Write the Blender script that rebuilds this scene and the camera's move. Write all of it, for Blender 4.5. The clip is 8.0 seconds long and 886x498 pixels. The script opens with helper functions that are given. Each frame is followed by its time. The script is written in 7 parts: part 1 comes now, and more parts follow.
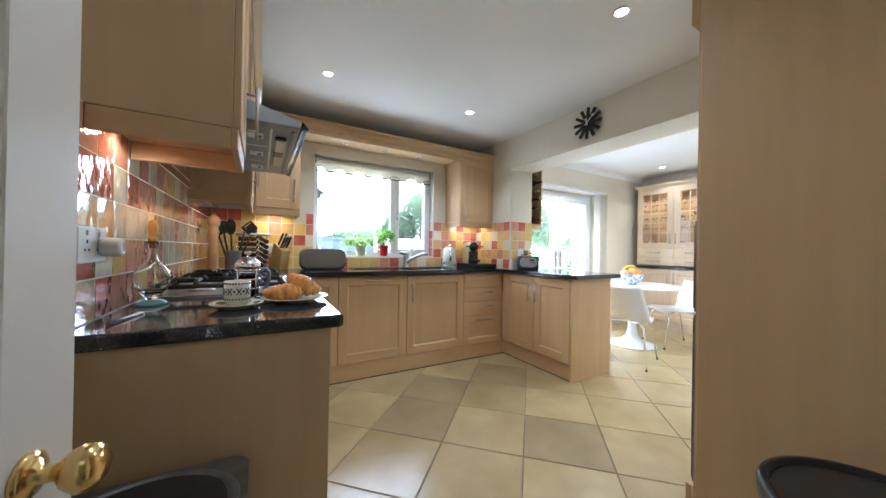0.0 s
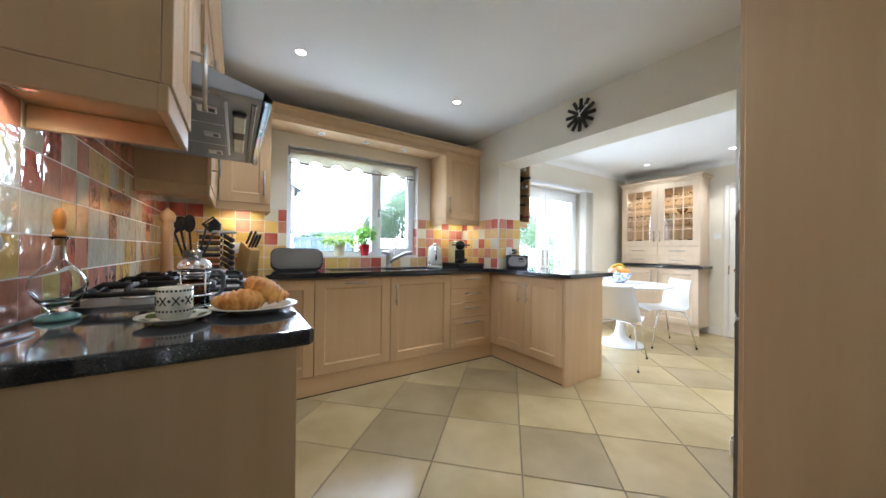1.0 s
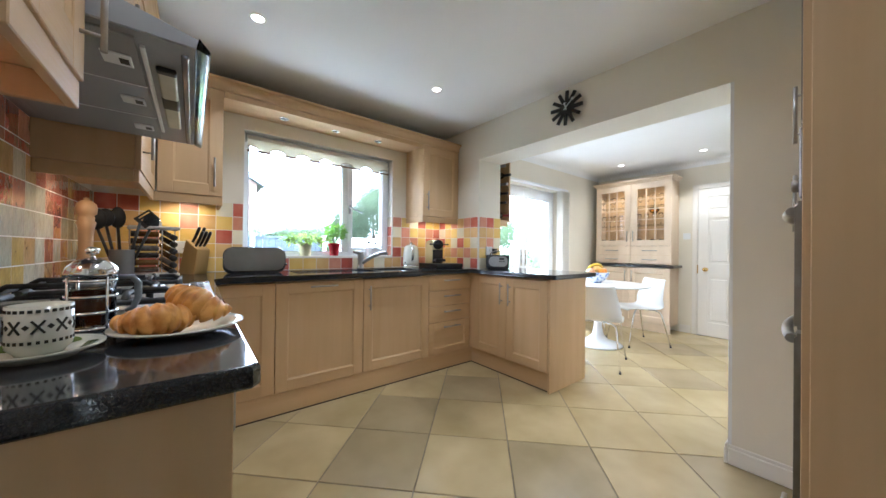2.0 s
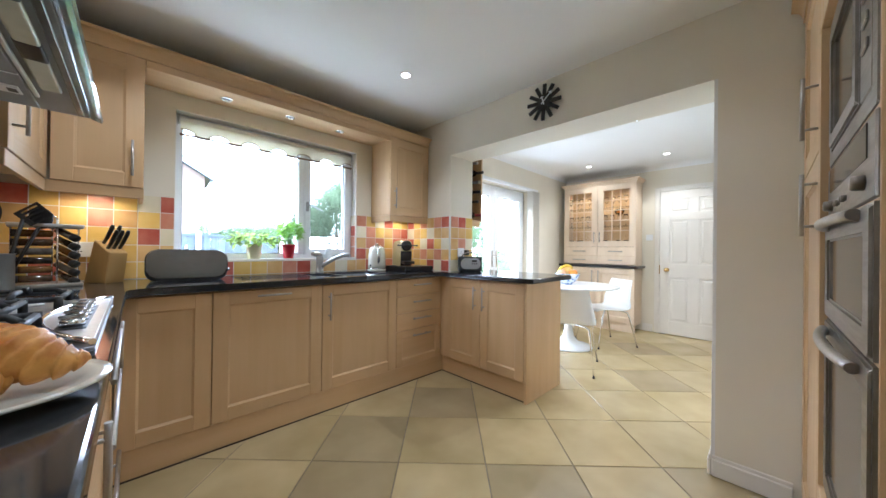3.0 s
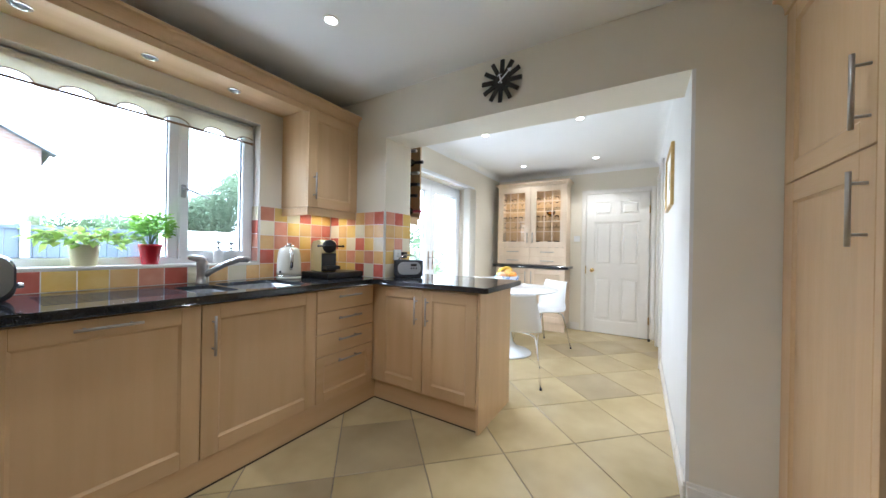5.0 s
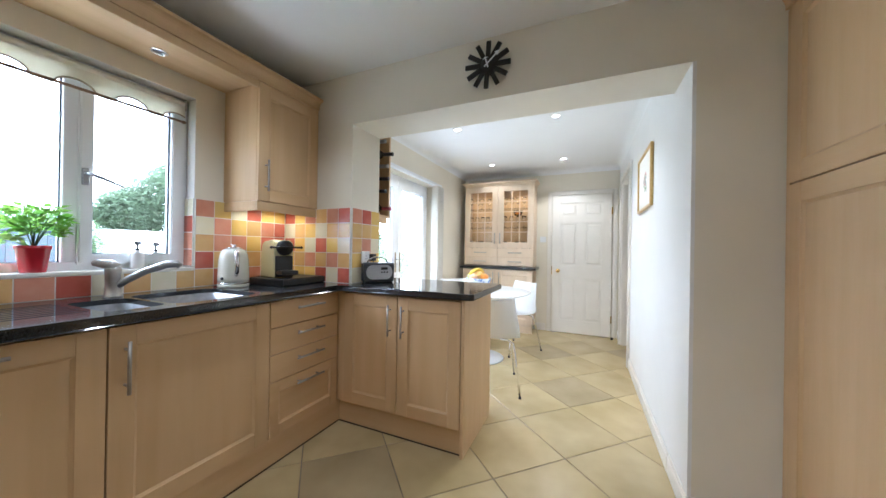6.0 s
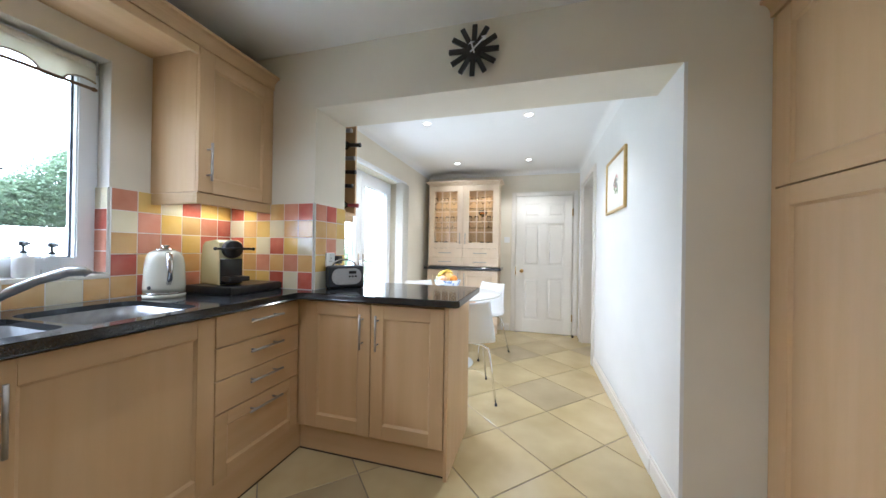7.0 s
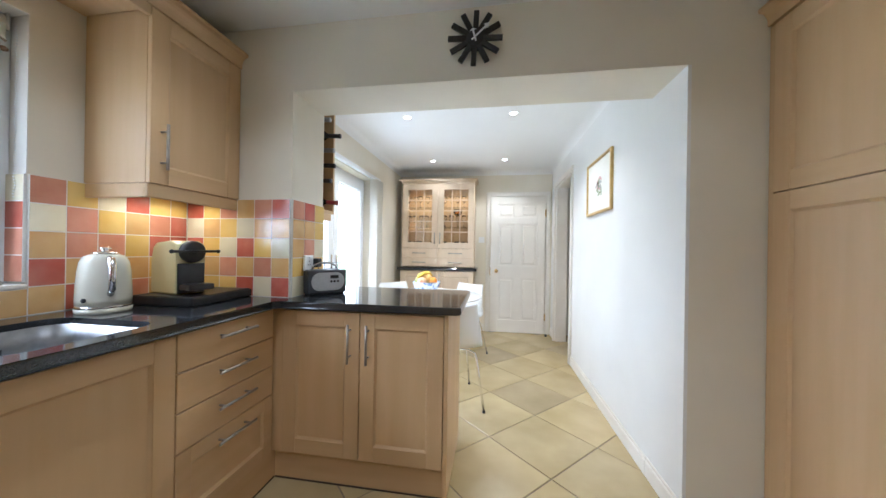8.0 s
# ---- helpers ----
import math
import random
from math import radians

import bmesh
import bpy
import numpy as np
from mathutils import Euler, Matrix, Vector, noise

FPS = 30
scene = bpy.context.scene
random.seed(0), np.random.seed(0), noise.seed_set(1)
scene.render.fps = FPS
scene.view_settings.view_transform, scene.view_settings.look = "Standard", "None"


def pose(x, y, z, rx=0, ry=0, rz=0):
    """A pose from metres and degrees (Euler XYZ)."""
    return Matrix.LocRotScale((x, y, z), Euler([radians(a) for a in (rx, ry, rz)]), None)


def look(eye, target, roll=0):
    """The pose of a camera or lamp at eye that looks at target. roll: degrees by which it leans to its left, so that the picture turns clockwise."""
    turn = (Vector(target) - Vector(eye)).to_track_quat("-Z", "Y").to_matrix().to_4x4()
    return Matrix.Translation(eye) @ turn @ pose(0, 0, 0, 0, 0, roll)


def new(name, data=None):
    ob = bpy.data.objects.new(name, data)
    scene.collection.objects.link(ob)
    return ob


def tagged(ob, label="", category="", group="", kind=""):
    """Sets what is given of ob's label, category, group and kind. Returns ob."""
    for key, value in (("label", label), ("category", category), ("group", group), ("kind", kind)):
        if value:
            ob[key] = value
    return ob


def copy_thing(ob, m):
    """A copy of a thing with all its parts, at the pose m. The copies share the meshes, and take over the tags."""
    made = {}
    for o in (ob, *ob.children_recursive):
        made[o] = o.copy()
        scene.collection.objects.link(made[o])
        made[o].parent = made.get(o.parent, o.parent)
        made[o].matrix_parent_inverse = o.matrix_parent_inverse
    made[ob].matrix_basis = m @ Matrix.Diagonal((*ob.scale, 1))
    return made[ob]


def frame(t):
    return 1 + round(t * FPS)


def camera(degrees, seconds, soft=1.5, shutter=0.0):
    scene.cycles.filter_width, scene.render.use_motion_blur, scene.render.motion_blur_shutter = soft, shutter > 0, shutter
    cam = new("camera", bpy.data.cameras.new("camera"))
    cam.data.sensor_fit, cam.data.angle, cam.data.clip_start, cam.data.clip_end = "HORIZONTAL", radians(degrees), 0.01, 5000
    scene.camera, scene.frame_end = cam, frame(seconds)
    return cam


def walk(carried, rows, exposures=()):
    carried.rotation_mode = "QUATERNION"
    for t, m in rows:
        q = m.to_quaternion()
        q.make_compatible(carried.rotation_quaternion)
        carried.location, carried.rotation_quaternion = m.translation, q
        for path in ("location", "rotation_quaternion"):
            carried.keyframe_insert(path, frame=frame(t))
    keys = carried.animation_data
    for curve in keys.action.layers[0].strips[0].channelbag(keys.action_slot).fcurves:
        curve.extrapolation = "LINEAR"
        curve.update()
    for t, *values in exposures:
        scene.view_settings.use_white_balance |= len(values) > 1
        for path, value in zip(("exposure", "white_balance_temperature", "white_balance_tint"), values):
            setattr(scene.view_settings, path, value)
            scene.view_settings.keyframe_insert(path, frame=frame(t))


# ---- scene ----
cam = camera(108.7, 8.0)
PATH = [
    (0, (0.013, 0.069, 1.127), (1.006, 1.805, 1.135), 1.0),
    (0.5, (0.038, 0.16, 1.128), (1.078, 1.869, 1.133), 0.7),
    (1, (0.073, 0.253, 1.117), (1.166, 1.928, 1.125), 0.7),
    (1.5, (0.103, 0.356, 1.113), (1.266, 1.983, 1.121), 0.7),
    (3, (0.255, 0.646, 1.136), (1.653, 2.076, 1.143), 0.7),
    (3.5, (0.329, 0.728, 1.156), (1.81, 2.071, 1.159), 0.7),
    (4, (0.393, 0.819, 1.151), (1.957, 2.064, 1.166), 0.7),
    (4.5, (0.454, 0.923, 1.165), (2.087, 2.078, 1.169), 0.9),
    (6, (0.657, 1.274, 1.177), (2.484, 2.09, 1.182), 0.9),
    (6.5, (0.715, 1.377, 1.188), (2.596, 2.056, 1.191), 0.9),
    (7, (0.766, 1.478, 1.188), (2.691, 2.021, 1.194), 0.9),
    (7.5, (0.813, 1.586, 1.192), (2.77, 1.998, 1.197), 0.8),
    (8, (0.851, 1.686, 1.203), (2.827, 1.994, 1.206), 0.9),
]
walk(cam, [(t, look(eye, target, roll)) for t, eye, target, roll in PATH],
     exposures=((0.0, 0.66, 4980, 8), (8.0, 0.45, 4980, 8)))

# ---- world, sun, sky ----
world = bpy.data.worlds.new("sky")
scene.world = world
world.use_nodes = True
wn = world.node_tree
sky = wn.nodes.new("ShaderNodeTexSky")
sky.sky_type = "NISHITA"
sky.sun_disc = False
sky.sun_elevation, sky.sun_rotation = radians(42), radians(-50)
sky.dust_density, sky.air_density = 4.0, 1.0
wash = wn.nodes.new("ShaderNodeMix")
wash.data_type = "RGBA"
wash.inputs[0].default_value = 0.85
wash.inputs[7].default_value = (47.5, 48.0, 49.5, 1)
wn.links.new(sky.outputs[0], wash.inputs[6])
wn.links.new(wash.outputs[2], wn.nodes["Background"].inputs[0])
wn.nodes["Background"].inputs[1].default_value = 0.36

sun = new("sun", bpy.data.lights.new("sun", "SUN"))
sun.data.energy, sun.data.angle, sun.data.color = 1.0, radians(12), (1.0, 0.96, 0.9)
sun.matrix_world = look((-6, 12, 12), (0, 0, 0))


def spot_light(name, place, target, watts, colour, angle, size=0.03):
    ob = new(name, bpy.data.lights.new(name, "SPOT"))
    ob.data.energy, ob.data.color = watts, colour
    ob.data.spot_size, ob.data.spot_blend, ob.data.shadow_soft_size = radians(angle), 0.6, size
    ob.matrix_world = look(place, target)
    return ob


WARM = (1.0, 0.76, 0.44)
LIGHTS = ((0.41, 1.05, 11), (0.10, -0.75, 3.5), (0.41, 2.475, 14), (1.64, 2.465, 14), (1.62, 1.05, 4.5), (3.62, 2.46, 36), (3.64, 1.525, 32), (5.03, 2.49, 7), (5.05, 1.545, 24))
for x, y, watts in LIGHTS:
    spot_light("downlight_lamp", (x, y, 2.36), (x, y, 0), watts, (1.0, 0.95, 0.87) if x < 2.4 else (1.0, 0.87, 0.70), 130)
PALE_WARM = (1.0, 0.86, 0.60)
for x, y, watts, colour, cone in ((-0.312, 1.29, 1.5, WARM, 168), (-0.22, 2.62, 1.5, WARM, 160), (0.10, 3.25, 3.4, WARM, 172), (2.1, 3.25, 1.25, PALE_WARM, 172), (2.26, 3.25, 1.25, PALE_WARM, 172)):
    spot_light("cabinet_lamp", (x, y, 1.444), (x, y, 0), watts, colour, cone, 0.02)
for y in (2.2, 2.7):
    spot_light("hutch_lamp", (5.40, y, 2.10), (5.47, y, 0), 4, (1.0, 0.76, 0.46), 150, 0.02)


# ---- materials ----
def nodes_of(name):
    m = bpy.data.materials.new(name)
    m.use_nodes = True
    return m, m.node_tree, m.node_tree.nodes["Principled BSDF"]


def rgba(c):
    return (c[0], c[1], c[2], 1)


def surface(name, c1, c2, scale=6.0, rough=0.5, metal=0.0, bump=0.0, fine=80.0, stretch=(1, 1, 1), vary=0.0, rough2=None,
            coat=0.0, detail=4.0, offset=False, spec=0.5, lo=0.35, hi=0.65):
    """Two colours mixed by noise at one scale, relief and gloss at a finer one; vary: change from object to object."""
    m, tree, bsdf = nodes_of(name)
    link = tree.links.new
    coord = tree.nodes.new("ShaderNodeTexCoord")
    info = tree.nodes.new("ShaderNodeObjectInfo")
    place = tree.nodes.new("ShaderNodeMapping")
    place.inputs["Scale"].default_value = stretch
    link(coord.outputs["Object"], place.inputs["Vector"])
    if offset:
        mul = tree.nodes.new("ShaderNodeMath")
        mul.operation = "MULTIPLY"
        mul.inputs[1].default_value = 37.0
        link(info.outputs["Random"], mul.inputs[0])
        link(mul.outputs[0], place.inputs["Location"])
    big = tree.nodes.new("ShaderNodeTexNoise")
    big.inputs["Scale"].default_value, big.inputs["Detail"].default_value = scale, detail
    link(place.outputs[0], big.inputs["Vector"])
    ramp = tree.nodes.new("ShaderNodeMapRange")
    ramp.inputs[1].default_value, ramp.inputs[2].default_value = lo, hi
    link(big.outputs[0], ramp.inputs[0])
    mix = tree.nodes.new("ShaderNodeMix")
    mix.data_type = "RGBA"
    mix.inputs[6].default_value, mix.inputs[7].default_value = rgba(c1), rgba(c2)
    link(ramp.outputs[0], mix.inputs[0])
    out = mix.outputs[2]
    if vary:
        hsv = tree.nodes.new("ShaderNodeHueSaturation")
        span = tree.nodes.new("ShaderNodeMapRange")
        span.inputs[3].default_value, span.inputs[4].default_value = 1 - vary, 1 + vary
        link(info.outputs["Random"], span.inputs[0])
        link(span.outputs[0], hsv.inputs["Value"])
        link(out, hsv.inputs["Color"])
        out = hsv.outputs[0]
    link(out, bsdf.inputs["Base Color"])
    bsdf.inputs["Metallic"].default_value = metal
    bsdf.inputs["Roughness"].default_value = rough
    bsdf.inputs["Specular IOR Level"].default_value = spec
    bsdf.inputs["Coat Weight"].default_value = coat
    small = tree.nodes.new("ShaderNodeTexNoise")
    small.inputs["Scale"].default_value, small.inputs["Detail"].default_value = fine, 3.0
    link(place.outputs[0], small.inputs["Vector"])
    if rough2 is not None:
        rr = tree.nodes.new("ShaderNodeMapRange")
        rr.inputs[1].default_value, rr.inputs[2].default_value = 0.3, 0.7
        rr.inputs[3].default_value, rr.inputs[4].default_value = rough, rough2
        link(small.outputs[0], rr.inputs[0])
        link(rr.outputs[0], bsdf.inputs["Roughness"])
    if bump:
        bm_node = tree.nodes.new("ShaderNodeBump")
        bm_node.inputs["Strength"].default_value, bm_node.inputs["Distance"].default_value = 1.0, bump
        link(small.outputs[0], bm_node.inputs["Height"])
        link(bm_node.outputs[0], bsdf.inputs["Normal"])
        if coat:
            link(bm_node.outputs[0], bsdf.inputs["Coat Normal"])
    return m


def timber(name, c1, c2, along="z", rough=0.42, vary=0.04):
    """Pale straight-grained wood: long streaks with fine pores along one axis."""
    s = {"x": (0.07, 1, 1), "y": (1, 0.07, 1), "z": (1, 1, 0.07)}[along]
    m = surface(name, c1, c2, scale=16, rough=rough, bump=0.00015, fine=160, stretch=s, vary=vary, offset=True, rough2=rough + 0.12, detail=6, lo=0.3, hi=0.7)
    return m


def lamp_glow(name, colour, strength):
    m, tree, bsdf = nodes_of(name)
    bsdf.inputs["Emission Color"].default_value = rgba(colour)
    bsdf.inputs["Emission Strength"].default_value = strength
    return m


def translucent(name, c1, c2, share=0.45):
    """Cloth that lets daylight glow through it."""
    m = surface(name, c1, c2, scale=40, rough=0.85, bump=0.0003, fine=600)
    tree = m.node_tree
    thin, mix = tree.nodes.new("ShaderNodeBsdfTranslucent"), tree.nodes.new("ShaderNodeMixShader")
    thin.inputs[0].default_value = rgba(c2)
    mix.inputs[0].default_value = share
    tree.links.new(tree.nodes["Principled BSDF"].outputs[0], mix.inputs[1])
    tree.links.new(thin.outputs[0], mix.inputs[2])
    tree.links.new(mix.outputs[0], tree.nodes["Material Output"].inputs[0])
    return m


def clear_glass(name, tint=(1, 1, 1), rough=0.0, ior=1.45):
    m, tree, bsdf = nodes_of(name)
    bsdf.inputs["Base Color"].default_value = rgba(tint)
    bsdf.inputs["Transmission Weight"].default_value = 1.0
    bsdf.inputs["Roughness"].default_value, bsdf.inputs["IOR"].default_value = rough, ior
    return m


WOOD_C1, WOOD_C2 = (0.582, 0.390, 0.194), (0.636, 0.440, 0.234)
wood = timber("maple_upright", WOOD_C1, WOOD_C2)
wood_x = timber("maple_along", WOOD_C1, WOOD_C2, "x")
wood_y = timber("maple_across", WOOD_C1, WOOD_C2, "y")
pale_wood = timber("pale_maple", (0.72, 0.575, 0.41), (0.77, 0.63, 0.465))
wall_paint = surface("cream_paint", (0.775, 0.725, 0.605), (0.805, 0.755, 0.635), scale=2.5, rough=0.75, bump=0.0004, fine=140)
wall_white = surface("white_wall_paint", (0.81, 0.805, 0.785), (0.84, 0.835, 0.815), scale=2.5, rough=0.7, bump=0.0004, fine=140)
ceiling_paint = surface("ceiling_paint", (0.88, 0.88, 0.865), (0.90, 0.90, 0.885), scale=2.0, rough=0.8, bump=0.0005, fine=120)
gloss_white = surface("white_gloss_paint", (0.81, 0.775, 0.71), (0.84, 0.805, 0.74), scale=5, rough=0.3, bump=0.0002, fine=60)
upvc = surface("white_plastic_frame", (0.84, 0.85, 0.86), (0.87, 0.88, 0.89), scale=4, rough=0.32)
granite = surface("black_granite", (0.017, 0.018, 0.020), (0.050, 0.051, 0.054), scale=320, rough=0.055, rough2=0.105, fine=240, detail=2, lo=0.42, hi=0.8, spec=0.75)
steel = surface("brushed_steel", (0.55, 0.55, 0.54), (0.66, 0.66, 0.65), scale=30, rough=0.28, rough2=0.4, metal=1.0, fine=120, stretch=(0.1, 1, 1))
satin_steel = surface("satin_nickel", (0.42, 0.395, 0.36), (0.48, 0.455, 0.42), scale=30, rough=0.42, metal=1.0)
chrome = surface("chrome", (0.75, 0.75, 0.76), (0.8, 0.8, 0.81), scale=8, rough=0.08, rough2=0.14, metal=1.0)
brass = surface("polished_brass", (0.72, 0.50, 0.18), (0.80, 0.58, 0.24), scale=12, rough=0.16, rough2=0.26, metal=1.0)
tap_steel = surface("satin_tap_steel", (0.36, 0.36, 0.355), (0.42, 0.42, 0.415), scale=30, rough=0.3, rough2=0.38, metal=1.0)
bowl_steel = surface("brushed_bowl_steel", (0.27, 0.27, 0.275), (0.34, 0.34, 0.345), scale=40, rough=0.40, rough2=0.50, metal=1.0)
black_plastic = surface("black_plastic", (0.012, 0.012, 0.013), (0.022, 0.022, 0.023), scale=20, rough=0.35, bump=0.0002, fine=200)
black_iron = surface("black_cast_iron", (0.012, 0.012, 0.012), (0.03, 0.03, 0.03), scale=30, rough=0.55, bump=0.0006, fine=180)
dark_glass = surface("dark_oven_glass", (0.012, 0.011, 0.010), (0.02, 0.018, 0.016), scale=3, rough=0.06)
white_plastic = surface("white_plastic", (0.80, 0.81, 0.81), (0.84, 0.85, 0.85), scale=6, rough=0.28)
grout = surface("pale_grout", (0.78, 0.75, 0.69), (0.84, 0.81, 0.75), scale=30, rough=0.85, bump=0.0005, fine=200)
dark_grout = surface("floor_grout", (0.17, 0.14, 0.10), (0.25, 0.21, 0.155), scale=20, rough=0.9, bump=0.0006, fine=160)
pane_glass = clear_glass("window_glass")
lamp_on = lamp_glow("lamp_lens_lit", (1.0, 0.90, 0.75), 14)
lamp_warm = lamp_glow("warm_lamp_lit", (1.0, 0.80, 0.50), 12)


# ---- building helpers ----
def box(bm, x0, x1, y0, y1, z0, z1, bevel=0.0, seg=1):
    m = Matrix.LocRotScale(((x0 + x1) / 2, (y0 + y1) / 2, (z0 + z1) / 2), None, (abs(x1 - x0), abs(y1 - y0), abs(z1 - z0)))
    made = bmesh.ops.create_cube(bm, size=1, matrix=m)
    if bevel:
        edges = list({e for v in made["verts"] for e in v.link_edges})
        bmesh.ops.bevel(bm, geom=edges, offset=bevel, segments=seg, affect="EDGES", profile=0.5)
    return bm


def boxes(*rows, bevel=0.0, seg=1):
    bm = bmesh.new()
    for r in rows:
        box(bm, *r, bevel=bevel, seg=seg)
    return bm


def ring(x0, x1, z0, z1, w, y0, y1, bevel=0.003, seg=1):
    """A picture-frame shape in one piece, looking along y."""
    bm = bmesh.new()
    out = [(x0, z0), (x1, z0), (x1, z1), (x0, z1)]
    hole = [(x0 + w, z0 + w), (x1 - w, z0 + w), (x1 - w, z1 - w), (x0 + w, z1 - w)]
    loops = [[bm.verts.new((x, y, z)) for x, z in pts] for pts, y in ((out, y0), (hole, y0), (hole, y1), (out, y1))]
    for k in range(4):
        a, b = loops[k], loops[(k + 1) % 4]
        for i in range(4):
            bm.faces.new((a[i], a[(i + 1) % 4], b[(i + 1) % 4], b[i]))
    if bevel:
        bmesh.ops.bevel(bm, geom=[e for e in bm.edges if abs(e.verts[0].co.y - e.verts[1].co.y) < 1e-6], offset=bevel, segments=seg, affect="EDGES")
    return bm


def lathe(bm, profile, at=(0, 0, 0), turn=None, steps=24):
    """Turn a profile of (radius, height) round z; turn: a matrix applied before the shift to at."""
    m = Matrix.Translation(at) @ (turn or Matrix.Identity(4))
    rings = []
    for r, z in profile:
        if r < 1e-5:
            rings.append([bm.verts.new(m @ Vector((0, 0, z)))])
        else:
            rings.append([bm.verts.new(m @ Vector((r * math.cos(math.tau * i / steps), r * math.sin(math.tau * i / steps), z))) for i in range(steps)])
    for a, b in zip(rings, rings[1:]):
        for i in range(steps):
            j = (i + 1) % steps
            vs = [a[i % len(a)], a[j % len(a)], b[j % len(b)], b[i % len(b)]]
            vs = [v for k, v in enumerate(vs) if v not in vs[:k]]
            if len(vs) > 2:
                f = bm.faces.new(vs)
                f.smooth = True
    for ring, flip in ((rings[0], True), (rings[-1], False)):
        if len(ring) > 2:
            bm.faces.new(list(reversed(ring)) if flip else ring)
    return bm


def tube(bm, points, radius, steps=10, cap=True):
    """A round bar through points; radius: one number or one for each point."""
    pts = [Vector(p) for p in points]
    radii = radius if isinstance(radius, (list, tuple)) else [radius] * len(pts)
    rings, up = [], None
    for i, p in enumerate(pts):
        way = (pts[min(i + 1, len(pts) - 1)] - pts[max(i - 1, 0)]).normalized()
        if up is None:
            up = way.orthogonal().normalized()
        up = (up - way * up.dot(way)).normalized()
        side = way.cross(up)
        rings.append([bm.verts.new(p + radii[i] * (math.cos(math.tau * k / steps) * up + math.sin(math.tau * k / steps) * side)) for k in range(steps)])
    for a, b in zip(rings, rings[1:]):
        for k in range(steps):
            f = bm.faces.new((a[k], a[(k + 1) % steps], b[(k + 1) % steps], b[k]))
            f.smooth = True
    if cap:
        bm.faces.new(list(reversed(rings[0])))
        bm.faces.new(rings[-1])
    return bm


def slab(bm, outline, z0, z1, bevel=0.0, seg=2):
    """An upright prism over a plan outline (anticlockwise)."""
    low = [bm.verts.new((x, y, z0)) for x, y in outline]
    top = [bm.verts.new((x, y, z1)) for x, y in outline]
    n = len(outline)
    faces = [bm.faces.new(list(reversed(low))), bm.faces.new(top)]
    faces += [bm.faces.new((low[i], low[(i + 1) % n], top[(i + 1) % n], top[i])) for i in range(n)]
    if bevel:
        edges = list({e for f in faces[:2] for e in f.edges})
        bmesh.ops.bevel(bm, geom=edges, offset=bevel, segments=seg, affect="EDGES", profile=0.5)
    return bm


def rounded(x0, x1, y0, y1, r, steps=5):
    pts = []
    for cx, cy, a0 in ((x1 - r, y0 + r, -90), (x1 - r, y1 - r, 0), (x0 + r, y1 - r, 90), (x0 + r, y0 + r, 180)):
        pts += [(cx + r * math.cos(radians(a0 + 90 * i / steps)), cy + r * math.sin(radians(a0 + 90 * i / steps))) for i in range(steps + 1)]
    return pts


def oval(cx, cy, rx, ry, steps=28):
    return [(cx + rx * math.cos(math.tau * i / steps), cy + ry * math.sin(math.tau * i / steps)) for i in range(steps)]


def mesh_of(name, bm, material):
    bmesh.ops.recalc_face_normals(bm, faces=bm.faces[:])
    data = bpy.data.meshes.new(name)
    bm.to_mesh(data)
    bm.free()
    data.materials.append(material)
    return data


def part(name, bm, material, parent, label=""):
    ob = new(name, mesh_of(name, bm, material))
    ob.parent = parent
    return tagged(ob, label)


def single(name, bm, material, label="", category="", m=None, kind="", group=""):
    ob = new(name, mesh_of(name, bm, material))
    if m is not None:
        ob.matrix_basis = m
    return tagged(ob, label, category, group, kind)


def thing(name, label, category, m=None, group="", kind=""):
    ob = new(name)
    ob.empty_display_size = 0.1
    if m is not None:
        ob.matrix_basis = m
    return tagged(ob, label, category, group, kind)


def structure(name, bm, material, label, category):
    return single(name, bm, material, label, category, kind="structure")


# ---- the shell ----
CEIL = 2.385
X_HOB, Y_WIN, X_CLOCK, X_CLOCK2, Y_RIGHT, X_BACK, Y_REAR, Y_DIN = -0.362, 3.39, 2.40, 2.715, 0.845, 5.63, -0.09, 3.10
TOP = 0.934
WX0, WX1, WZ0, WZ1 = 0.45, 1.775, 1.046, 2.05
FX0, FX1, FZ1 = 2.93, 4.42, 2.0

floor = structure("floor", boxes((-1.2, 5.9, -1.5, 3.75, -0.12, -0.004)), dark_grout, "grout bed under the diagonal stone tiles", "floor")
structure("ceiling", boxes((-1.2, 5.9, -1.5, 3.75, CEIL, CEIL + 0.15)), ceiling_paint, "flat off-white painted plaster ceiling", "ceiling")
structure("wall_north", boxes((X_HOB - 0.3, WX0, Y_WIN, 3.69, 0, CEIL), (WX1, X_CLOCK2, Y_WIN, 3.69, 0, CEIL),
                              (WX0, WX1, Y_WIN, 3.69, 0, WZ0), (WX0, WX1, Y_WIN, 3.69, WZ1, CEIL)),
          wall_paint, "cream painted kitchen wall with the window", "wall")
structure("wall_garden", boxes((X_CLOCK2, FX0, Y_DIN, 3.40, 0, CEIL), (FX1, X_BACK + 0.3, Y_DIN, 3.40, 0, CEIL), (FX0, FX1, Y_DIN, 3.40, FZ1, CEIL)),
          wall_paint, "cream painted dining room wall with french doors", "wall")
structure("wall_west", boxes((X_HOB - 0.3, X_HOB, Y_REAR - 1.3, Y_WIN, 0, CEIL)), wall_paint, "cream painted wall behind the hob", "wall")
wc = bmesh.new()
slab(wc, [(Y_REAR, 0), (0.83, 0), (0.83, 2.035), (2.748, 2.035), (2.748, 0), (Y_WIN, 0), (Y_WIN, CEIL), (Y_REAR, CEIL)], X_CLOCK, X_CLOCK2)
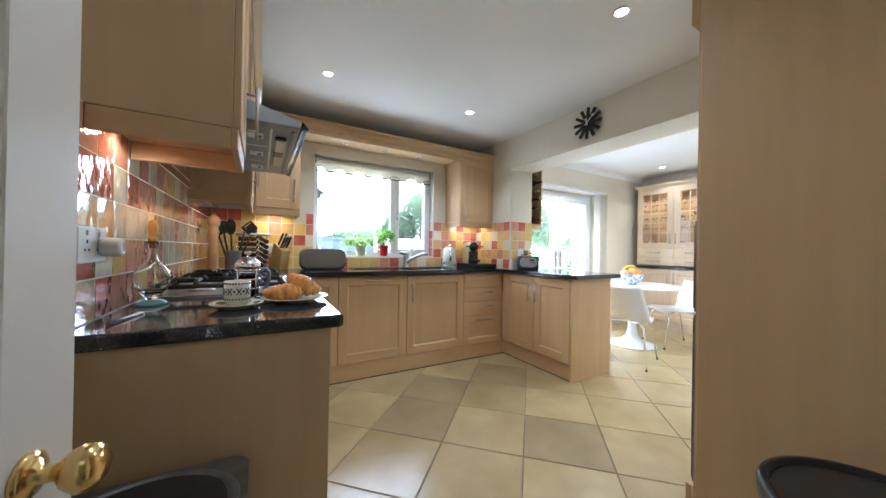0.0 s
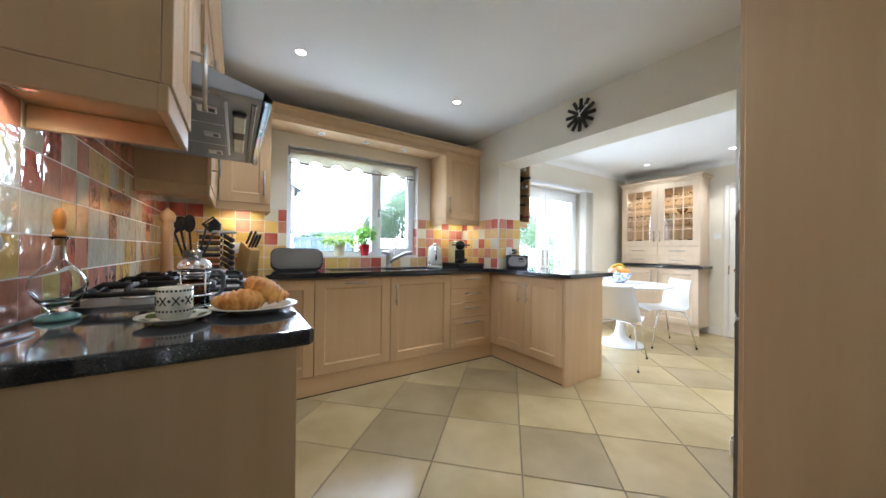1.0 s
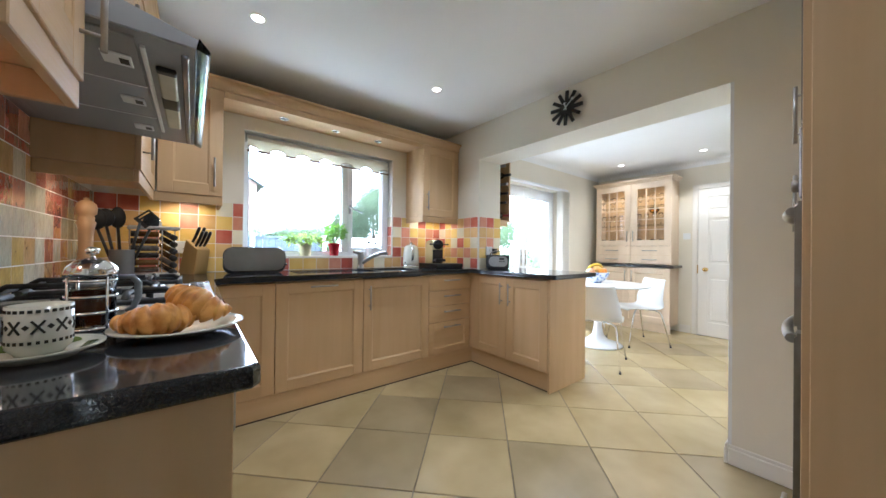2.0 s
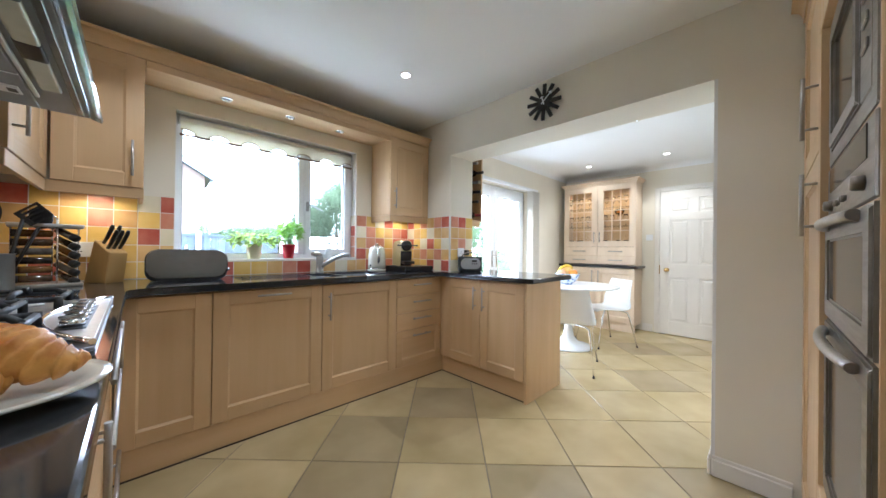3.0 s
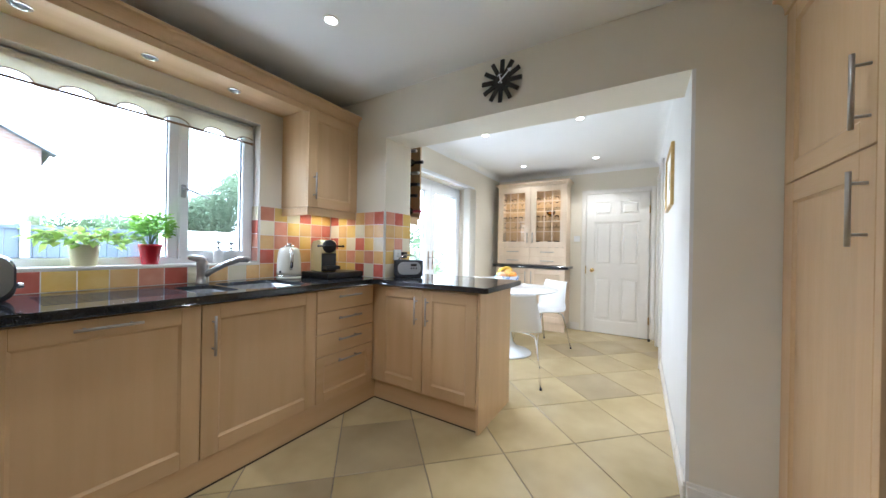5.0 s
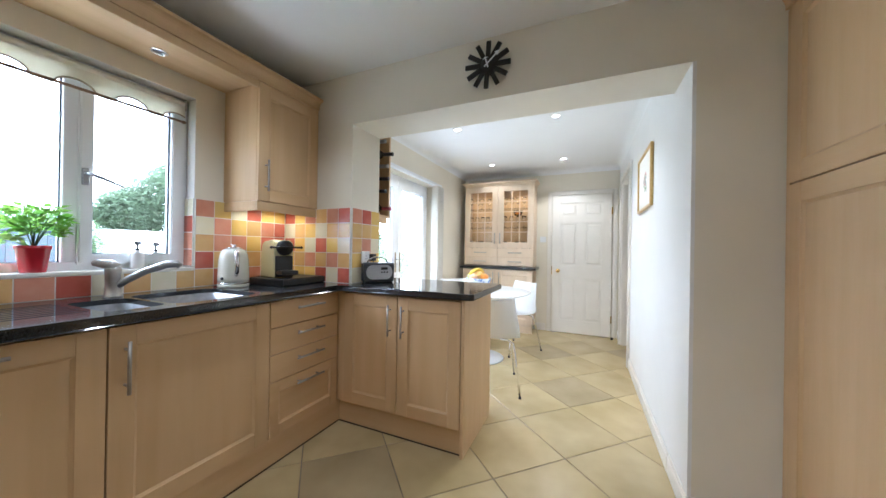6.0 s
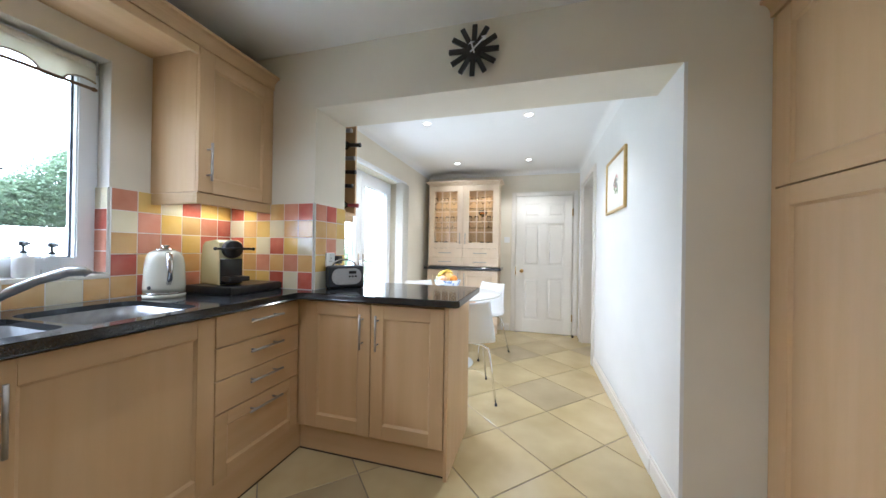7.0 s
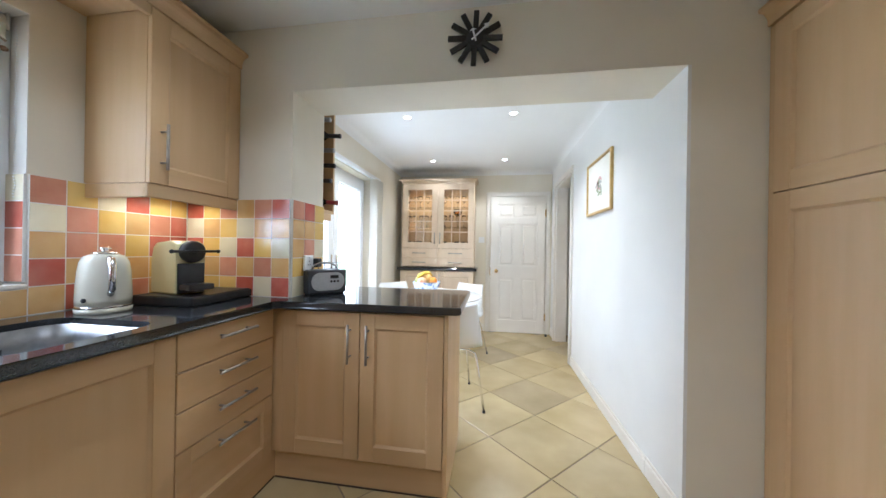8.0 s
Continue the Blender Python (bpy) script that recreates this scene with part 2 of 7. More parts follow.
bmesh.ops.transform(wc, matrix=Matrix(((0, 0, 1, 0), (1, 0, 0, 0), (0, 1, 0, 0), (0, 0, 0, 1))), verts=wc.verts[:])
structure("wall_clock", wc,
          wall_paint, "cream painted wall with a wide opening to the dining room", "wall")
DX0, DX1 = 4.45, 5.30
structure("wall_south", boxes((X_CLOCK2, DX0, 0.70, Y_RIGHT, 0, CEIL), (X_CLOCK + 0.0005, X_CLOCK2, 0.829, Y_RIGHT, 0, 2.036), (DX1, X_BACK, 0.70, Y_RIGHT, 0, CEIL), (DX0, DX1, 0.70, Y_RIGHT, 2.06, CEIL)),
          wall_white, "white painted dining room wall with a doorway", "wall")
structure("wall_east", boxes((X_BACK, X_BACK + 0.3, 0.70, Y_DIN, 0, CEIL)), wall_paint, "cream painted wall at the end of the dining room", "wall")
structure("wall_rear", boxes((X_HOB, -0.33, Y_REAR - 0.1, Y_REAR, 0, CEIL), (0.45, X_CLOCK2, Y_REAR - 0.1, Y_REAR, 0, CEIL), (-0.33, 0.45, Y_REAR - 0.1, Y_REAR, 2.03, CEIL)),
          wall_paint, "cream painted wall with the entrance doorway", "wall")
structure("wall_hall", boxes((X_HOB, 2.7, -1.5, -1.4, 0, CEIL), (1.2, 1.3, -1.4, Y_REAR - 0.1, 0, CEIL)), wall_paint, "plain cream hall wall beyond the doorway", "wall")
structure("wall_passage", boxes((4.2, 5.87, -0.6, -0.5, 0, CEIL), (4.1, 4.2, -0.6, 0.70, 0, CEIL), (X_BACK, X_BACK + 0.3, -0.6, 0.70, 0, CEIL)), wall_white, "plain white passage wall beyond the doorway", "wall")
# skirting boards
def skirting(name, x0, x1, y0, y1):
    bm = boxes((x0, x1, y0, y1, 0, 0.085), bevel=0.004)
    dx, dy = (0.004, 0) if x1 - x0 < y1 - y0 else (0, 0.004)
    box(bm, x0 + dx, x1 - dx, y0 + dy, y1 - dy, 0.085, 0.105, bevel=0.003)
    structure(name, bm, gloss_white, "white painted skirting board", "skirting")


skirting("baseboard", X_CLOCK - 0.016, X_CLOCK, 0.56, 0.842)
skirting("baseboard", X_CLOCK - 0.014, X_CLOCK2, 0.843, 0.859)
skirting("baseboard", X_CLOCK2, DX0 - 0.07, Y_RIGHT, Y_RIGHT + 0.016)
skirting("baseboard", DX1 + 0.07, X_BACK, Y_RIGHT, Y_RIGHT + 0.016)
skirting("baseboard", X_BACK - 0.016, X_BACK, 1.80, 1.93)
skirting("baseboard", FX1 + 0.02, X_BACK, Y_DIN - 0.016, Y_DIN)


def cove(name, x0, y0, x1, y1, nx, ny, r=0.07):
    """A concave plaster cove along a wall top; (nx, ny) points into the room."""
    bm = bmesh.new()
    prof = [(r - r * math.cos(radians(a)), r - r * math.sin(radians(a))) for a in (0, 18, 36, 54, 72, 90)]
    ends = []
    for x, y in ((x0, y0), (x1, y1)):
        ring = [bm.verts.new((x + nx * d, y + ny * d, CEIL - 0.0005 - h)) for d, h in prof]
        ring.append(bm.verts.new((x, y, CEIL - 0.0005)))
        ends.append(ring)
    n = len(ends[0])
    for i in range(n):
        bm.faces.new((ends[0][i], ends[0][(i + 1) % n], ends[1][(i + 1) % n], ends[1][i]))
    bm.faces.new(ends[0])
    bm.faces.new(ends[1])
    structure(name, bm, ceiling_paint, "white plaster cove along the ceiling", "coving")


cove("trim", X_CLOCK2, Y_RIGHT, X_BACK, Y_RIGHT, 0, 1)
cove("trim", X_BACK, Y_RIGHT, X_BACK, Y_DIN, -1, 0)
cove("trim", X_CLOCK2, Y_DIN, X_BACK, Y_DIN, 0, -1)


# ---- kitchen units ----
RAIL_OF = {"maple_upright": wood_x}

def shaker(name, x0, x1, z0, z1, material, parent, y0=0.0, thick=0.02, rail=0.075):
    """A framed door: a sunk panel that carries two stiles and two rails. Its face lies at y0 and looks along -y."""
    w = min(rail, (x1 - x0) * 0.27)
    y1 = y0 + thick
    bm = boxes((x0 + w - 0.006, x1 - w + 0.006, y0 + 0.0105, y1 - 0.002, z0 + w - 0.006, z1 - w + 0.006))
    door = part(name, bm, material, parent)
    # chamfered bead round the panel
    bead = ring(x0 + w, x1 - w, z0 + w, z1 - w, 0.009, y0 + 0.0035, y0 + 0.0115, bevel=0)
    for v in bead.verts:
        if x0 + w + 0.004 < v.co.x < x1 - w - 0.004:
            v.co.y = max(v.co.y, y0 + 0.010)
    part("bead", bead, material, door)
    for a, b in ((x0, x0 + w), (x1 - w, x1)):
        part("stile", boxes((a, b, y0, y1, z0, z1), bevel=0.0018), material, door)
    for a, b in ((z0, z0 + w), (z1 - w, z1)):
        part("rail", boxes((x0 + w, x1 - w, y0 + 0.0004, y1, a, b), bevel=0.0016), RAIL_OF.get(material.name, material), door)
    return door


def bar_handle(parent, x, z, length=0.19, upright=True, out=0.034):
    bm = bmesh.new()
    h = length / 2
    if upright:
        tube(bm, [(x, -out, z - h), (x, -out, z + h)], 0.006)
        for dz in (-h * 0.68, h * 0.68):
            tube(bm, [(x, 0.001, z + dz), (x, -out, z + dz)], 0.0045, steps=8)
    else:
        tube(bm, [(x - h, -out, z), (x + h, -out, z)], 0.006)
        for dx in (-h * 0.68, h * 0.68):
            tube(bm, [(x + dx, 0.001, z), (x + dx, -out, z)], 0.0045, steps=8)
    return part("handle", bm, satin_steel, parent, "satin nickel bar handle")


def unit(name, label, m, w, depth, z0, z1, category="cabinet", group="fitted kitchen units"):
    """A cabinet box whose front opening looks along its own -y; door faces lie at y = 0."""
    t = thing(name, label, category, m, group)
    part("body", boxes((0.001, w - 0.001, 0.021, depth, z0, z1), bevel=0.001), wood, t)
    return t


def door_on(t, x0, x1, z0, z1, handle=None, upright=True, length=0.19, name="door"):
    d = shaker(name, x0 + 0.0015, x1 - 0.0015, z0 + 0.0015, z1 - 0.0015, wood, t)
    if handle:
        bar_handle(d, handle[0], handle[1], length, upright)
    return d


def drawer_on(t, x0, x1, z0, z1, plain=True, length=0.2, framed=False):
    if framed:
        d = shaker("drawer_front", x0 + 0.0015, x1 - 0.0015, z0 + 0.0015, z1 - 0.0015, wood_x, t, rail=0.06)
    else:
        d = part("drawer_front", boxes((x0 + 0.0015, x1 - 0.0015, 0, 0.02, z0 + 0.0015, z1 - 0.0015), bevel=0.002), wood_x, t)
    bar_handle(d, (x0 + x1) / 2, z1 - 0.05 if not framed else z1 - 0.045, length, False)
    return d


YF, XP, XF = 2.79, 2.335, 0.195      # door faces: window run, peninsula, hob run
DZ0, DZ1 = 0.15, 0.885


def window_run(x):
    return pose(x, YF, 0)


def hob_run(y):
    return pose(XF, y, 0, 0, 0, 90)


def peninsula(y):
    return pose(XP, y, 0, 0, 0, -90)


# window run, from the corner to the peninsula
u = unit("corner_cabinet", "maple corner base cabinet with a framed door", window_run(0.199), 0.376, 0.58, DZ0, DZ1 + 0.01)
door_on(u, 0.0, 0.376, DZ0, DZ1)
u = unit("dishwasher_cabinet", "maple base cabinet with a wide framed door and level handle", window_run(0.577), 0.618, 0.58, DZ0, DZ1 + 0.01)
door_on(u, 0, 0.618, DZ0, DZ1, (0.31, DZ1 - 0.035), False)
u = unit("sink_cabinet", "maple base cabinet under the sink with a framed door", window_run(1.197), 0.626, 0.58, DZ0, 0.72)
door_on(u, 0, 0.626, DZ0, DZ1, (0.045, 0.735))
u = unit("drawer_cabinet", "maple base cabinet with four drawers", window_run(1.825), 0.515, 0.56, DZ0, DZ1 + 0.01)
for z0, z1, fr in ((0.742, DZ1, False), (0.597, 0.74, False), (0.45, 0.595, False), (DZ0, 0.448, True)):
    drawer_on(u, 0, 0.505, z0, z1, framed=fr)
# peninsula
u = unit("peninsula_cabinet", "maple peninsula cabinet with two framed doors", peninsula(2.742), 0.835, 0.545, DZ0, DZ1 + 0.01)
door_on(u, 0, 0.415, DZ0 + 0.005, DZ1, (0.368, 0.735))
door_on(u, 0.417, 0.835, DZ0 + 0.005, DZ1, (0.462, 0.735))
single("end_panel", boxes((XP + 0.004, 2.885, 1.886, 1.905, 0, 0.896), bevel=0.0015), wood, "upright maple end panel of the peninsula", "panel")
single("back_panel", boxes((2.866, 2.884, 1.907, 2.74, 0, 0.896), bevel=0.0015), wood, "maple back panel of the peninsula", "panel")
# hob run, from the doorway to the corner
single("end_panel", boxes((X_HOB + 0.002, XF - 0.002, 1.036, 1.054, 0, 0.896), bevel=0.0015), wood, "wide maple end panel beside the hob", "panel")
u = unit("slim_cabinet", "narrow maple base cabinet beside the hob drawers", hob_run(1.056), 0.436, 0.53, DZ0, DZ1 + 0.01)
door_on(u, 0, 0.436, DZ0, DZ1, (0.39, 0.735))
u = unit("pan_drawer_cabinet", "maple pan drawer cabinet below the gas hob", hob_run(1.495), 0.94, 0.53, DZ0, 0.80)
drawer_on(u, 0, 0.94, 0.742, DZ1, length=0.62)
drawer_on(u, 0, 0.94, 0.45, 0.74, length=0.62)
drawer_on(u, 0, 0.94, DZ0, 0.448, length=0.62)
u = unit("corner_post_cabinet", "narrow maple filler cabinet in the corner", hob_run(2.437), 0.35, 0.5, DZ0, DZ1 + 0.01)
door_on(u, 0, 0.35, DZ0, DZ1, (0.045, 0.735))
# corner post between drawers and peninsula
single("corner_post", boxes((2.3415, 2.398, 2.7445, 2.83, DZ0, 0.896), bevel=0.0015), wood, "maple corner post between the drawers and the peninsula", "post")
# plinths
single("plinth", boxes((0.165, XP + 0.084, YF + 0.008, YF + 0.02, 0, DZ0 - 0.002), bevel=0.001), wood_x, "maple plinth along the window run", "plinth")
single("plinth", boxes((XP + 0.030, XP + 0.045, 1.907, YF + 0.006, 0, DZ0 - 0.002), bevel=0.001), wood_y, "maple plinth along the peninsula", "plinth")
single("plinth", boxes((XF - 0.048, XF - 0.03, 1.056, YF + 0.006, 0, DZ0 - 0.002), bevel=0.001), wood_y, "maple plinth along the hob run", "plinth")

# thin dark brown strips paint the shadow line where plinth meets floor
seal = surface("plinth_shadow_brown", (0.045, 0.030, 0.018), (0.07, 0.05, 0.03), scale=40, rough=0.7)
single("plinth_seal", boxes((0.165, XP + 0.026, YF + 0.0045, YF + 0.0075, 0.0, 0.009), bevel=0.0008), seal, "thin dark strip drawing the shadow line at the plinth foot", "seal")
single("plinth_seal", boxes((XP + 0.0265, XP + 0.0295, 1.907, YF + 0.004, 0.0, 0.009), bevel=0.0008), seal, "thin dark strip drawing the shadow line at the plinth foot", "seal")

# one granite worktop, cut out for the sink bowls
WF_Y, WF_X, WP_X = 2.757, 0.228, 2.30
edge = [(X_HOB + 0.002, 1.02), (WF_X - 0.012, 1.02), (WF_X, 1.032), (WF_X, 2.65), (WF_X + 0.012, 2.70), (WF_X + 0.055, 2.745), (WF_X + 0.10, WF_Y),
        (WP_X - 0.03, WF_Y), (WP_X, WF_Y - 0.03), (WP_X, 1.845), (WP_X + 0.02, 1.825), (2.945, 1.825), (2.965, 1.845), (2.965, 2.746), (X_CLOCK - 0.003, 2.746),
        (X_CLOCK - 0.003, Y_WIN - 0.002), (X_HOB + 0.002, Y_WIN - 0.002)]
wt = bmesh.new()
slab(wt, edge, 0.897, TOP, bevel=0.008, seg=3)
worktop = single("worktop", wt, granite, "polished black granite worktop running round the kitchen", "worktop")


def cut_from(ob, outline, z0, z1):
    """Cut an upright hole through a mesh object, once, as it is built."""
    bm = bmesh.new()
    slab(bm, outline, z0, z1)
    tool = new("tool", mesh_of("tool", bm, granite))
    mod = ob.modifiers.new("cut", "BOOLEAN")
    mod.operation, mod.object, mod.solver = "DIFFERENCE", tool, "EXACT"
    bpy.context.view_layer.update()
    done = bpy.data.meshes.new_from_object(ob.evaluated_get(bpy.context.evaluated_depsgraph_get()))
    ob.modifiers.clear()
    ob.data = done
    bpy.data.objects.remove(tool)


BOWLS = (rounded(1.205, 1.395, 2.835, 3.20, 0.05), rounded(1.415, 1.79, 2.815, 3.25, 0.07))
for b in BOWLS:
    cut_from(worktop, b, 0.8, 1.0)


# ---- wall cabinets, cornice and pelmets ----
def cornice(bm, x0, x1, y0, z0, deep=0.3, high=0.078, out=0.042):
    """Cove-moulded cornice along x whose face looks along -y: a fillet, a hollow and a square top edge."""
    prof = [(0.0, 0.0), (0.005, 0.0), (0.005, 0.010)]
    prof += [(0.005 + (out - 0.010) * (1 - math.cos(radians(a))), 0.010 + (high - 0.030) * math.sin(radians(a))) for a in (12, 30, 48, 66, 82)]
    prof += [(out - 0.003, high - 0.019), (out, high - 0.016), (out, high - 0.003), (out - 0.003, high), (-deep, high), (-deep, 0.0)]
    ends = [[bm.verts.new((x, y0 - d, z0 + h)) for d, h in prof] for x in (x0, x1)]
    n = len(prof)
    bm.faces.new(ends[0])
    bm.faces.new(list(reversed(ends[1])))
    for k in range(n):
        bm.faces.new((ends[0][k], ends[1][k], ends[1][(k + 1) % n], ends[0][(k + 1) % n]))
    return bm


WZ, WT = 1.455, 2.17
YW = 3.06


def wall_unit(name, label, m, w, depth, handle_x, lamp=None):
    t = unit(name, label, m, w, depth, WZ + 0.002, WT)
    door_on(t, 0, w, WZ, WT, (handle_x, WZ + 0.155))
    return t


u = wall_unit("wall_cabinet", "maple wall cabinet beside the window above the kettle", pose(1.935, YW, 0), 0.462, Y_WIN - YW - 0.003, 0.045)
u = wall_unit("wall_cabinet", "maple corner wall cabinet beside the window", pose(-0.035, YW, 0), 0.332, Y_WIN - YW - 0.003, 0.285)
XW = -0.042
u = wall_unit("wall_cabinet", "narrow maple wall cabinet next to the cooker hood", pose(XW, 1.125, 0, 0, 0, 90), 0.325, XW - X_HOB - 0.003, 0.285)
u = wall_unit("wall_cabinet", "maple wall cabinet beyond the cooker hood", pose(XW, 2.40, 0, 0, 0, 90), 0.655, XW - X_HOB - 0.003, 0.045)
# box above the hood
u = unit("hood_cabinet", "maple bridging cabinet above the cooker hood", pose(XW, 1.452, 0, 0, 0, 90), 0.946, XW - X_HOB - 0.003, 1.678, WT)
door_on(u, 0, 0.472, 1.676, WT, (0.43, 1.80))
door_on(u, 0.474, 0.946, 1.676, WT, (0.516, 1.80))
# pelmets under the wall cabinets
PB = 1.398
for name, rows, mat in (
        ("light_pelmet", ((1.935, 2.397, YW + 0.006, YW + 0.024, PB, WZ), (1.935, 1.953, YW + 0.024, Y_WIN - 0.01, PB, WZ)), wood_x),
        ("light_pelmet", ((-0.05, 0.297, YW + 0.006, YW + 0.024, PB, WZ), (0.279, 0.297, YW + 0.024, Y_WIN - 0.01, PB, WZ)), wood_x),
        ("light_pelmet", ((XW - 0.024, XW - 0.006, 1.125, 1.449, PB, WZ), (X_HOB + 0.012, XW - 0.024, 1.125, 1.143, PB, WZ), (X_HOB + 0.012, XW - 0.024, 1.431, 1.449, PB, WZ)), wood_y),
        ("light_pelmet", ((XW - 0.024, XW - 0.006, 2.40, YW + 0.004, PB, WZ), (X_HOB + 0.012, XW - 0.024, 2.40, 2.418, PB, WZ)), wood_y)):
    t = thing(name, "maple light pelmet under a wall cabinet", "pelmet", pose((rows[0][0] + rows[0][1]) / 2, (rows[0][2] + rows[0][3]) / 2, PB))
    for k, (x0, x1, y0, y1, z0, z1) in enumerate(rows):
        ox, oy, oz = t.matrix_basis.translation
        part("return_board" if k else "front_board", boxes((x0 - ox, x1 - ox, y0 - oy, y1 - oy, z0 - oz, z1 - oz), bevel=0.002), mat, t)
# bridging shelf and fascia above the window
wp = thing("window_pelmet", "maple bridging pelmet over the window with three spotlights", "pelmet")
part("soffit_board", boxes((0.30, 1.932, YW + 0.0205, Y_WIN - 0.002, 2.154, 2.169), bevel=0.002), wood_x, wp)
part("fascia", boxes((0.30, 1.932, YW + 0.0, YW + 0.02, 2.128, WT), bevel=0.002), wood_x, wp)
cn = bmesh.new()
cornice(cn, -0.09, 2.397, YW, WT + 0.002, deep=0.3)
single("cornice", cn, wood_x, "hollow-moulded maple cornice above the window units", "cornice")
cn = bmesh.new()
cornice(cn, 1.085, YW - 0.045, 0.0, WT + 0.002, deep=XW - X_HOB - 0.01)
bmesh.ops.transform(cn, matrix=pose(XW, 0, 0, 0, 0, 90), verts=cn.verts[:])
single("cornice", cn, wood_y, "hollow-moulded maple cornice above the hob units", "cornice")

# ---- tall units ----
YT = 0.537


def tall(x1):
    return pose(x1, YT, 0, 0, 0, 180)


u = unit("larder_cabinet", "tall maple larder cabinet with two framed doors", tall(2.396), 0.62, 0.60, 0.10, 2.168, group="tall units")
door_on(u, 0.026, 0.62, 1.46, 2.165, (0.592, 1.605), length=0.2)
door_on(u, 0.026, 0.62, 0.10, 1.457, (0.585, 1.295), length=0.2)
part("filler_stile", boxes((0.001, 0.025, 0.003, 0.0205, 0.10, 2.165), bevel=0.001), wood, u)
TX0, TX1 = 1.138, 1.774
u = unit("oven_housing", "tall maple housing for microwave and double oven", tall(TX1), TX1 - TX0, 0.60, 0.10, 2.168, group="tall units")
door_on(u, 0, TX1 - TX0, 1.822, 2.165)
drawer_on(u, 0, TX1 - TX0, 0.10, 0.44)
part("side_stile", boxes((0.0, 0.030, 0, 0.02, 0.442, 1.820), bevel=0.001), wood, u)
single("end_panel", boxes((1.118, 1.136, Y_REAR + 0.004, 0.503, 0, 2.17), bevel=0.0015), wood, "tall maple end panel of the oven housing", "panel")
single("plinth", boxes((1.135, 2.396, YT - 0.06, YT - 0.045, 0, 0.098), bevel=0.001), wood_x, "maple plinth below the tall units", "plinth")
cn = bmesh.new()
cornice(cn, -2.398, -1.08, 0.0, 2.172, deep=0.6)
bmesh.ops.transform(cn, matrix=pose(0, YT, 0, 0, 0, 180), verts=cn.verts[:])
single("cornice", cn, wood_x, "hollow-moulded maple cornice above the tall units", "cornice")
# ---- window, blind and sill things ----
gasket_rubber = surface("gasket_rubber", (0.10, 0.115, 0.14), (0.13, 0.145, 0.17), scale=30, rough=0.6)


def pane(parent, x0, x1, y, z0, z1, name="pane"):
    ob = part(name, boxes((x0, x1, y - 0.002, y + 0.002, z0, z1)), pane_glass, parent, "clear window glass")
    ob.visible_shadow = False
    part("gasket", ring(x0 - 0.002, x1 + 0.002, z0 - 0.002, z1 + 0.002, 0.007, y - 0.008, y - 0.0025, bevel=0), gasket_rubber, parent, "dark rubber glazing seal")
    return ob


FY0, FY1 = Y_WIN + 0.085, Y_WIN + 0.15
MX0, MX1 = 1.275, 1.335
win = thing("window_1", "white plastic kitchen window, fixed pane and side casement", "window", kind="structure")
fr = 0.045
part("window_frame", ring(WX0, WX1, WZ0, WZ1, fr, FY0, FY1, 0.006, 2), upvc, win)
part("mullion", boxes((MX0, MX1, FY0 + 0.001, FY1, WZ0 + fr, WZ1 - fr), bevel=0.006, seg=2), upvc, win)
sash = part("sash", ring(MX1 - 0.012, WX1 - fr + 0.012, WZ0 + fr - 0.012, WZ1 - fr + 0.012, 0.05, FY0 - 0.015, FY1 - 0.01, 0.006, 2), upvc, win, "white casement sash")
hb = boxes((MX1 - 0.004, MX1 + 0.02, FY0 - 0.03, FY0 - 0.013, 1.46, 1.54), bevel=0.003)
tube(hb, [(MX1 + 0.008, FY0 - 0.03, 1.515), (MX1 + 0.012, FY0 - 0.055, 1.512), (MX1 + 0.06, FY0 - 0.062, 1.495), (MX1 + 0.135, FY0 - 0.058, 1.468)], [0.008, 0.008, 0.008, 0.006])
part("window_handle", hb, surface("grey_handle", (0.35, 0.35, 0.36), (0.42, 0.42, 0.43), rough=0.35, metal=0.6), sash)
pane(win, WX0 + fr, MX0, (FY0 + FY1) / 2, WZ0 + fr, WZ1 - fr)
pane(win, MX1 + 0.04, WX1 - fr - 0.04, (FY0 + FY1) / 2 - 0.01, WZ0 + fr + 0.038, WZ1 - fr - 0.038)
part("window_sill", boxes((WX0 + 0.001, WX1 - 0.001, Y_WIN - 0.012, FY0, WZ0 - 0.012, WZ0 + 0.006), bevel=0.004, seg=2), gloss_white, win, "white painted inner sill")

for nm, row in (("reveal_side", (WX0, WX0 + 0.003, Y_WIN + 0.001, FY0, WZ0 + 0.007, WZ1 - 0.004)), ("reveal_side", (WX1 - 0.003, WX1, Y_WIN + 0.001, FY0, 1.46, WZ1 - 0.004)), ("reveal_head", (WX0, WX1, Y_WIN + 0.001, FY0, WZ1 - 0.003, WZ1))):
    part(nm, boxes(row), gloss_white, win, "white painted reveal")
# roller blind rolled almost up, with a scalloped hem and a pull bar through the loops
cloth = translucent("cream_blind_cloth", (0.80, 0.77, 0.66), (0.86, 0.83, 0.72), 0.5)
blind = thing("roller_blind", "cream roller blind with a scalloped hem, rolled up", "blind")
BX0, BX1, BY, BZ = WX0 + 0.03, WX1 - 0.035, Y_WIN + 0.05, 1.896
bm = bmesh.new()
tube(bm, [(BX0, BY + 0.02, 2.005), (BX1, BY + 0.02, 2.005)], 0.026, steps=16)
part("roll", bm, surface("cream_roll_cloth", (0.83, 0.81, 0.73), (0.87, 0.85, 0.77), scale=40, rough=0.85), blind)
bm = bmesh.new()
loops, n = 6.3, 180
top, low = [], []
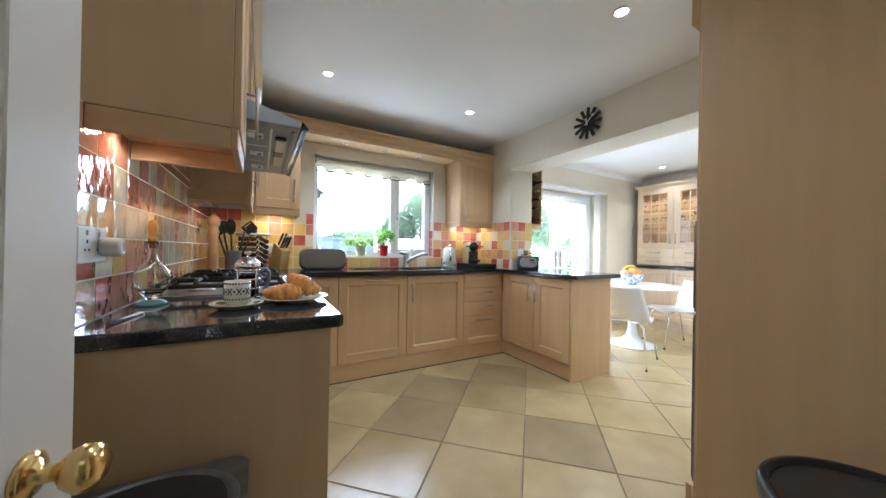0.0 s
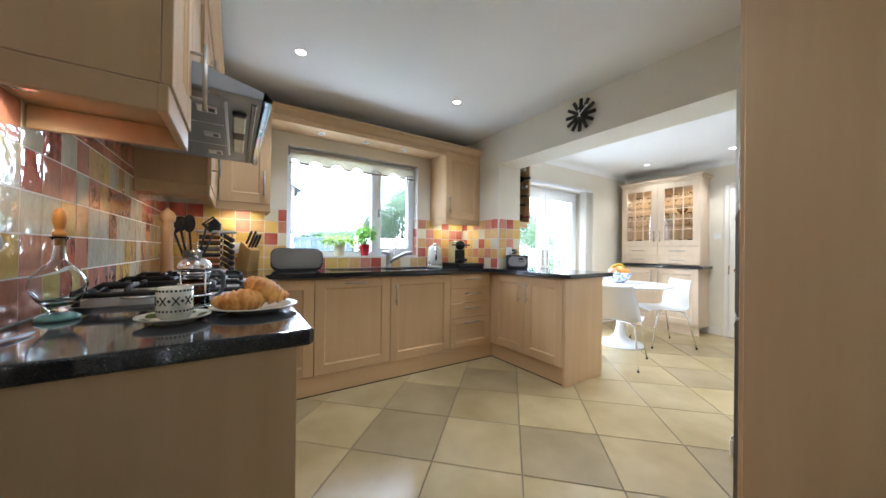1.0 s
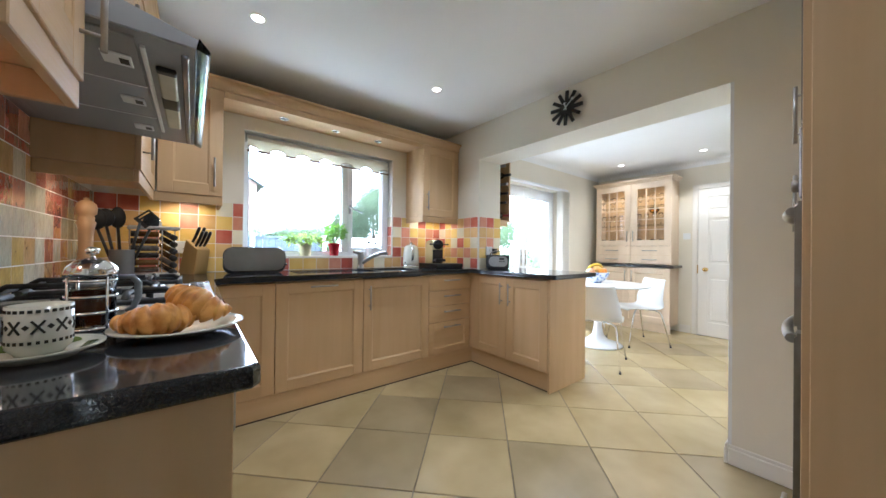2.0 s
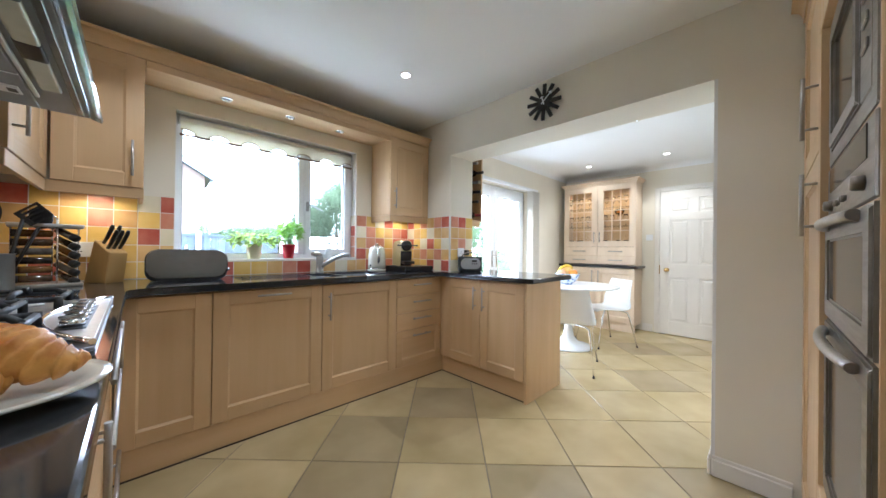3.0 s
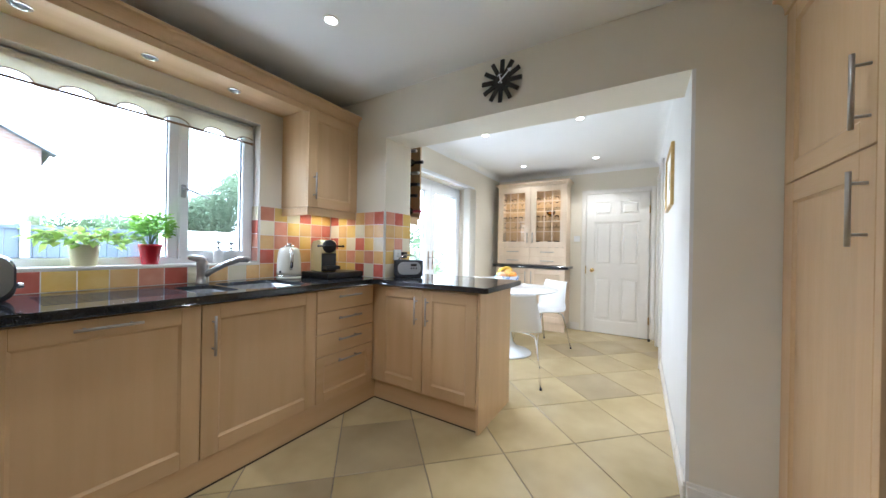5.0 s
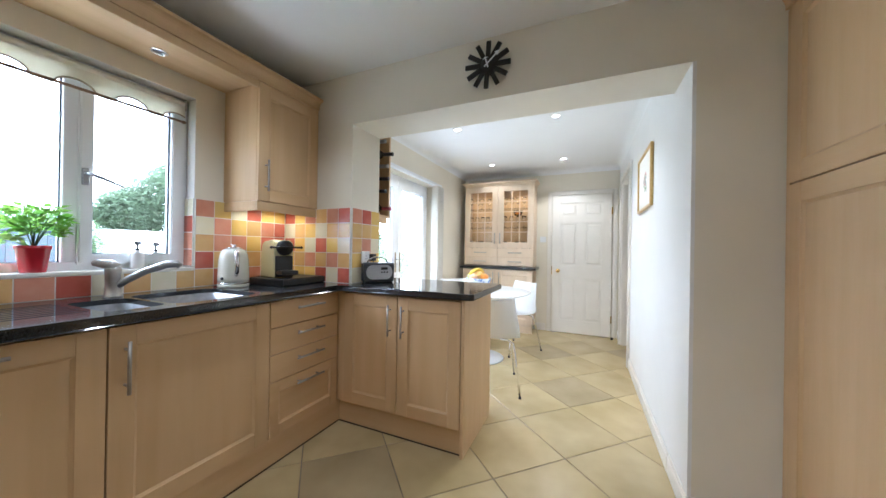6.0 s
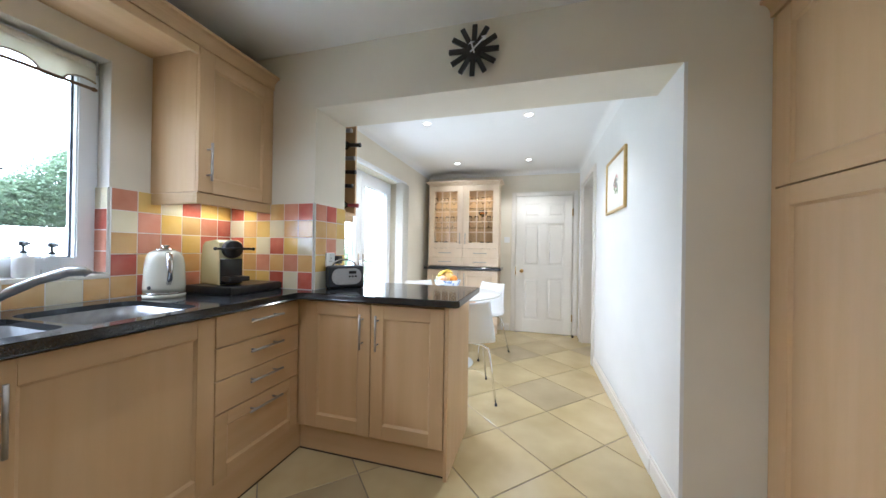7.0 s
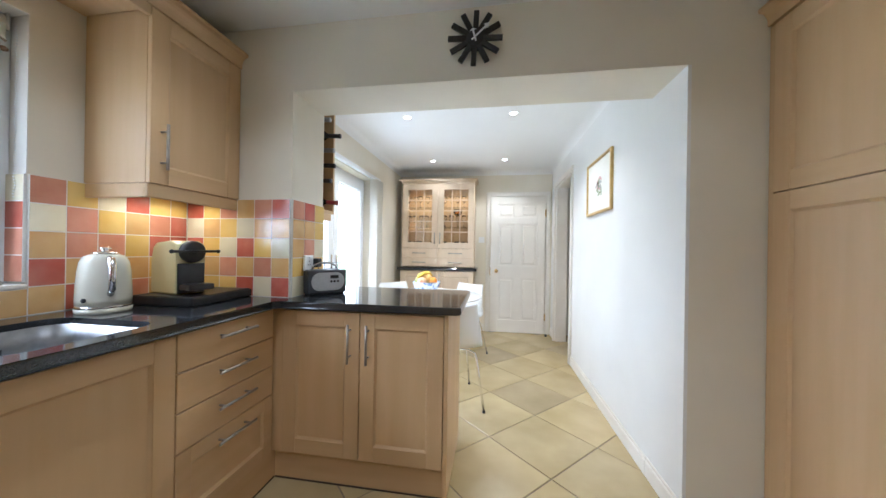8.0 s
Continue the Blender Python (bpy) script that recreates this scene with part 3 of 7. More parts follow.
for i in range(n + 1):
    x = BX0 + (BX1 - BX0) * i / n
    ph = (i / n * loops + 0.4) % 1.0
    lift = 0.0
    if 0.17 < ph < 0.83:
        lift = 0.044 * math.sqrt(max(0.0, 1 - ((ph - 0.5) / 0.33) ** 2))
    sag = 0.0
    top.append(bm.verts.new((x, BY - 0.004, 1.995)))
    low.append(bm.verts.new((x, BY - 0.004 + sag, BZ + lift)))
for i in range(n):
    bm.faces.new((low[i], low[i + 1], top[i + 1], top[i]))
hem_line = [(v.co.x, v.co.y - 0.001, v.co.z) for v in low]
bm.normal_update()
bmesh.ops.solidify(bm, geom=bm.faces[:], thickness=0.0015)
part("hem", bm, cloth, blind)
bm = bmesh.new()
tube(bm, hem_line, 0.0042, steps=6)
part("edging", bm, surface("tan_edging", (0.40, 0.33, 0.24), (0.47, 0.39, 0.29), scale=60, rough=0.8), blind, "tan edging tape")
bm = bmesh.new()
tube(bm, [(BX0 + 0.005, BY - 0.004, BZ + 0.006), (BX1 - 0.005, BY - 0.004, BZ + 0.006)], 0.0068, steps=10)
for x in (BX0 + 0.005, BX1 - 0.005):
    lathe(bm, [(0, -0.012), (0.009, -0.006), (0.010, 0), (0.006, 0.010), (0, 0.012)], (x, BY - 0.004, BZ + 0.006), Euler((0, radians(90), 0)).to_matrix().to_4x4(), 12)
part("pull_bar", bm, timber("brown_dowel", (0.22, 0.13, 0.075), (0.28, 0.17, 0.10), "x"), blind)
for x in (BX0 - 0.012, BX1 + 0.004):
    part("bracket", boxes((x, x + 0.008, BY, BY + 0.045, 1.975, 2.04), bevel=0.002), steel, blind)
bm = bmesh.new()
for i in range(60):
    bmesh.ops.create_icosphere(bm, subdivisions=1, radius=0.0026, matrix=Matrix.Translation((BX1 + 0.012, BY - 0.03 + 0.004 * math.sin(i), 1.99 - 0.0105 * i)))
tagged(part("bead_chain", bm, white_plastic, blind), kind="stuff")


def leafy(name, centre, spread, count, size, material, parent, label, seed, droop=0.3, stems=8, root=None):
    """Many small folded leaves on thin stems round a centre."""
    rng = random.Random(seed)
    bm = bmesh.new()
    c = Vector(centre)
    for k in range(count):
        u, v, r = rng.uniform(0, math.tau), rng.uniform(-0.75, 1), rng.uniform(0.35, 1) ** 0.6
        s = math.sqrt(max(0.0, 1 - v * v))
        p = c + Vector((spread[0] * r * s * math.cos(u), spread[1] * r * s * math.sin(u), spread[2] * r * v))
        L = size * rng.uniform(0.6, 1.25)
        way = Vector((math.cos(u) + rng.uniform(-0.6, 0.6), math.sin(u) + rng.uniform(-0.6, 0.6), rng.uniform(-droop, 0.7))).normalized()
        side = way.cross(Vector((rng.uniform(-0.4, 0.4), rng.uniform(-0.4, 0.4), 1))).normalized()
        up = side.cross(way).normalized()
        a, b = p, p + way * L
        m1, m2 = p + way * L * 0.45 + side * L * 0.34 + up * L * 0.10, p + way * L * 0.45 - side * L * 0.34 + up * L * 0.10
        va, vb, v1, v2 = (bm.verts.new(q) for q in (a, b, m1, m2))
        bm.faces.new((va, v1, vb))
        bm.faces.new((va, vb, v2))
    ob = part(name, bm, material, parent, label)
    if root is not None:
        st = bmesh.new()
        for k in range(stems):
            u = rng.uniform(0, math.tau)
            e = c + Vector((spread[0] * 0.7 * math.cos(u), spread[1] * 0.7 * math.sin(u), spread[2] * rng.uniform(-0.2, 0.6)))
            mid = (Vector(root) + e) / 2 + Vector((0, 0, 0.02))
            tube(st, [root, mid, e], [0.0025, 0.002, 0.0012], steps=5)
        part("stems", st, leaf_stem, parent)
    return ob


def leaf_material(name, c1, c2):
    return translucent(name, c1, c2, 0.48)


leaf_basil = leaf_material("basil_leaf", (0.13, 0.30, 0.03), (0.28, 0.48, 0.07))
leaf_pale = leaf_material("pale_leaf", (0.26, 0.40, 0.07), (0.42, 0.55, 0.14))
leaf_stem = leaf_material("stem", (0.14, 0.22, 0.04), (0.20, 0.30, 0.07))
soil = surface("potting_soil", (0.02, 0.014, 0.01), (0.045, 0.03, 0.02), scale=60, rough=0.95, bump=0.003, fine=120)
SZ = WZ0 + 0.006
pot = thing("basil_pot", "bushy green basil plant in a glazed red pot", "plant", pose(1.185, 3.435, SZ))
bm = bmesh.new()
lathe(bm, [(0, 0), (0.036, 0), (0.038, 0.004), (0.050, 0.098), (0.053, 0.101), (0.053, 0.116), (0.048, 0.116), (0.045, 0.098), (0, 0.098)], steps=32)
part("pot", bm, surface("red_glazed_pot", (0.42, 0.012, 0.022), (0.50, 0.02, 0.03), rough=0.18), pot, "glossy red pot")
bm = bmesh.new()
lathe(bm, [(0, 0.099), (0.044, 0.099), (0.035, 0.104), (0, 0.106)])
part("soil", bm, soil, pot)
leafy("foliage", (0.012, 0, 0.215), (0.088, 0.08, 0.092), 420, 0.036, leaf_basil, pot, "bright green leaves", 3, droop=0.5, root=(0, 0, 0.10), stems=10)
pot = thing("trailing_plant", "pale green trailing plant in a ribbed cream pot", "plant", pose(0.93, 3.435, SZ))
bm = bmesh.new()
prof = [(0, 0), (0.043, 0)]
for i in range(9):
    z = 0.004 + i * 0.0115
    prof += [(0.044 + 0.0012 * i, z), (0.047 + 0.0012 * i, z + 0.005)]
prof += [(0.058, 0.110), (0.052, 0.110), (0.049, 0.09), (0, 0.09)]
lathe(bm, prof, steps=32)
part("pot", bm, surface("cream_ribbed_pot", (0.62, 0.58, 0.36), (0.70, 0.66, 0.44), rough=0.35), pot, "ribbed cream pot")
leafy("foliage", (0.0, -0.01, 0.14), (0.21, 0.06, 0.055), 210, 0.05, leaf_pale, pot, "pale trailing leaves", 5, droop=0.9, root=(0, 0, 0.09), stems=16)


def pump_bottle(name, label, x, y, h, material):
    t = thing(name, label, "bottle", pose(x, y, SZ))
    bm = bmesh.new()
    lathe(bm, [(0, 0), (0.027, 0), (0.029, 0.004), (0.029, h - 0.01), (0.026, h), (0.012, h + 0.003), (0.010, h + 0.012), (0, h + 0.012)])
    part("body", bm, material, t)
    bm = bmesh.new()
    lathe(bm, [(0, h + 0.012), (0.010, h + 0.012), (0.010, h + 0.02), (0.004, h + 0.022), (0.004, h + 0.04), (0.012, h + 0.042), (0.012, h + 0.06), (0, h + 0.062)], steps=14)
    box(bm, -0.006, 0.006, -0.035, 0.0, h + 0.046, h + 0.056, bevel=0.002)
    part("pump", bm, black_plastic, t, "black pump head")


pump_bottle("soap_dispenser", "white soap dispenser with a black pump on the sill", 1.53, 3.43, 0.085, white_plastic)
pump_bottle("soap_dispenser", "clear soap dispenser with a black pump on the sill", 1.615, 3.445, 0.08, clear_glass("clear_plastic", (0.95, 0.97, 0.96), 0.05))
bm = bmesh.new()
lathe(bm, [(0, 0), (0.022, 0), (0.023, 0.05), (0.012, 0.075), (0.009, 0.08), (0.009, 0.105), (0, 0.105)])
single("small_bottle", bm, clear_glass("clear_bottle", (0.9, 0.93, 0.93)), "small clear glass bottle on the window sill", "bottle", pose(0.52, 3.44, SZ))

# ---- sink and tap ----
sink = thing("sink", "stainless steel one and a half bowl sink set in granite", "sink", pose(0, 0, 0))


def bowl(outline, depth, name):
    bm = bmesh.new()
    cx, cy = sum(p[0] for p in outline) / len(outline), sum(p[1] for p in outline) / len(outline)
    rings = []
    for s, z in ((0.997, TOP - 0.022), (0.985, TOP - 0.10), (0.96, TOP - depth + 0.02), (0.88, TOP - depth), (0.10, TOP - depth - 0.004)):
        rings.append([bm.verts.new((cx + (x - cx) * s, cy + (y - cy) * s, z)) for x, y in outline])
    for a, b in zip(rings, rings[1:]):
        for i in range(len(outline)):
            f = bm.faces.new((a[i], a[(i + 1) % len(a)], b[(i + 1) % len(b)], b[i]))
            f.smooth = True
    bm.faces.new(rings[-1])
    bm.normal_update()
    bmesh.ops.solidify(bm, geom=bm.faces[:], thickness=0.0015)
    return part(name, bm, bowl_steel, sink, "stainless steel bowl")


bowl(BOWLS[0], 0.12, "half_bowl")
main_bowl = bowl(BOWLS[1], 0.17, "main_bowl")
part("overflow", boxes(*[(1.565 + i * 0.016, 1.575 + i * 0.016, 3.232, 3.244, TOP - 0.098, TOP - 0.074) for i in (0, 1, 3, 4)]), black_plastic, main_bowl, "dark overflow slots")
grooves = boxes(*[(0.74, 1.19 - 0.01 * (i % 2), 2.92 + i * 0.042, 2.926 + i * 0.042, TOP + 0.0002, TOP + 0.0012) for i in range(8)], bevel=0.0004)
tagged(part("drainer_ribs", grooves, granite, sink, "fine drainer ribs in the granite"), kind="stuff")
tap = thing("mixer_tap", "brushed steel single lever kitchen mixer tap", "tap", pose(1.385, 3.285, TOP))
bm = bmesh.new()
lathe(bm, [(0, 0), (0.034, 0), (0.034, 0.006), (0.030, 0.010), (0.027, 0.06), (0.028, 0.11), (0.030, 0.126), (0.024, 0.140), (0, 0.144)], steps=24)
part("body", bm, tap_steel, tap)
bm = bmesh.new()
tube(bm, [(0.0, -0.005, 0.04), (0.035, -0.03, 0.075), (0.09, -0.075, 0.118), (0.15, -0.12, 0.148), (0.185, -0.145, 0.150), (0.195, -0.152, 0.138)], [0.016, 0.016, 0.016, 0.018, 0.018, 0.015], steps=14)
part("spout", bm, tap_steel, tap)
bm = bmesh.new()
tube(bm, [(0.005, -0.004, 0.132), (-0.01, 0.006, 0.15), (-0.045, 0.03, 0.158), (-0.058, 0.038, 0.154)], [0.027, 0.024, 0.017, 0.010], steps=12)
part("lever", bm, tap_steel, tap)

# ---- kettle, coffee machine, radio ----
cream_enamel = surface("cream_enamel", (0.66, 0.64, 0.53), (0.70, 0.68, 0.57), scale=4, rough=0.16, coat=0.3)
kettle = thing("kettle", "rounded cream enamel jug kettle with chrome trim", "kettle", pose(1.905, 3.225, TOP + 0.0, 0, 0, -112) @ Matrix.Diagonal((0.98, 0.98, 1.08, 1)))
bm = bmesh.new()
lathe(bm, [(0, 0), (0.083, 0), (0.085, 0.006), (0.085, 0.016), (0, 0.016)], steps=32)
part("base", bm, cream_enamel, kettle)
bm = bmesh.new()
lathe(bm, [(0, 0.0165), (0.083, 0.0165), (0.084, 0.022), (0.083, 0.026), (0, 0.026)], steps=32)
part("chrome_band", bm, chrome, kettle, "chrome base band")
bm = bmesh.new()
lathe(bm, [(0, 0.0265), (0.083, 0.0265), (0.084, 0.05), (0.082, 0.10), (0.0785, 0.15), (0.073, 0.183), (0.062, 0.204), (0.044, 0.212), (0, 0.213)], steps=36)
part("body", bm, cream_enamel, kettle)
bm = bmesh.new()
lathe(bm, [(0, 0.2135), (0.042, 0.2135), (0.040, 0.219), (0.022, 0.223), (0.012, 0.2235), (0.011, 0.230), (0.019, 0.232), (0.018, 0.237), (0, 0.238)], steps=28)
part("lid", bm, chrome, kettle, "chrome lid with knob")
bm = bmesh.new()
tube(bm, [(0.066, -0.001, 0.196), (0.086, -0.001, 0.192), (0.098, -0.001, 0.170), (0.101, -0.001, 0.13), (0.098, -0.001, 0.09), (0.078, -0.001, 0.068)], [0.012, 0.013, 0.013, 0.012, 0.012, 0.011], steps=12)
part("handle", bm, chrome, kettle, "curved chrome handle")
bm = bmesh.new()
lathe(bm, [(0, 0), (0.008, 0), (0.008, 0.006), (0, 0.007)], (0.05, -0.066, 0.05), Euler((radians(90), 0, radians(37))).to_matrix().to_4x4(), 12)
part("switch", bm, black_plastic, kettle)

tray = thing("capsule_drawer", "flat black capsule drawer under the coffee machine", "drawer", pose(2.195, 3.12, TOP, 0, 0, 2))
part("body", boxes((-0.16, 0.19, -0.15, 0.15, 0, 0.045), bevel=0.006, seg=2), black_plastic, tray)
part("tray_lip", boxes((-0.162, 0.192, -0.156, -0.151, 0.004, 0.04), bevel=0.002), black_iron, tray)
cm = thing("coffee_machine", "cream and black capsule coffee machine", "coffee machine", pose(2.145, 3.13, TOP + 0.045, 0, 0, -14) @ Matrix.Scale(1.05, 4))
cream_plastic = surface("cream_plastic", (0.68, 0.61, 0.33), (0.72, 0.65, 0.37), scale=5, rough=0.25)
bm = bmesh.new()
prof = [(-0.06, 0.0), (0.13, 0.0), (0.13, 0.15), (0.115, 0.205), (0.09, 0.225), (-0.02, 0.235), (-0.055, 0.22), (-0.06, 0.19)]
a = [bm.verts.new((-0.058, y, z)) for y, z in prof]
b = [bm.verts.new((0.058, y, z)) for y, z in prof]
bm.faces.new(a)
bm.faces.new(b)
for i in range(len(prof)):
    bm.faces.new((a[i], a[(i + 1) % len(a)], b[(i + 1) % len(b)], b[i]))
bmesh.ops.bevel(bm, geom=bm.edges[:], offset=0.008, segments=3, affect="EDGES", profile=0.5)
part("body", bm, cream_plastic, cm)
part("front_panel", boxes((-0.054, 0.054, -0.066, -0.058, 0.004, 0.135), bevel=0.004, seg=2), black_plastic, cm, "black front")
bm = bmesh.new()
lathe(bm, [(0, 0), (0.047, 0), (0.049, 0.006), (0.046, 0.03), (0.038, 0.035), (0.014, 0.035), (0.012, 0.039), (0, 0.039)], (0, -0.055, 0.186), Euler((radians(90), 0, 0)).to_matrix().to_4x4(), 24)
part("brew_head", bm, black_plastic, cm, "round black brew head")
bm = bmesh.new()
tube(bm, [(-0.092, -0.096, 0.188), (0.092, -0.096, 0.188)], 0.006)
for x in (-0.092, 0.092):
    bmesh.ops.create_icosphere(bm, subdivisions=2, radius=0.009, matrix=Matrix.Translation((x, -0.096, 0.188)))
part("lever", bm, black_plastic, cm)
part("cup_shelf", boxes((-0.05, 0.05, -0.145, -0.066, 0.022, 0.047), bevel=0.005, seg=2), black_plastic, cm)

radio = thing("radio", "small dark grey portable radio with a silver front", "radio", pose(2.575, 2.648, TOP, 0, 0, -40) @ Matrix.Scale(1.06, 4))
part("case", boxes((-0.105, 0.105, -0.045, 0.06, 0.006, 0.135), bevel=0.010, seg=3), surface("dark_grey_case", (0.045, 0.048, 0.055), (0.06, 0.063, 0.07), rough=0.4), radio)
part("foot", boxes((-0.095, 0.095, -0.038, 0.052, 0, 0.0055), bevel=0.001), black_plastic, radio)
bm = bmesh.new()
pts = rounded(-0.088, 0.088, -0.048, 0.048, 0.042, 6)
slab(bm, pts, 0, 0.006, bevel=0.002)
bmesh.ops.transform(bm, matrix=Matrix.Translation((0.0, -0.0455, 0.072)) @ Euler((radians(90), 0, 0)).to_matrix().to_4x4(), verts=bm.verts[:])
silver = surface("silver_grille", (0.50, 0.51, 0.52), (0.60, 0.61, 0.62), scale=300, rough=0.4, metal=0.3, detail=1)
face = part("grille", bm, silver, radio, "silver oval speaker front")
part("display", boxes((0.01, 0.055, -0.053, -0.0515, 0.088, 0.105)), black_plastic, face)
bm = bmesh.new()
for x in (0.015, 0.033, 0.052):
    lathe(bm, [(0, 0), (0.006, 0), (0.006, 0.003), (0, 0.003)], (x, -0.0515, 0.072), Euler((radians(90), 0, 0)).to_matrix().to_4x4(), 12)
part("button", bm, black_plastic, face)
bm = bmesh.new()
tube(bm, [(-0.075, 0.005, 0.13), (-0.06, 0.005, 0.155), (-0.025, 0.005, 0.170), (0.025, 0.005, 0.170), (0.06, 0.005, 0.155), (0.075, 0.005, 0.13)], 0.006)
part("handle", bm, chrome, radio, "chrome carrying handle")
bm = bmesh.new()
tube(bm, [(-0.08, 0.045, 0.13), (-0.082, 0.05, 0.47)], [0.0022, 0.0014], steps=6)
part("aerial", bm, chrome, radio, "thin telescopic aerial")


# ---- sockets ----
def socket_plate(name, label, m, double=True, plug=False):
    w = 0.073 if double else 0.043
    t = thing(name, label, "socket", m)
    part("plate", boxes((-w, w, -0.012, 0, -0.043, 0.043), bevel=0.003, seg=2), white_plastic, t)
    for c in ((-0.032, 0.032) if double else (0.0,)):
        holes = boxes((c - 0.003, c + 0.003, -0.0128, -0.0118, 0.004, 0.012), (c - 0.013, c - 0.006, -0.0128, -0.0118, -0.014, -0.009), (c + 0.006, c + 0.013, -0.0128, -0.0118, -0.014, -0.009))
        part("pin_holes", holes, black_plastic, t)
        part("rocker", boxes((c - 0.006, c + 0.006, -0.016, -0.012, 0.022, 0.035), bevel=0.001), white_plastic, t)
    return t


T0 = 0.0125
socket_plate("wall_socket", "white double wall socket above the worktop by the door", pose(X_HOB + T0, 1.15, 1.125, 0, 0, 90))
plug = thing("plug_timer", "white round plug in the wall socket", "plug", pose(X_HOB + T0 + 0.012, 1.195, 1.12, 0, 0, 90))
bm = bmesh.new()
lathe(bm, [(0, 0), (0.022, 0), (0.024, 0.005), (0.024, 0.034), (0.021, 0.040), (0.014, 0.042), (0.0135, 0.039), (0, 0.039)], (0, 0, 0), Euler((radians(90), 0, 0)).to_matrix().to_4x4(), 24)
part("body", bm, white_plastic, plug)
socket_plate("wall_socket", "cream double wall socket in the tiled corner", pose(0.07, Y_WIN - T0, 1.115))
socket_plate("wall_socket", "white wall socket on the tiled jamb", pose(2.535, 2.748 - T0, 1.115), double=False)
part_plug = thing("plug", "black mains plug in the jamb socket", "plug", pose(2.60, 2.748 - T0, 1.115))
part("body", boxes((-0.024, 0.024, -0.04, 0, -0.028, 0.024), bevel=0.006, seg=2), black_plastic, part_plug)
bm = bmesh.new()
tube(bm, [(0, -0.03, -0.028), (0.0, -0.034, -0.08), (-0.01, -0.03, -0.14), (-0.03, -0.02, -0.175)], 0.003, steps=6)
part("cable", bm, black_plastic, part_plug)
# ---- things on the hob side ----
hob = thing("gas_hob", "stainless steel gas hob with black cast iron pan supports", "hob", pose(0, 0, TOP))
HX0, HX1, HY0, HY1 = -0.325, 0.206, 1.54, 2.38
bm = bmesh.new()
slab(bm, rounded(HX0, HX1, HY0, HY1, 0.02), 0.0, 0.010, bevel=0.004)
part("hob_plate", bm, bowl_steel, hob, "stainless steel hob top")
curve = [(0.202 - 0.108 * math.sin(math.pi * i / 16) ** 0.8, 2.33 - 0.77 * i / 16) for i in range(17)]
bm = bmesh.new()
slab(bm, curve, 0.0105, 0.014, bevel=0.001)
panel_grey = surface("satin_grey_panel", (0.52, 0.53, 0.55), (0.60, 0.61, 0.63), scale=12, rough=0.3, rough2=0.38, metal=0.6)
controls = part("control_panel", bm, panel_grey, hob, "pale satin control panel with a curved edge")
bm = bmesh.new()
tube(bm, [(x, y, 0.0165) for x, y in curve], 0.0065, steps=8)
part("curved_rim", bm, chrome, controls, "polished curved rim")
part("knob_strip", boxes((0.132, 0.182, 1.73, 2.13, 0.0141, 0.0155), bevel=0.0005), black_plastic, controls, "black strip under the knobs")
for i in range(5):
    bm = bmesh.new()
    y = 1.775 + i * 0.078
    lathe(bm, [(0, 0.0156), (0.021, 0.0156), (0.020, 0.028), (0.017, 0.032), (0, 0.032)], (0.157, y, 0), steps=18)
    box(bm, 0.136, 0.178, y - 0.005, y + 0.005, 0.032, 0.041, bevel=0.0015)
    part("knob", bm, chrome, hob, "chrome control knob")
BURN = ((-0.20, 1.72, 0.034), (0.01, 1.70, 0.042), (-0.13, 1.98, 0.058), (-0.20, 2.24, 0.042), (0.01, 2.27, 0.034))
for x, y, r in BURN:
    bm = bmesh.new()
    lathe(bm, [(0, 0.0105), (r + 0.012, 0.0105), (r + 0.012, 0.016), (r, 0.022), (r, 0.026), (0, 0.026)], (x, y, 0), steps=24)
    b = part("burner", bm, satin_steel, hob)
    bm = bmesh.new()
    lathe(bm, [(0, 0.0265), (r - 0.004, 0.0265), (r - 0.004, 0.032), (r - 0.012, 0.035), (0, 0.035)], (x, y, 0), steps=24)
    part("burner_cap", bm, black_iron, b, "black burner cap")


def pan_support(x0, x1, y0, y1, spots):
    bm = bmesh.new()
    z = 0.054
    for a, b in (((x0, y0), (x1, y0)), ((x1, y0), (x1, y1)), ((x1, y1), (x0, y1)), ((x0, y1), (x0, y0))):
        tube(bm, [(*a, z - 0.014), (*b, z - 0.014)], 0.0085, steps=6)
    for x, y in ((x0, y0), (x1, y0), (x1, y1), (x0, y1)):
        tube(bm, [(x, y, 0.0102), (x, y, z - 0.006)], 0.010, steps=6)
    for cx, cy in spots:
        for dx, dy in ((1, 0), (-1, 0), (0, 1), (0, -1)):
            ex = x1 if dx > 0 else x0 if dx < 0 else cx
            ey = y1 if dy > 0 else y0 if dy < 0 else cy
            if abs(ex - cx) + abs(ey - cy) > 0.20:
                ex, ey = cx + dx * 0.13, cy + dy * 0.13
            px, py = cx + dx * 0.022, cy + dy * 0.022
            tube(bm, [(ex, ey, z - 0.012), (ex - dx * 0.02, ey - dy * 0.02, z + 0.004), (px, py, z + 0.004)], [0.009, 0.008, 0.007], steps=6)
    part("pan_support", bm, black_iron, hob, "black cast iron pan support")


pan_support(-0.305, 0.098, 1.575, 1.825, ((-0.20, 1.72), (0.01, 1.70)))
pan_support(-0.305, 0.035, 1.84, 2.12, ((-0.13, 1.98),))
pan_support(-0.305, 0.098, 2.135, 2.365, ((-0.20, 2.24), (0.01, 2.27)))

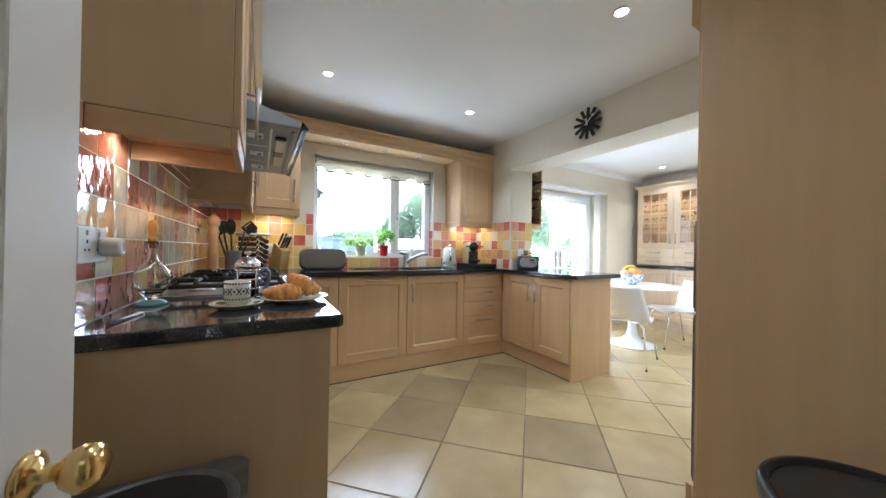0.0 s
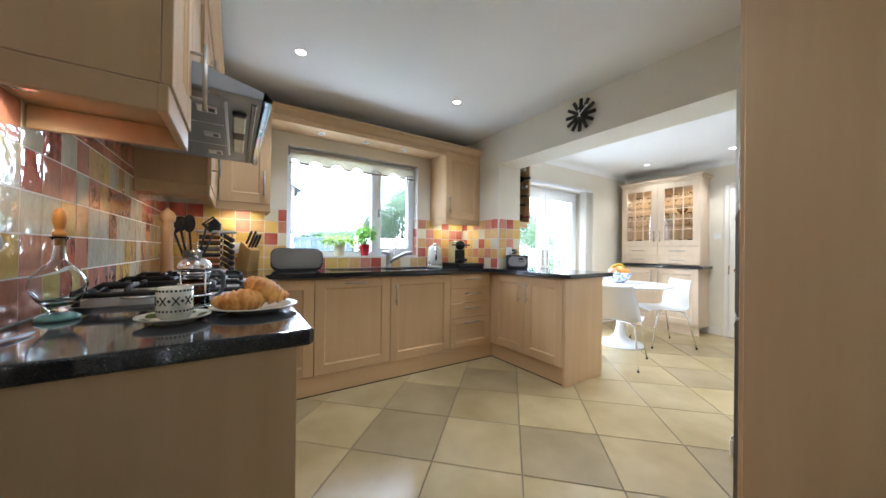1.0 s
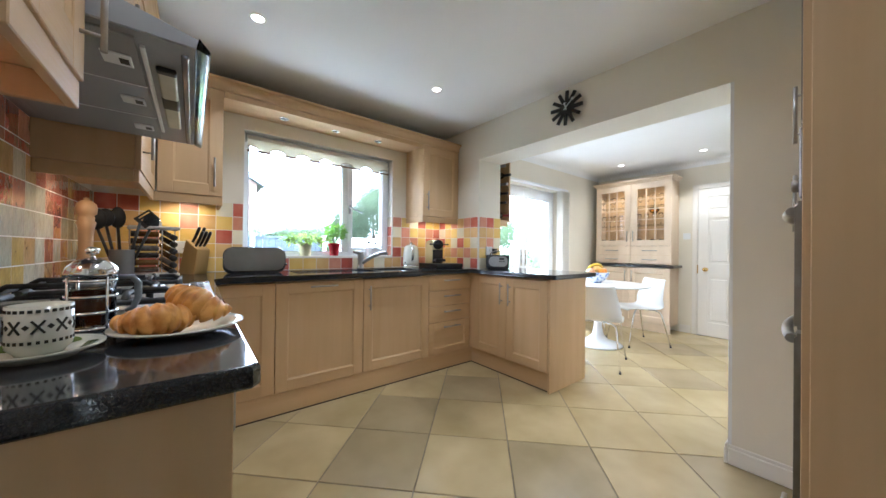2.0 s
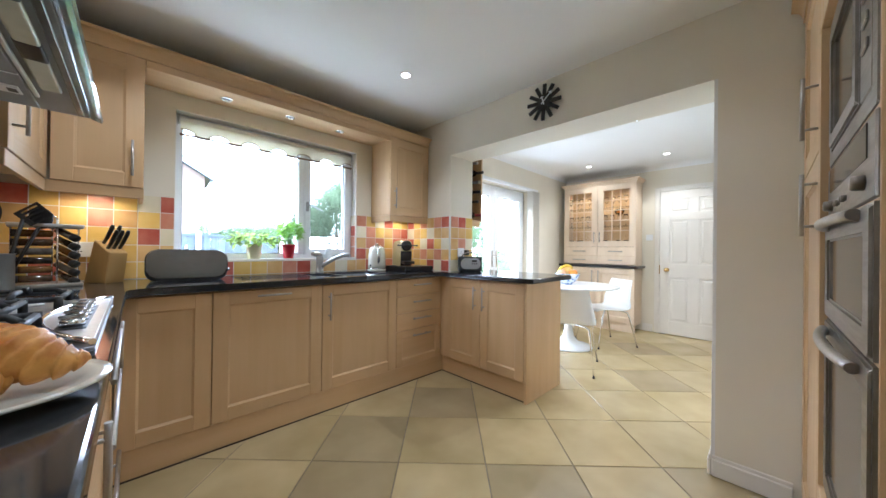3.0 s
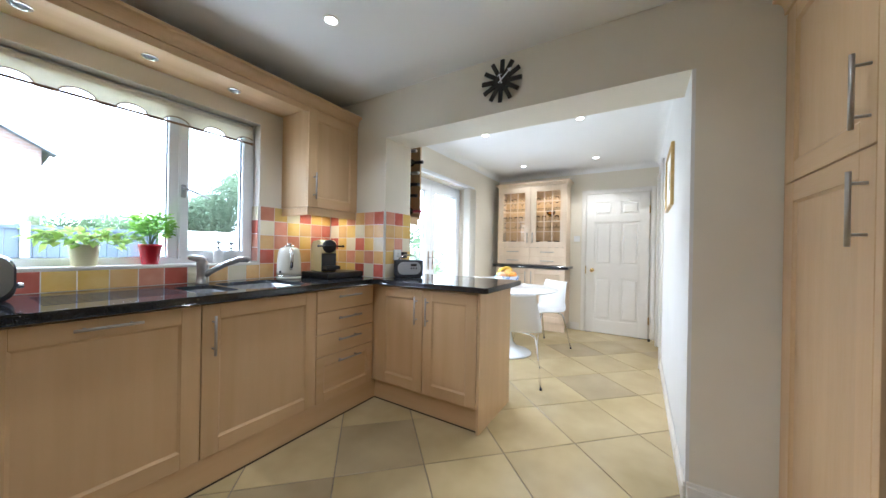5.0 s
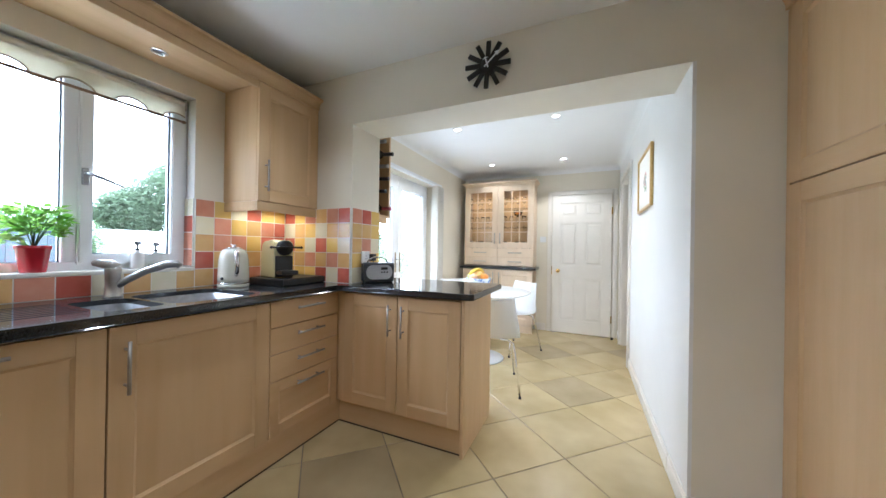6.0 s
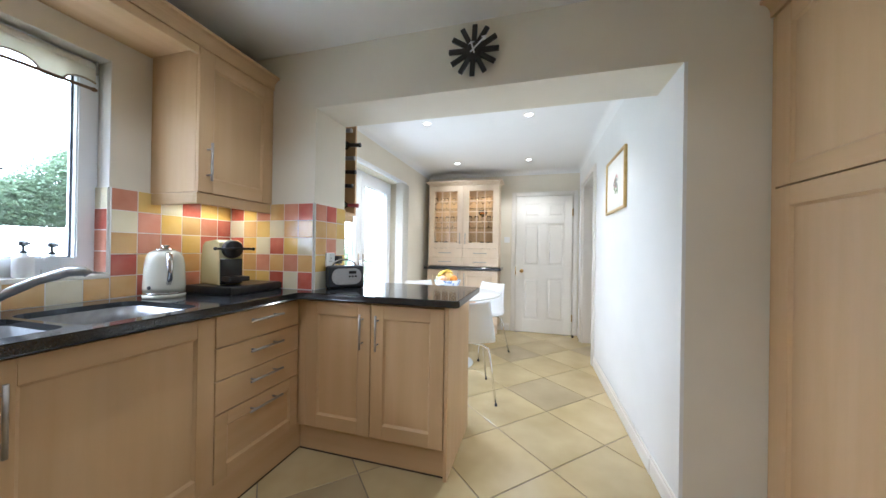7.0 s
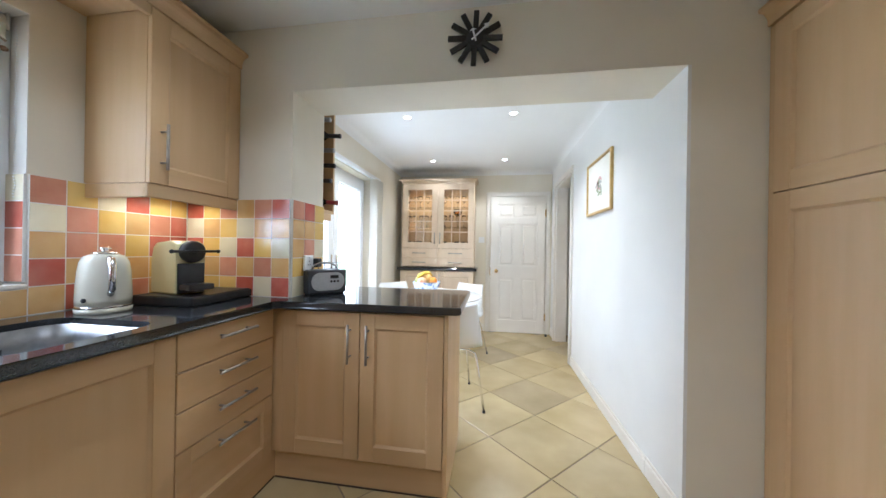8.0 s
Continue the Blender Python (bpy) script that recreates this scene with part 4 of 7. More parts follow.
# cooker hood: steel body, underside filters, sloping glass visor
hood = thing("cooker_hood", "stainless steel cooker hood with a glass visor", "cooker hood", pose(0, 1.455, 0))
HW = 0.935
hood_grey = surface("grey_hood_enamel", (0.33, 0.34, 0.355), (0.39, 0.40, 0.415), scale=6, rough=0.42, rough2=0.5, metal=0.25)
bm = bmesh.new()
prof = [(X_HOB + 0.003, 1.606), (0.140, 1.603), (0.146, 1.630), (-0.03, 1.675), (X_HOB + 0.003, 1.675)]
a = [bm.verts.new((x, 0.002, z)) for x, z in prof]
b = [bm.verts.new((x, HW, z)) for x, z in prof]
bm.faces.new(a)
bm.faces.new(b)
for i in range(len(prof)):
    bm.faces.new((a[i], a[(i + 1) % 5], b[(i + 1) % 5], b[i]))
bmesh.ops.bevel(bm, geom=bm.edges[:], offset=0.0025, segments=2, affect="EDGES")
part("body", bm, hood_grey, hood, "grey enamelled hood body")
filter_mat = surface("grey_mesh_filter", (0.30, 0.305, 0.315), (0.40, 0.405, 0.415), scale=500, rough=0.55, metal=0.3, detail=1)
for i in range(3):
    y0 = 0.03 + i * 0.295
    f = part("grease_filter", boxes((X_HOB + 0.05, 0.028, y0, y0 + 0.291, 1.598, 1.6045), bevel=0.002), filter_mat, hood, "grey metal grease filter")
    la = part("latch", boxes((-0.045, 0.012, y0 + 0.10, y0 + 0.165, 1.593, 1.598), bevel=0.002), white_plastic, f, "pale filter latch")
    part("finger_slot", boxes((-0.012, 0.006, y0 + 0.118, y0 + 0.147, 1.5915, 1.593)), black_plastic, f, "dark finger slot")
for i in (1, 2):
    part("filter_seam", boxes((X_HOB + 0.05, 0.028, 0.0255 + i * 0.295, 0.0295 + i * 0.295, 1.5965, 1.6035), bevel=0.0008), white_plastic, hood, "pale seam between the filters")
part("edge_strip", boxes((0.034, 0.044, 0.06, 0.78, 1.594, 1.603), bevel=0.002), white_plastic, hood, "pale plastic strip")
lc = part("lamp_cover", boxes((0.058, 0.100, 0.155, 0.68, 1.590, 1.603), bevel=0.006, seg=3), surface("cream_diffuser", (0.66, 0.67, 0.55), (0.72, 0.73, 0.61), scale=20, rough=0.25), hood, "cream lamp cover")
part("cover_band", boxes((0.057, 0.101, 0.36, 0.46, 1.589, 1.603), bevel=0.005, seg=2), black_plastic, lc, "dark band")
part("cover_band", boxes((0.057, 0.101, 0.150, 0.178, 1.589, 1.603), bevel=0.005, seg=2), black_plastic, lc, "dark end band")
part("front_trim", boxes((0.112, 0.128, 0.05, HW - 0.03, 1.596, 1.6035), bevel=0.002), surface("grey_trim", (0.16, 0.16, 0.165), (0.22, 0.22, 0.225), rough=0.35, metal=0.5), hood, "dark grey trim strip")
bm = bmesh.new()
prof = [(0.1475, 1.632), (0.1415, 1.603), (0.168, 1.594), (0.172, 1.604)]
a = [bm.verts.new((x, -0.001, z)) for x, z in prof]
b = [bm.verts.new((x, HW + 0.004, z)) for x, z in prof]
bm.faces.new(a)
bm.faces.new(b)
for i in range(4):
    bm.faces.new((a[i], a[(i + 1) % 4], b[(i + 1) % 4], b[i]))
part("visor", bm, clear_glass("visor_glass", (0.80, 0.91, 0.91), 0.06), hood, "greenish glass front visor")

# carafe with a wooden stopper
carafe = thing("carafe", "clear glass carafe with an orange wooden stopper", "carafe", pose(-0.292, 1.43, TOP))
carafe.matrix_basis = carafe.matrix_basis @ Matrix.Scale(0.88, 4)
bm = bmesh.new()
outer = [(0.0, 0.012), (0.020, 0.012), (0.0165, 0.022), (0.024, 0.035), (0.041, 0.053), (0.053, 0.076), (0.057, 0.099), (0.052, 0.122), (0.038, 0.143), (0.023, 0.157), (0.015, 0.170), (0.0128, 0.20), (0.0132, 0.222), (0.021, 0.233)]
inner = [(0.018, 0.233), (0.0108, 0.222), (0.0105, 0.20), (0.0128, 0.171), (0.0208, 0.158), (0.0355, 0.1415), (0.0495, 0.121), (0.0545, 0.099), (0.0505, 0.077), (0.038, 0.056), (0.020, 0.044), (0.0, 0.041)]
lathe(bm, outer + inner, steps=36)
part("glass_body", bm, clear_glass("aqua_glass", (0.93, 0.99, 0.98), 0.0, 1.38), carafe)
bm = bmesh.new()
lathe(bm, [(0, 0), (0.040, 0), (0.045, 0.004), (0.044, 0.010), (0.034, 0.017), (0.024, 0.0205), (0.0175, 0.0215), (0.017, 0.0119), (0, 0.0118)], steps=36)
aqua = clear_glass("aqua_foot_glass", (0.50, 0.90, 0.84), 0.05, 1.4)
aqua.node_tree.nodes["Principled BSDF"].inputs["Transmission Weight"].default_value = 0.55
part("foot", bm, aqua, carafe, "thick aqua glass foot")
bm = bmesh.new()
lathe(bm, [(0, 0.208), (0.0095, 0.208), (0.0102, 0.231), (0.014, 0.234), (0.014, 0.245), (0.0095, 0.250), (0.0115, 0.258), (0.0145, 0.272), (0.0145, 0.290), (0.0105, 0.306), (0.005, 0.312), (0, 0.313)], steps=20)
part("stopper", bm, timber("orange_stopper", (0.66, 0.26, 0.04), (0.74, 0.34, 0.07)), carafe, "turned orange wooden stopper")

# cup, saucer, plate with croissants
china = surface("cream_china", (0.60, 0.575, 0.48), (0.66, 0.635, 0.54), scale=5, rough=0.15)
dark_glaze = surface("dark_pattern", (0.035, 0.035, 0.03), (0.06, 0.06, 0.05), scale=12, rough=0.2)
green_glaze = surface("green_pattern", (0.09, 0.13, 0.03), (0.13, 0.18, 0.05), scale=12, rough=0.2)
cup_at = (-0.05, 1.262)
saucer = thing("saucer", "cream saucer with green leaf pattern", "saucer", pose(*cup_at, TOP))
saucer.matrix_basis = saucer.matrix_basis @ Matrix.Diagonal((0.84, 0.84, 1, 1))
bm = bmesh.new()
lathe(bm, [(0, 0), (0.05, 0), (0.052, 0.003), (0.078, 0.012), (0.088, 0.016), (0.088, 0.019), (0.076, 0.016), (0.05, 0.008), (0.045, 0.007), (0, 0.007)], steps=36)
part("dish", bm, china, saucer)
for k in range(5):
    bm = bmesh.new()
    rings = []
    for q in range(9):
        a = math.tau * k / 5 + (q - 4) * 0.115
        w = 0.5 * (1 - ((q - 4) / 4.3) ** 2)
        rings.append([bm.verts.new((r * math.cos(a), r * math.sin(a), 0.0088 + (r - 0.0505) * 0.316)) for r in (0.064 - 0.013 * w * 2, 0.064, 0.064 + 0.013 * w * 2)])
    for a, b in zip(rings, rings[1:]):
        bm.faces.new((a[0], a[1], b[1], b[0]))
        bm.faces.new((a[1], a[2], b[2], b[1]))
    part("leaf_motif", bm, green_glaze, saucer, "painted olive green leaf")
cup = thing("coffee_cup", "straight cream cup with a dark geometric pattern", "cup", pose(*cup_at, TOP + 0.0075, 0, 0, -80))
bm = bmesh.new()
lathe(bm, [(0, 0), (0.026, 0), (0.027, 0.003), (0.035, 0.012), (0.036, 0.02), (0.036, 0.078), (0.033, 0.078), (0.032, 0.02), (0.024, 0.01), (0, 0.009)], steps=36)
part("body", bm, china, cup)
pat = bmesh.new()
for k in range(28):
    u = math.tau * k / 28
    for z, w, h, turn in ((0.071, 0.005, 0.005, 0.0), (0.023, 0.004, 0.005, 0.0)):
        m = Euler((0, 0, u)).to_matrix().to_4x4() @ Matrix.Translation((0.0362, 0, z)) @ Euler((turn, 0, 0)).to_matrix().to_4x4()
        bmesh.ops.create_cube(pat, size=1, matrix=m @ Matrix.Diagonal((0.001, w, h, 1)))
for k in range(9):
    u = math.tau * k / 9
    for turn in (0.6, -0.6):
        bmesh.ops.create_cube(pat, size=1, matrix=Euler((0, 0, u)).to_matrix().to_4x4() @ Matrix.Translation((0.0362, 0, 0.047)) @ Euler((turn, 0, 0)).to_matrix().to_4x4() @ Matrix.Diagonal((0.001, 0.003, 0.024, 1)))
    bmesh.ops.create_cube(pat, size=1, matrix=Euler((0, 0, u + math.tau / 18)).to_matrix().to_4x4() @ Matrix.Translation((0.0362, 0, 0.047)) @ Euler((0.785, 0, 0)).to_matrix().to_4x4() @ Matrix.Diagonal((0.001, 0.006, 0.006, 1)))
tagged(part("pattern", pat, dark_glaze, cup, "dark painted bands and crosses"), kind="stuff")
bm = bmesh.new()
tube(bm, [(-0.034, 0, 0.066), (-0.052, 0, 0.066), (-0.060, 0, 0.05), (-0.054, 0, 0.032), (-0.034, 0, 0.026)], 0.0045, steps=8)
part("handle", bm, china, cup)
bm = bmesh.new()
lathe(bm, [(0, 0), (0.060, 0), (0.062, 0.003), (0.098, 0.014), (0.112, 0.017), (0.112, 0.020), (0.095, 0.018), (0.06, 0.007), (0, 0.006)], steps=40)
plate_at = (0.124, 1.335)
single("plate", bm, china, "round cream plate holding two croissants", "plate", pose(*plate_at, TOP))
crust = surface("croissant_crust", (0.50, 0.165, 0.018), (0.82, 0.42, 0.09), scale=26, rough=0.36, rough2=0.5, bump=0.002, fine=70, lo=0.3, hi=0.62)


def croissant(m, seed, label):
    """A bent roll, thick in the middle, wound from overlapping layers that run askew."""
    bm = bmesh.new()
    n, steps = 72, 28
    pts = []
    for i in range(n + 1):
        s = i / n * 2 - 1
        ang = s * 1.25
        pts.append(Vector((0.066 * math.sin(ang) * 1.12, 0.052 * (1 - math.cos(ang)), 0.0)))
    tube(bm, pts, [0.035 * (1 - abs(i / n * 2 - 1) ** 1.8) + 0.006 for i in range(n + 1)], steps=steps)
    bm.verts.ensure_lookup_table()
    for i in range(n + 1):
        s = i / n * 2 - 1
        for k in range(steps):
            v = bm.verts[i * steps + k]
            layer = (abs(s) * 4.6 + 0.22 * math.sin(math.tau * k / steps + seed) + 0.3) % 1.0
            swell = 1.14 - 0.27 * layer ** 1.5
            v.co = pts[i] + (v.co - pts[i]) * swell
            v.co.z *= 0.88
            v.co += Vector((noise.noise(v.co * 45), noise.noise(v.co * 45 + Vector((5, 0, 0))), noise.noise(v.co * 45 + Vector((0, 7, seed))))) * 0.003
    return single("croissant", bm, crust, label, "croissant", m, group="croissants on the plate")


croissant(pose(plate_at[0] - 0.035, plate_at[1] - 0.025, TOP + 0.033, 8, 0, 12) @ Matrix.Scale(0.86, 4), 1, "golden baked croissant lying on the plate")
croissant(pose(plate_at[0] + 0.022, plate_at[1] + 0.012, TOP + 0.056, 18, 24, -32) @ Matrix.Scale(0.86, 4), 2, "golden baked croissant leaning on another")

# cafetiere
caf = thing("cafetiere", "glass and chrome cafetiere half full of coffee", "cafetiere", pose(-0.03, 1.475, TOP, 0, 0, 20))
caf.matrix_basis = caf.matrix_basis @ Matrix.Diagonal((0.86, 0.86, 0.76, 1))
bm = bmesh.new()
lathe(bm, [(0, 0.010), (0.042, 0.010), (0.044, 0.014), (0.044, 0.150), (0.047, 0.156), (0.0445, 0.156), (0.0418, 0.150), (0.0418, 0.016), (0, 0.0135)], steps=32)
part("glass_beaker", bm, clear_glass("beaker_glass", (1, 1, 1), 0.0, 1.3), caf)
bm = bmesh.new()
lathe(bm, [(0, 0.0165), (0.0405, 0.0165), (0.0405, 0.112), (0, 0.112)], steps=28)
part("coffee", bm, surface("black_coffee", (0.05, 0.012, 0.003), (0.09, 0.025, 0.006), rough=0.1), caf)
bm = bmesh.new()
for k in range(4):
    u = math.tau * k / 4 + 0.4
    c, s = math.cos(u), math.sin(u)
    tube(bm, [(0.047 * c, 0.047 * s, 0.0), (0.047 * c, 0.047 * s, 0.15)], 0.0032, steps=6)
for z in (0.006, 0.05, 0.095, 0.14):
    lathe(bm, [(0.0455, z - 0.004), (0.048, z - 0.004), (0.048, z + 0.004), (0.0455, z + 0.004), (0.0455, z - 0.004)], steps=32)
part("frame", bm, chrome, caf, "chrome cage")
bm = bmesh.new()
lathe(bm, [(0.049, 0.152), (0.049, 0.162), (0.045, 0.178), (0.030, 0.196), (0.012, 0.203), (0.004, 0.204), (0.004, 0.212), (0.012, 0.216), (0.013, 0.226), (0.007, 0.234), (0, 0.235)], steps=32)
part("lid", bm, chrome, caf, "domed chrome lid with knob")
bm = bmesh.new()
tube(bm, [(0.046, 0, 0.145), (0.075, 0, 0.145), (0.088, 0, 0.125), (0.088, 0, 0.08), (0.078, 0, 0.05), (0.062, 0, 0.042)], [0.007, 0.008, 0.008, 0.008, 0.007, 0.005], steps=10)
part("handle", bm, surface("grey_handle_plastic", (0.16, 0.18, 0.20), (0.20, 0.22, 0.24), rough=0.35), caf, "grey loop handle")

# pepper mill
bm = bmesh.new()
lathe(bm, [(0, 0), (0.030, 0), (0.031, 0.01), (0.026, 0.03), (0.028, 0.045), (0.022, 0.055), (0.027, 0.066), (0.022, 0.078), (0.027, 0.09), (0.022, 0.102), (0.026, 0.114), (0.022, 0.126), (0.025, 0.138), (0.021, 0.15), (0.021, 0.22), (0.023, 0.27), (0.028, 0.30), (0.022, 0.312), (0.024, 0.325), (0.021, 0.335),
           (0.029, 0.345), (0.031, 0.37), (0.027, 0.395), (0.014, 0.41), (0.008, 0.414), (0.009, 0.424), (0, 0.428)], steps=28)
single("pepper_mill", bm, timber("turned_beech", (0.46, 0.27, 0.12), (0.55, 0.34, 0.17)), "tall turned wooden pepper mill", "pepper mill", pose(-0.284, 2.85, TOP) @ Matrix.Diagonal((1.3, 1.3, 1.0, 1)))
# utensil jar
jar = thing("utensil_jar", "grey steel jar of black kitchen utensils", "utensils", pose(-0.175, 3.02, TOP))
bm = bmesh.new()
lathe(bm, [(0, 0), (0.052, 0), (0.053, 0.003), (0.053, 0.16), (0.056, 0.163), (0.05, 0.163), (0.05, 0.006), (0, 0.006)], steps=28)
part("jar", bm, surface("grey_jar", (0.38, 0.38, 0.36), (0.46, 0.46, 0.44), scale=8, rough=0.35, metal=0.5), jar)
for k, (dx, dy, lean, kind) in enumerate(((-0.03, 0.0, -0.07, "ladle"), (0.0, 0.02, -0.02, "spatula"), (0.025, -0.015, 0.05, "slice"), (0.03, 0.02, 0.09, "spoon"), (-0.015, -0.03, -0.05, "spoon"))):
    bm = bmesh.new()
    top = (dx + lean, dy + 0.01 * k - 0.02, 0.30 + 0.01 * (k % 3))
    tube(bm, [(dx * 0.6, dy * 0.6, 0.02), top], 0.007, steps=8)
    if kind in ("spoon", "ladle"):
        r = 0.044 if kind == "ladle" else 0.038
        s = Matrix.Translation((top[0], top[1], top[2] + 0.03)) @ Matrix.Diagonal((r, 0.012, r * 1.35, 1))
        bmesh.ops.create_uvsphere(bm, u_segments=16, v_segments=10, radius=1, matrix=s)
    elif kind == "spatula":
        s = Matrix.Translation((top[0], top[1], top[2] + 0.035)) @ Matrix.Diagonal((0.034, 0.006, 0.062, 1))
        bmesh.ops.create_uvsphere(bm, u_segments=16, v_segments=10, radius=1, matrix=s)
    else:
        tilt = bmesh.new()
        for q in range(5):
            box(tilt, -0.036 + 0.0165 * q, -0.026 + 0.0165 * q, -0.003, 0.003, 0.010, 0.076, bevel=0.002)
        box(tilt, -0.036, 0.040, -0.0031, 0.0031, -0.006, 0.014, bevel=0.002)
        box(tilt, -0.036, 0.040, -0.0031, 0.0031, 0.072, 0.084, bevel=0.002)
        bmesh.ops.transform(tilt, matrix=Matrix.Translation(top) @ Euler((0, radians(48), 0)).to_matrix().to_4x4(), verts=tilt.verts[:])
        turned = bpy.data.meshes.new("slice_head")
        tilt.to_mesh(turned)
        tilt.free()
        bm.from_mesh(turned)
        bpy.data.meshes.remove(turned)
    part(kind, bm, black_plastic, jar, "black nylon " + kind)

# spice rack: steel top and base, columns of lying jars
rack = thing("spice_rack", "revolving steel spice rack full of small jars", "spice rack", pose(-0.04, 3.13, TOP, 0, 0, 8))
part("base", boxes((-0.125, 0.11, -0.09, 0.085, 0.0, 0.018), bevel=0.004, seg=2), steel, rack)
part("top", boxes((-0.125, 0.11, -0.09, 0.085, 0.288, 0.306), bevel=0.004, seg=2), steel, rack)
bm = bmesh.new()
tube(bm, [(-0.025, 0, 0.306), (-0.025, 0, 0.335), (-0.012, 0, 0.35), (0.012, 0, 0.35), (0.025, 0, 0.335), (0.025, 0, 0.306)], 0.004)
part("loop_handle", bm, chrome, rack)
for x, y in ((0.024, -0.080), (0.012, 0.080), (-0.115, 0.07), (0.10, 0.07)):
    bm = bmesh.new()
    tube(bm, [(x, y, 0.018), (x, y, 0.288)], 0.0035, steps=8)
    part("post", bm, chrome, rack)
SPICE = [surface("spice_" + n, a, b, scale=60, rough=0.12) for n, a, b in (("brown", (0.05, 0.028, 0.015), (0.10, 0.055, 0.025)), ("ochre", (0.12, 0.06, 0.018), (0.18, 0.09, 0.025)), ("dark", (0.018, 0.014, 0.012), (0.04, 0.03, 0.024)), ("grey", (0.10, 0.09, 0.08), (0.16, 0.145, 0.13)))]
for i in range(6):
    z = 0.043 + i * 0.043
    bm = bmesh.new()
    turn = Euler((0, radians(90), 0)).to_matrix().to_4x4()
    lathe(bm, [(0, -0.055), (0.0155, -0.055), (0.0165, -0.05), (0.0165, 0.04), (0.012, 0.047), (0, 0.047)], (-0.035, -0.05, z), turn, 14)
    j = part("spice_jar", bm, SPICE[i % 4], rack, "small glass jar of ground spice")
    bm = bmesh.new()
    lathe(bm, [(0, -0.078), (0.0175, -0.078), (0.0175, -0.0555), (0, -0.055)], (-0.035, -0.05, z), turn, 14)
    part("cap", bm, black_plastic, j, "black cap")
    turn = Vector((0.55, -0.72, -0.42)).to_track_quat("Z", "Y").to_matrix().to_4x4()
    bm = bmesh.new()
    lathe(bm, [(0, -0.05), (0.0155, -0.05), (0.0155, 0.026), (0.012, 0.031), (0, 0.031)], (0.055, -0.035, z), turn, 14)
    j = part("spice_jar", bm, SPICE[(i + 2) % 4], rack, "small glass jar of ground spice")
    bm = bmesh.new()
    lathe(bm, [(0, 0.0315), (0.0175, 0.0315), (0.0185, 0.034), (0.0185, 0.055), (0.016, 0.058), (0, 0.058)], (0.055, -0.035, z), turn, 14)
    part("cap", bm, black_plastic, j, "black cap")

# knife block
kb = thing("knife_block", "slanted beech knife block with black handled knives", "knife block", pose(0.175, 3.19, TOP, 0, 0, 38))
bm = bmesh.new()
prof = [(-0.02, 0.0), (0.12, 0.0), (0.055, 0.235), (-0.045, 0.165)]
a = [bm.verts.new((-0.045, y, z)) for y, z in prof]
b = [bm.verts.new((0.045, y, z)) for y, z in prof]
bm.faces.new(a)
bm.faces.new(b)
for i in range(4):
    bm.faces.new((a[i], a[(i + 1) % 4], b[(i + 1) % 4], b[i]))
bmesh.ops.bevel(bm, geom=bm.edges[:], offset=0.003, segments=2, affect="EDGES")
part("block", bm, timber("yellow_beech", (0.52, 0.32, 0.10), (0.58, 0.38, 0.14)), kb)
for i, (x, s) in enumerate(((-0.028, 0.35), (0.0, 0.35), (0.028, 0.35), (-0.018, 0.75), (0.018, 0.75))):
    bm = bmesh.new()
    y0, z0 = -0.045 + 0.10 * s, 0.165 + 0.07 * s
    tube(bm, [(x, y0, z0), (x, y0 - 0.022, z0 + 0.03), (x, y0 - 0.052, z0 + 0.085), (x, y0 - 0.058, z0 + 0.10)], [0.008, 0.009, 0.010, 0.007], steps=8)
    part("knife", bm, black_plastic, kb, "black knife handle")

# toaster
toaster = thing("toaster", "long slot toaster with brushed steel sides and black ends", "toaster", pose(0.505, 3.165, TOP, 0, 0, -4))
bm = bmesh.new()
pts = rounded(-0.195, 0.195, 0.0, 0.185, 0.055, 8)
slab(bm, pts, -0.085, 0.085, bevel=0.010, seg=3)
bmesh.ops.transform(bm, matrix=Euler((radians(90), 0, 0)).to_matrix().to_4x4(), verts=bm.verts[:])
part("body", bm, black_plastic, toaster, "black plastic shell")
bm = bmesh.new()
pts = rounded(-0.189, 0.189, 0.018, 0.1825, 0.052, 8)
slab(bm, pts, -0.089, 0.089, bevel=0.003, seg=2)
bmesh.ops.transform(bm, matrix=Euler((radians(90), 0, 0)).to_matrix().to_4x4(), verts=bm.verts[:])
part("side_plate", bm, surface("dark_brushed_steel", (0.36, 0.355, 0.35), (0.39, 0.385, 0.38), scale=30, rough=0.26, metal=1.0), toaster, "brushed steel side")
part("slot", boxes((-0.15, 0.15, -0.04, -0.012, 0.1852, 0.187)), black_iron, toaster)
part("slot", boxes((-0.15, 0.15, 0.012, 0.04, 0.1852, 0.187)), black_iron, toaster)
bm = bmesh.new()
tube(bm, [(0.194, 0, 0.06), (0.215, 0, 0.06)], [0.012, 0.010], steps=12)
part("lever", bm, chrome, toaster)

# pen lying near the wall
bm = bmesh.new()
tube(bm, [(0, 0, 0.005), (0.05, 0.0, 0.005), (0.13, 0, 0.005), (0.142, 0, 0.005)], [0.003, 0.0036, 0.0034, 0.001], steps=10)
single("pen", bm, surface("violet_pen", (0.10, 0.08, 0.30), (0.6, 0.6, 0.65), scale=14, rough=0.3), "slim violet and white pen on the worktop", "pen", pose(-0.30, 1.12, TOP, 0, 0, 78))
# ---- ovens and microwave in the tall housing ----
OX0, OX1, OY = 1.145, 1.742, 0.497
oven_steel = surface("oven_steel", (0.27, 0.245, 0.21), (0.32, 0.292, 0.255), scale=30, rough=0.34, rough2=0.45, metal=1.0, fine=120, stretch=(0.1, 1, 1))
tint_glass = surface("smoked_oven_glass", (0.055, 0.050, 0.045), (0.075, 0.068, 0.06), scale=2, rough=0.09, spec=0.7)


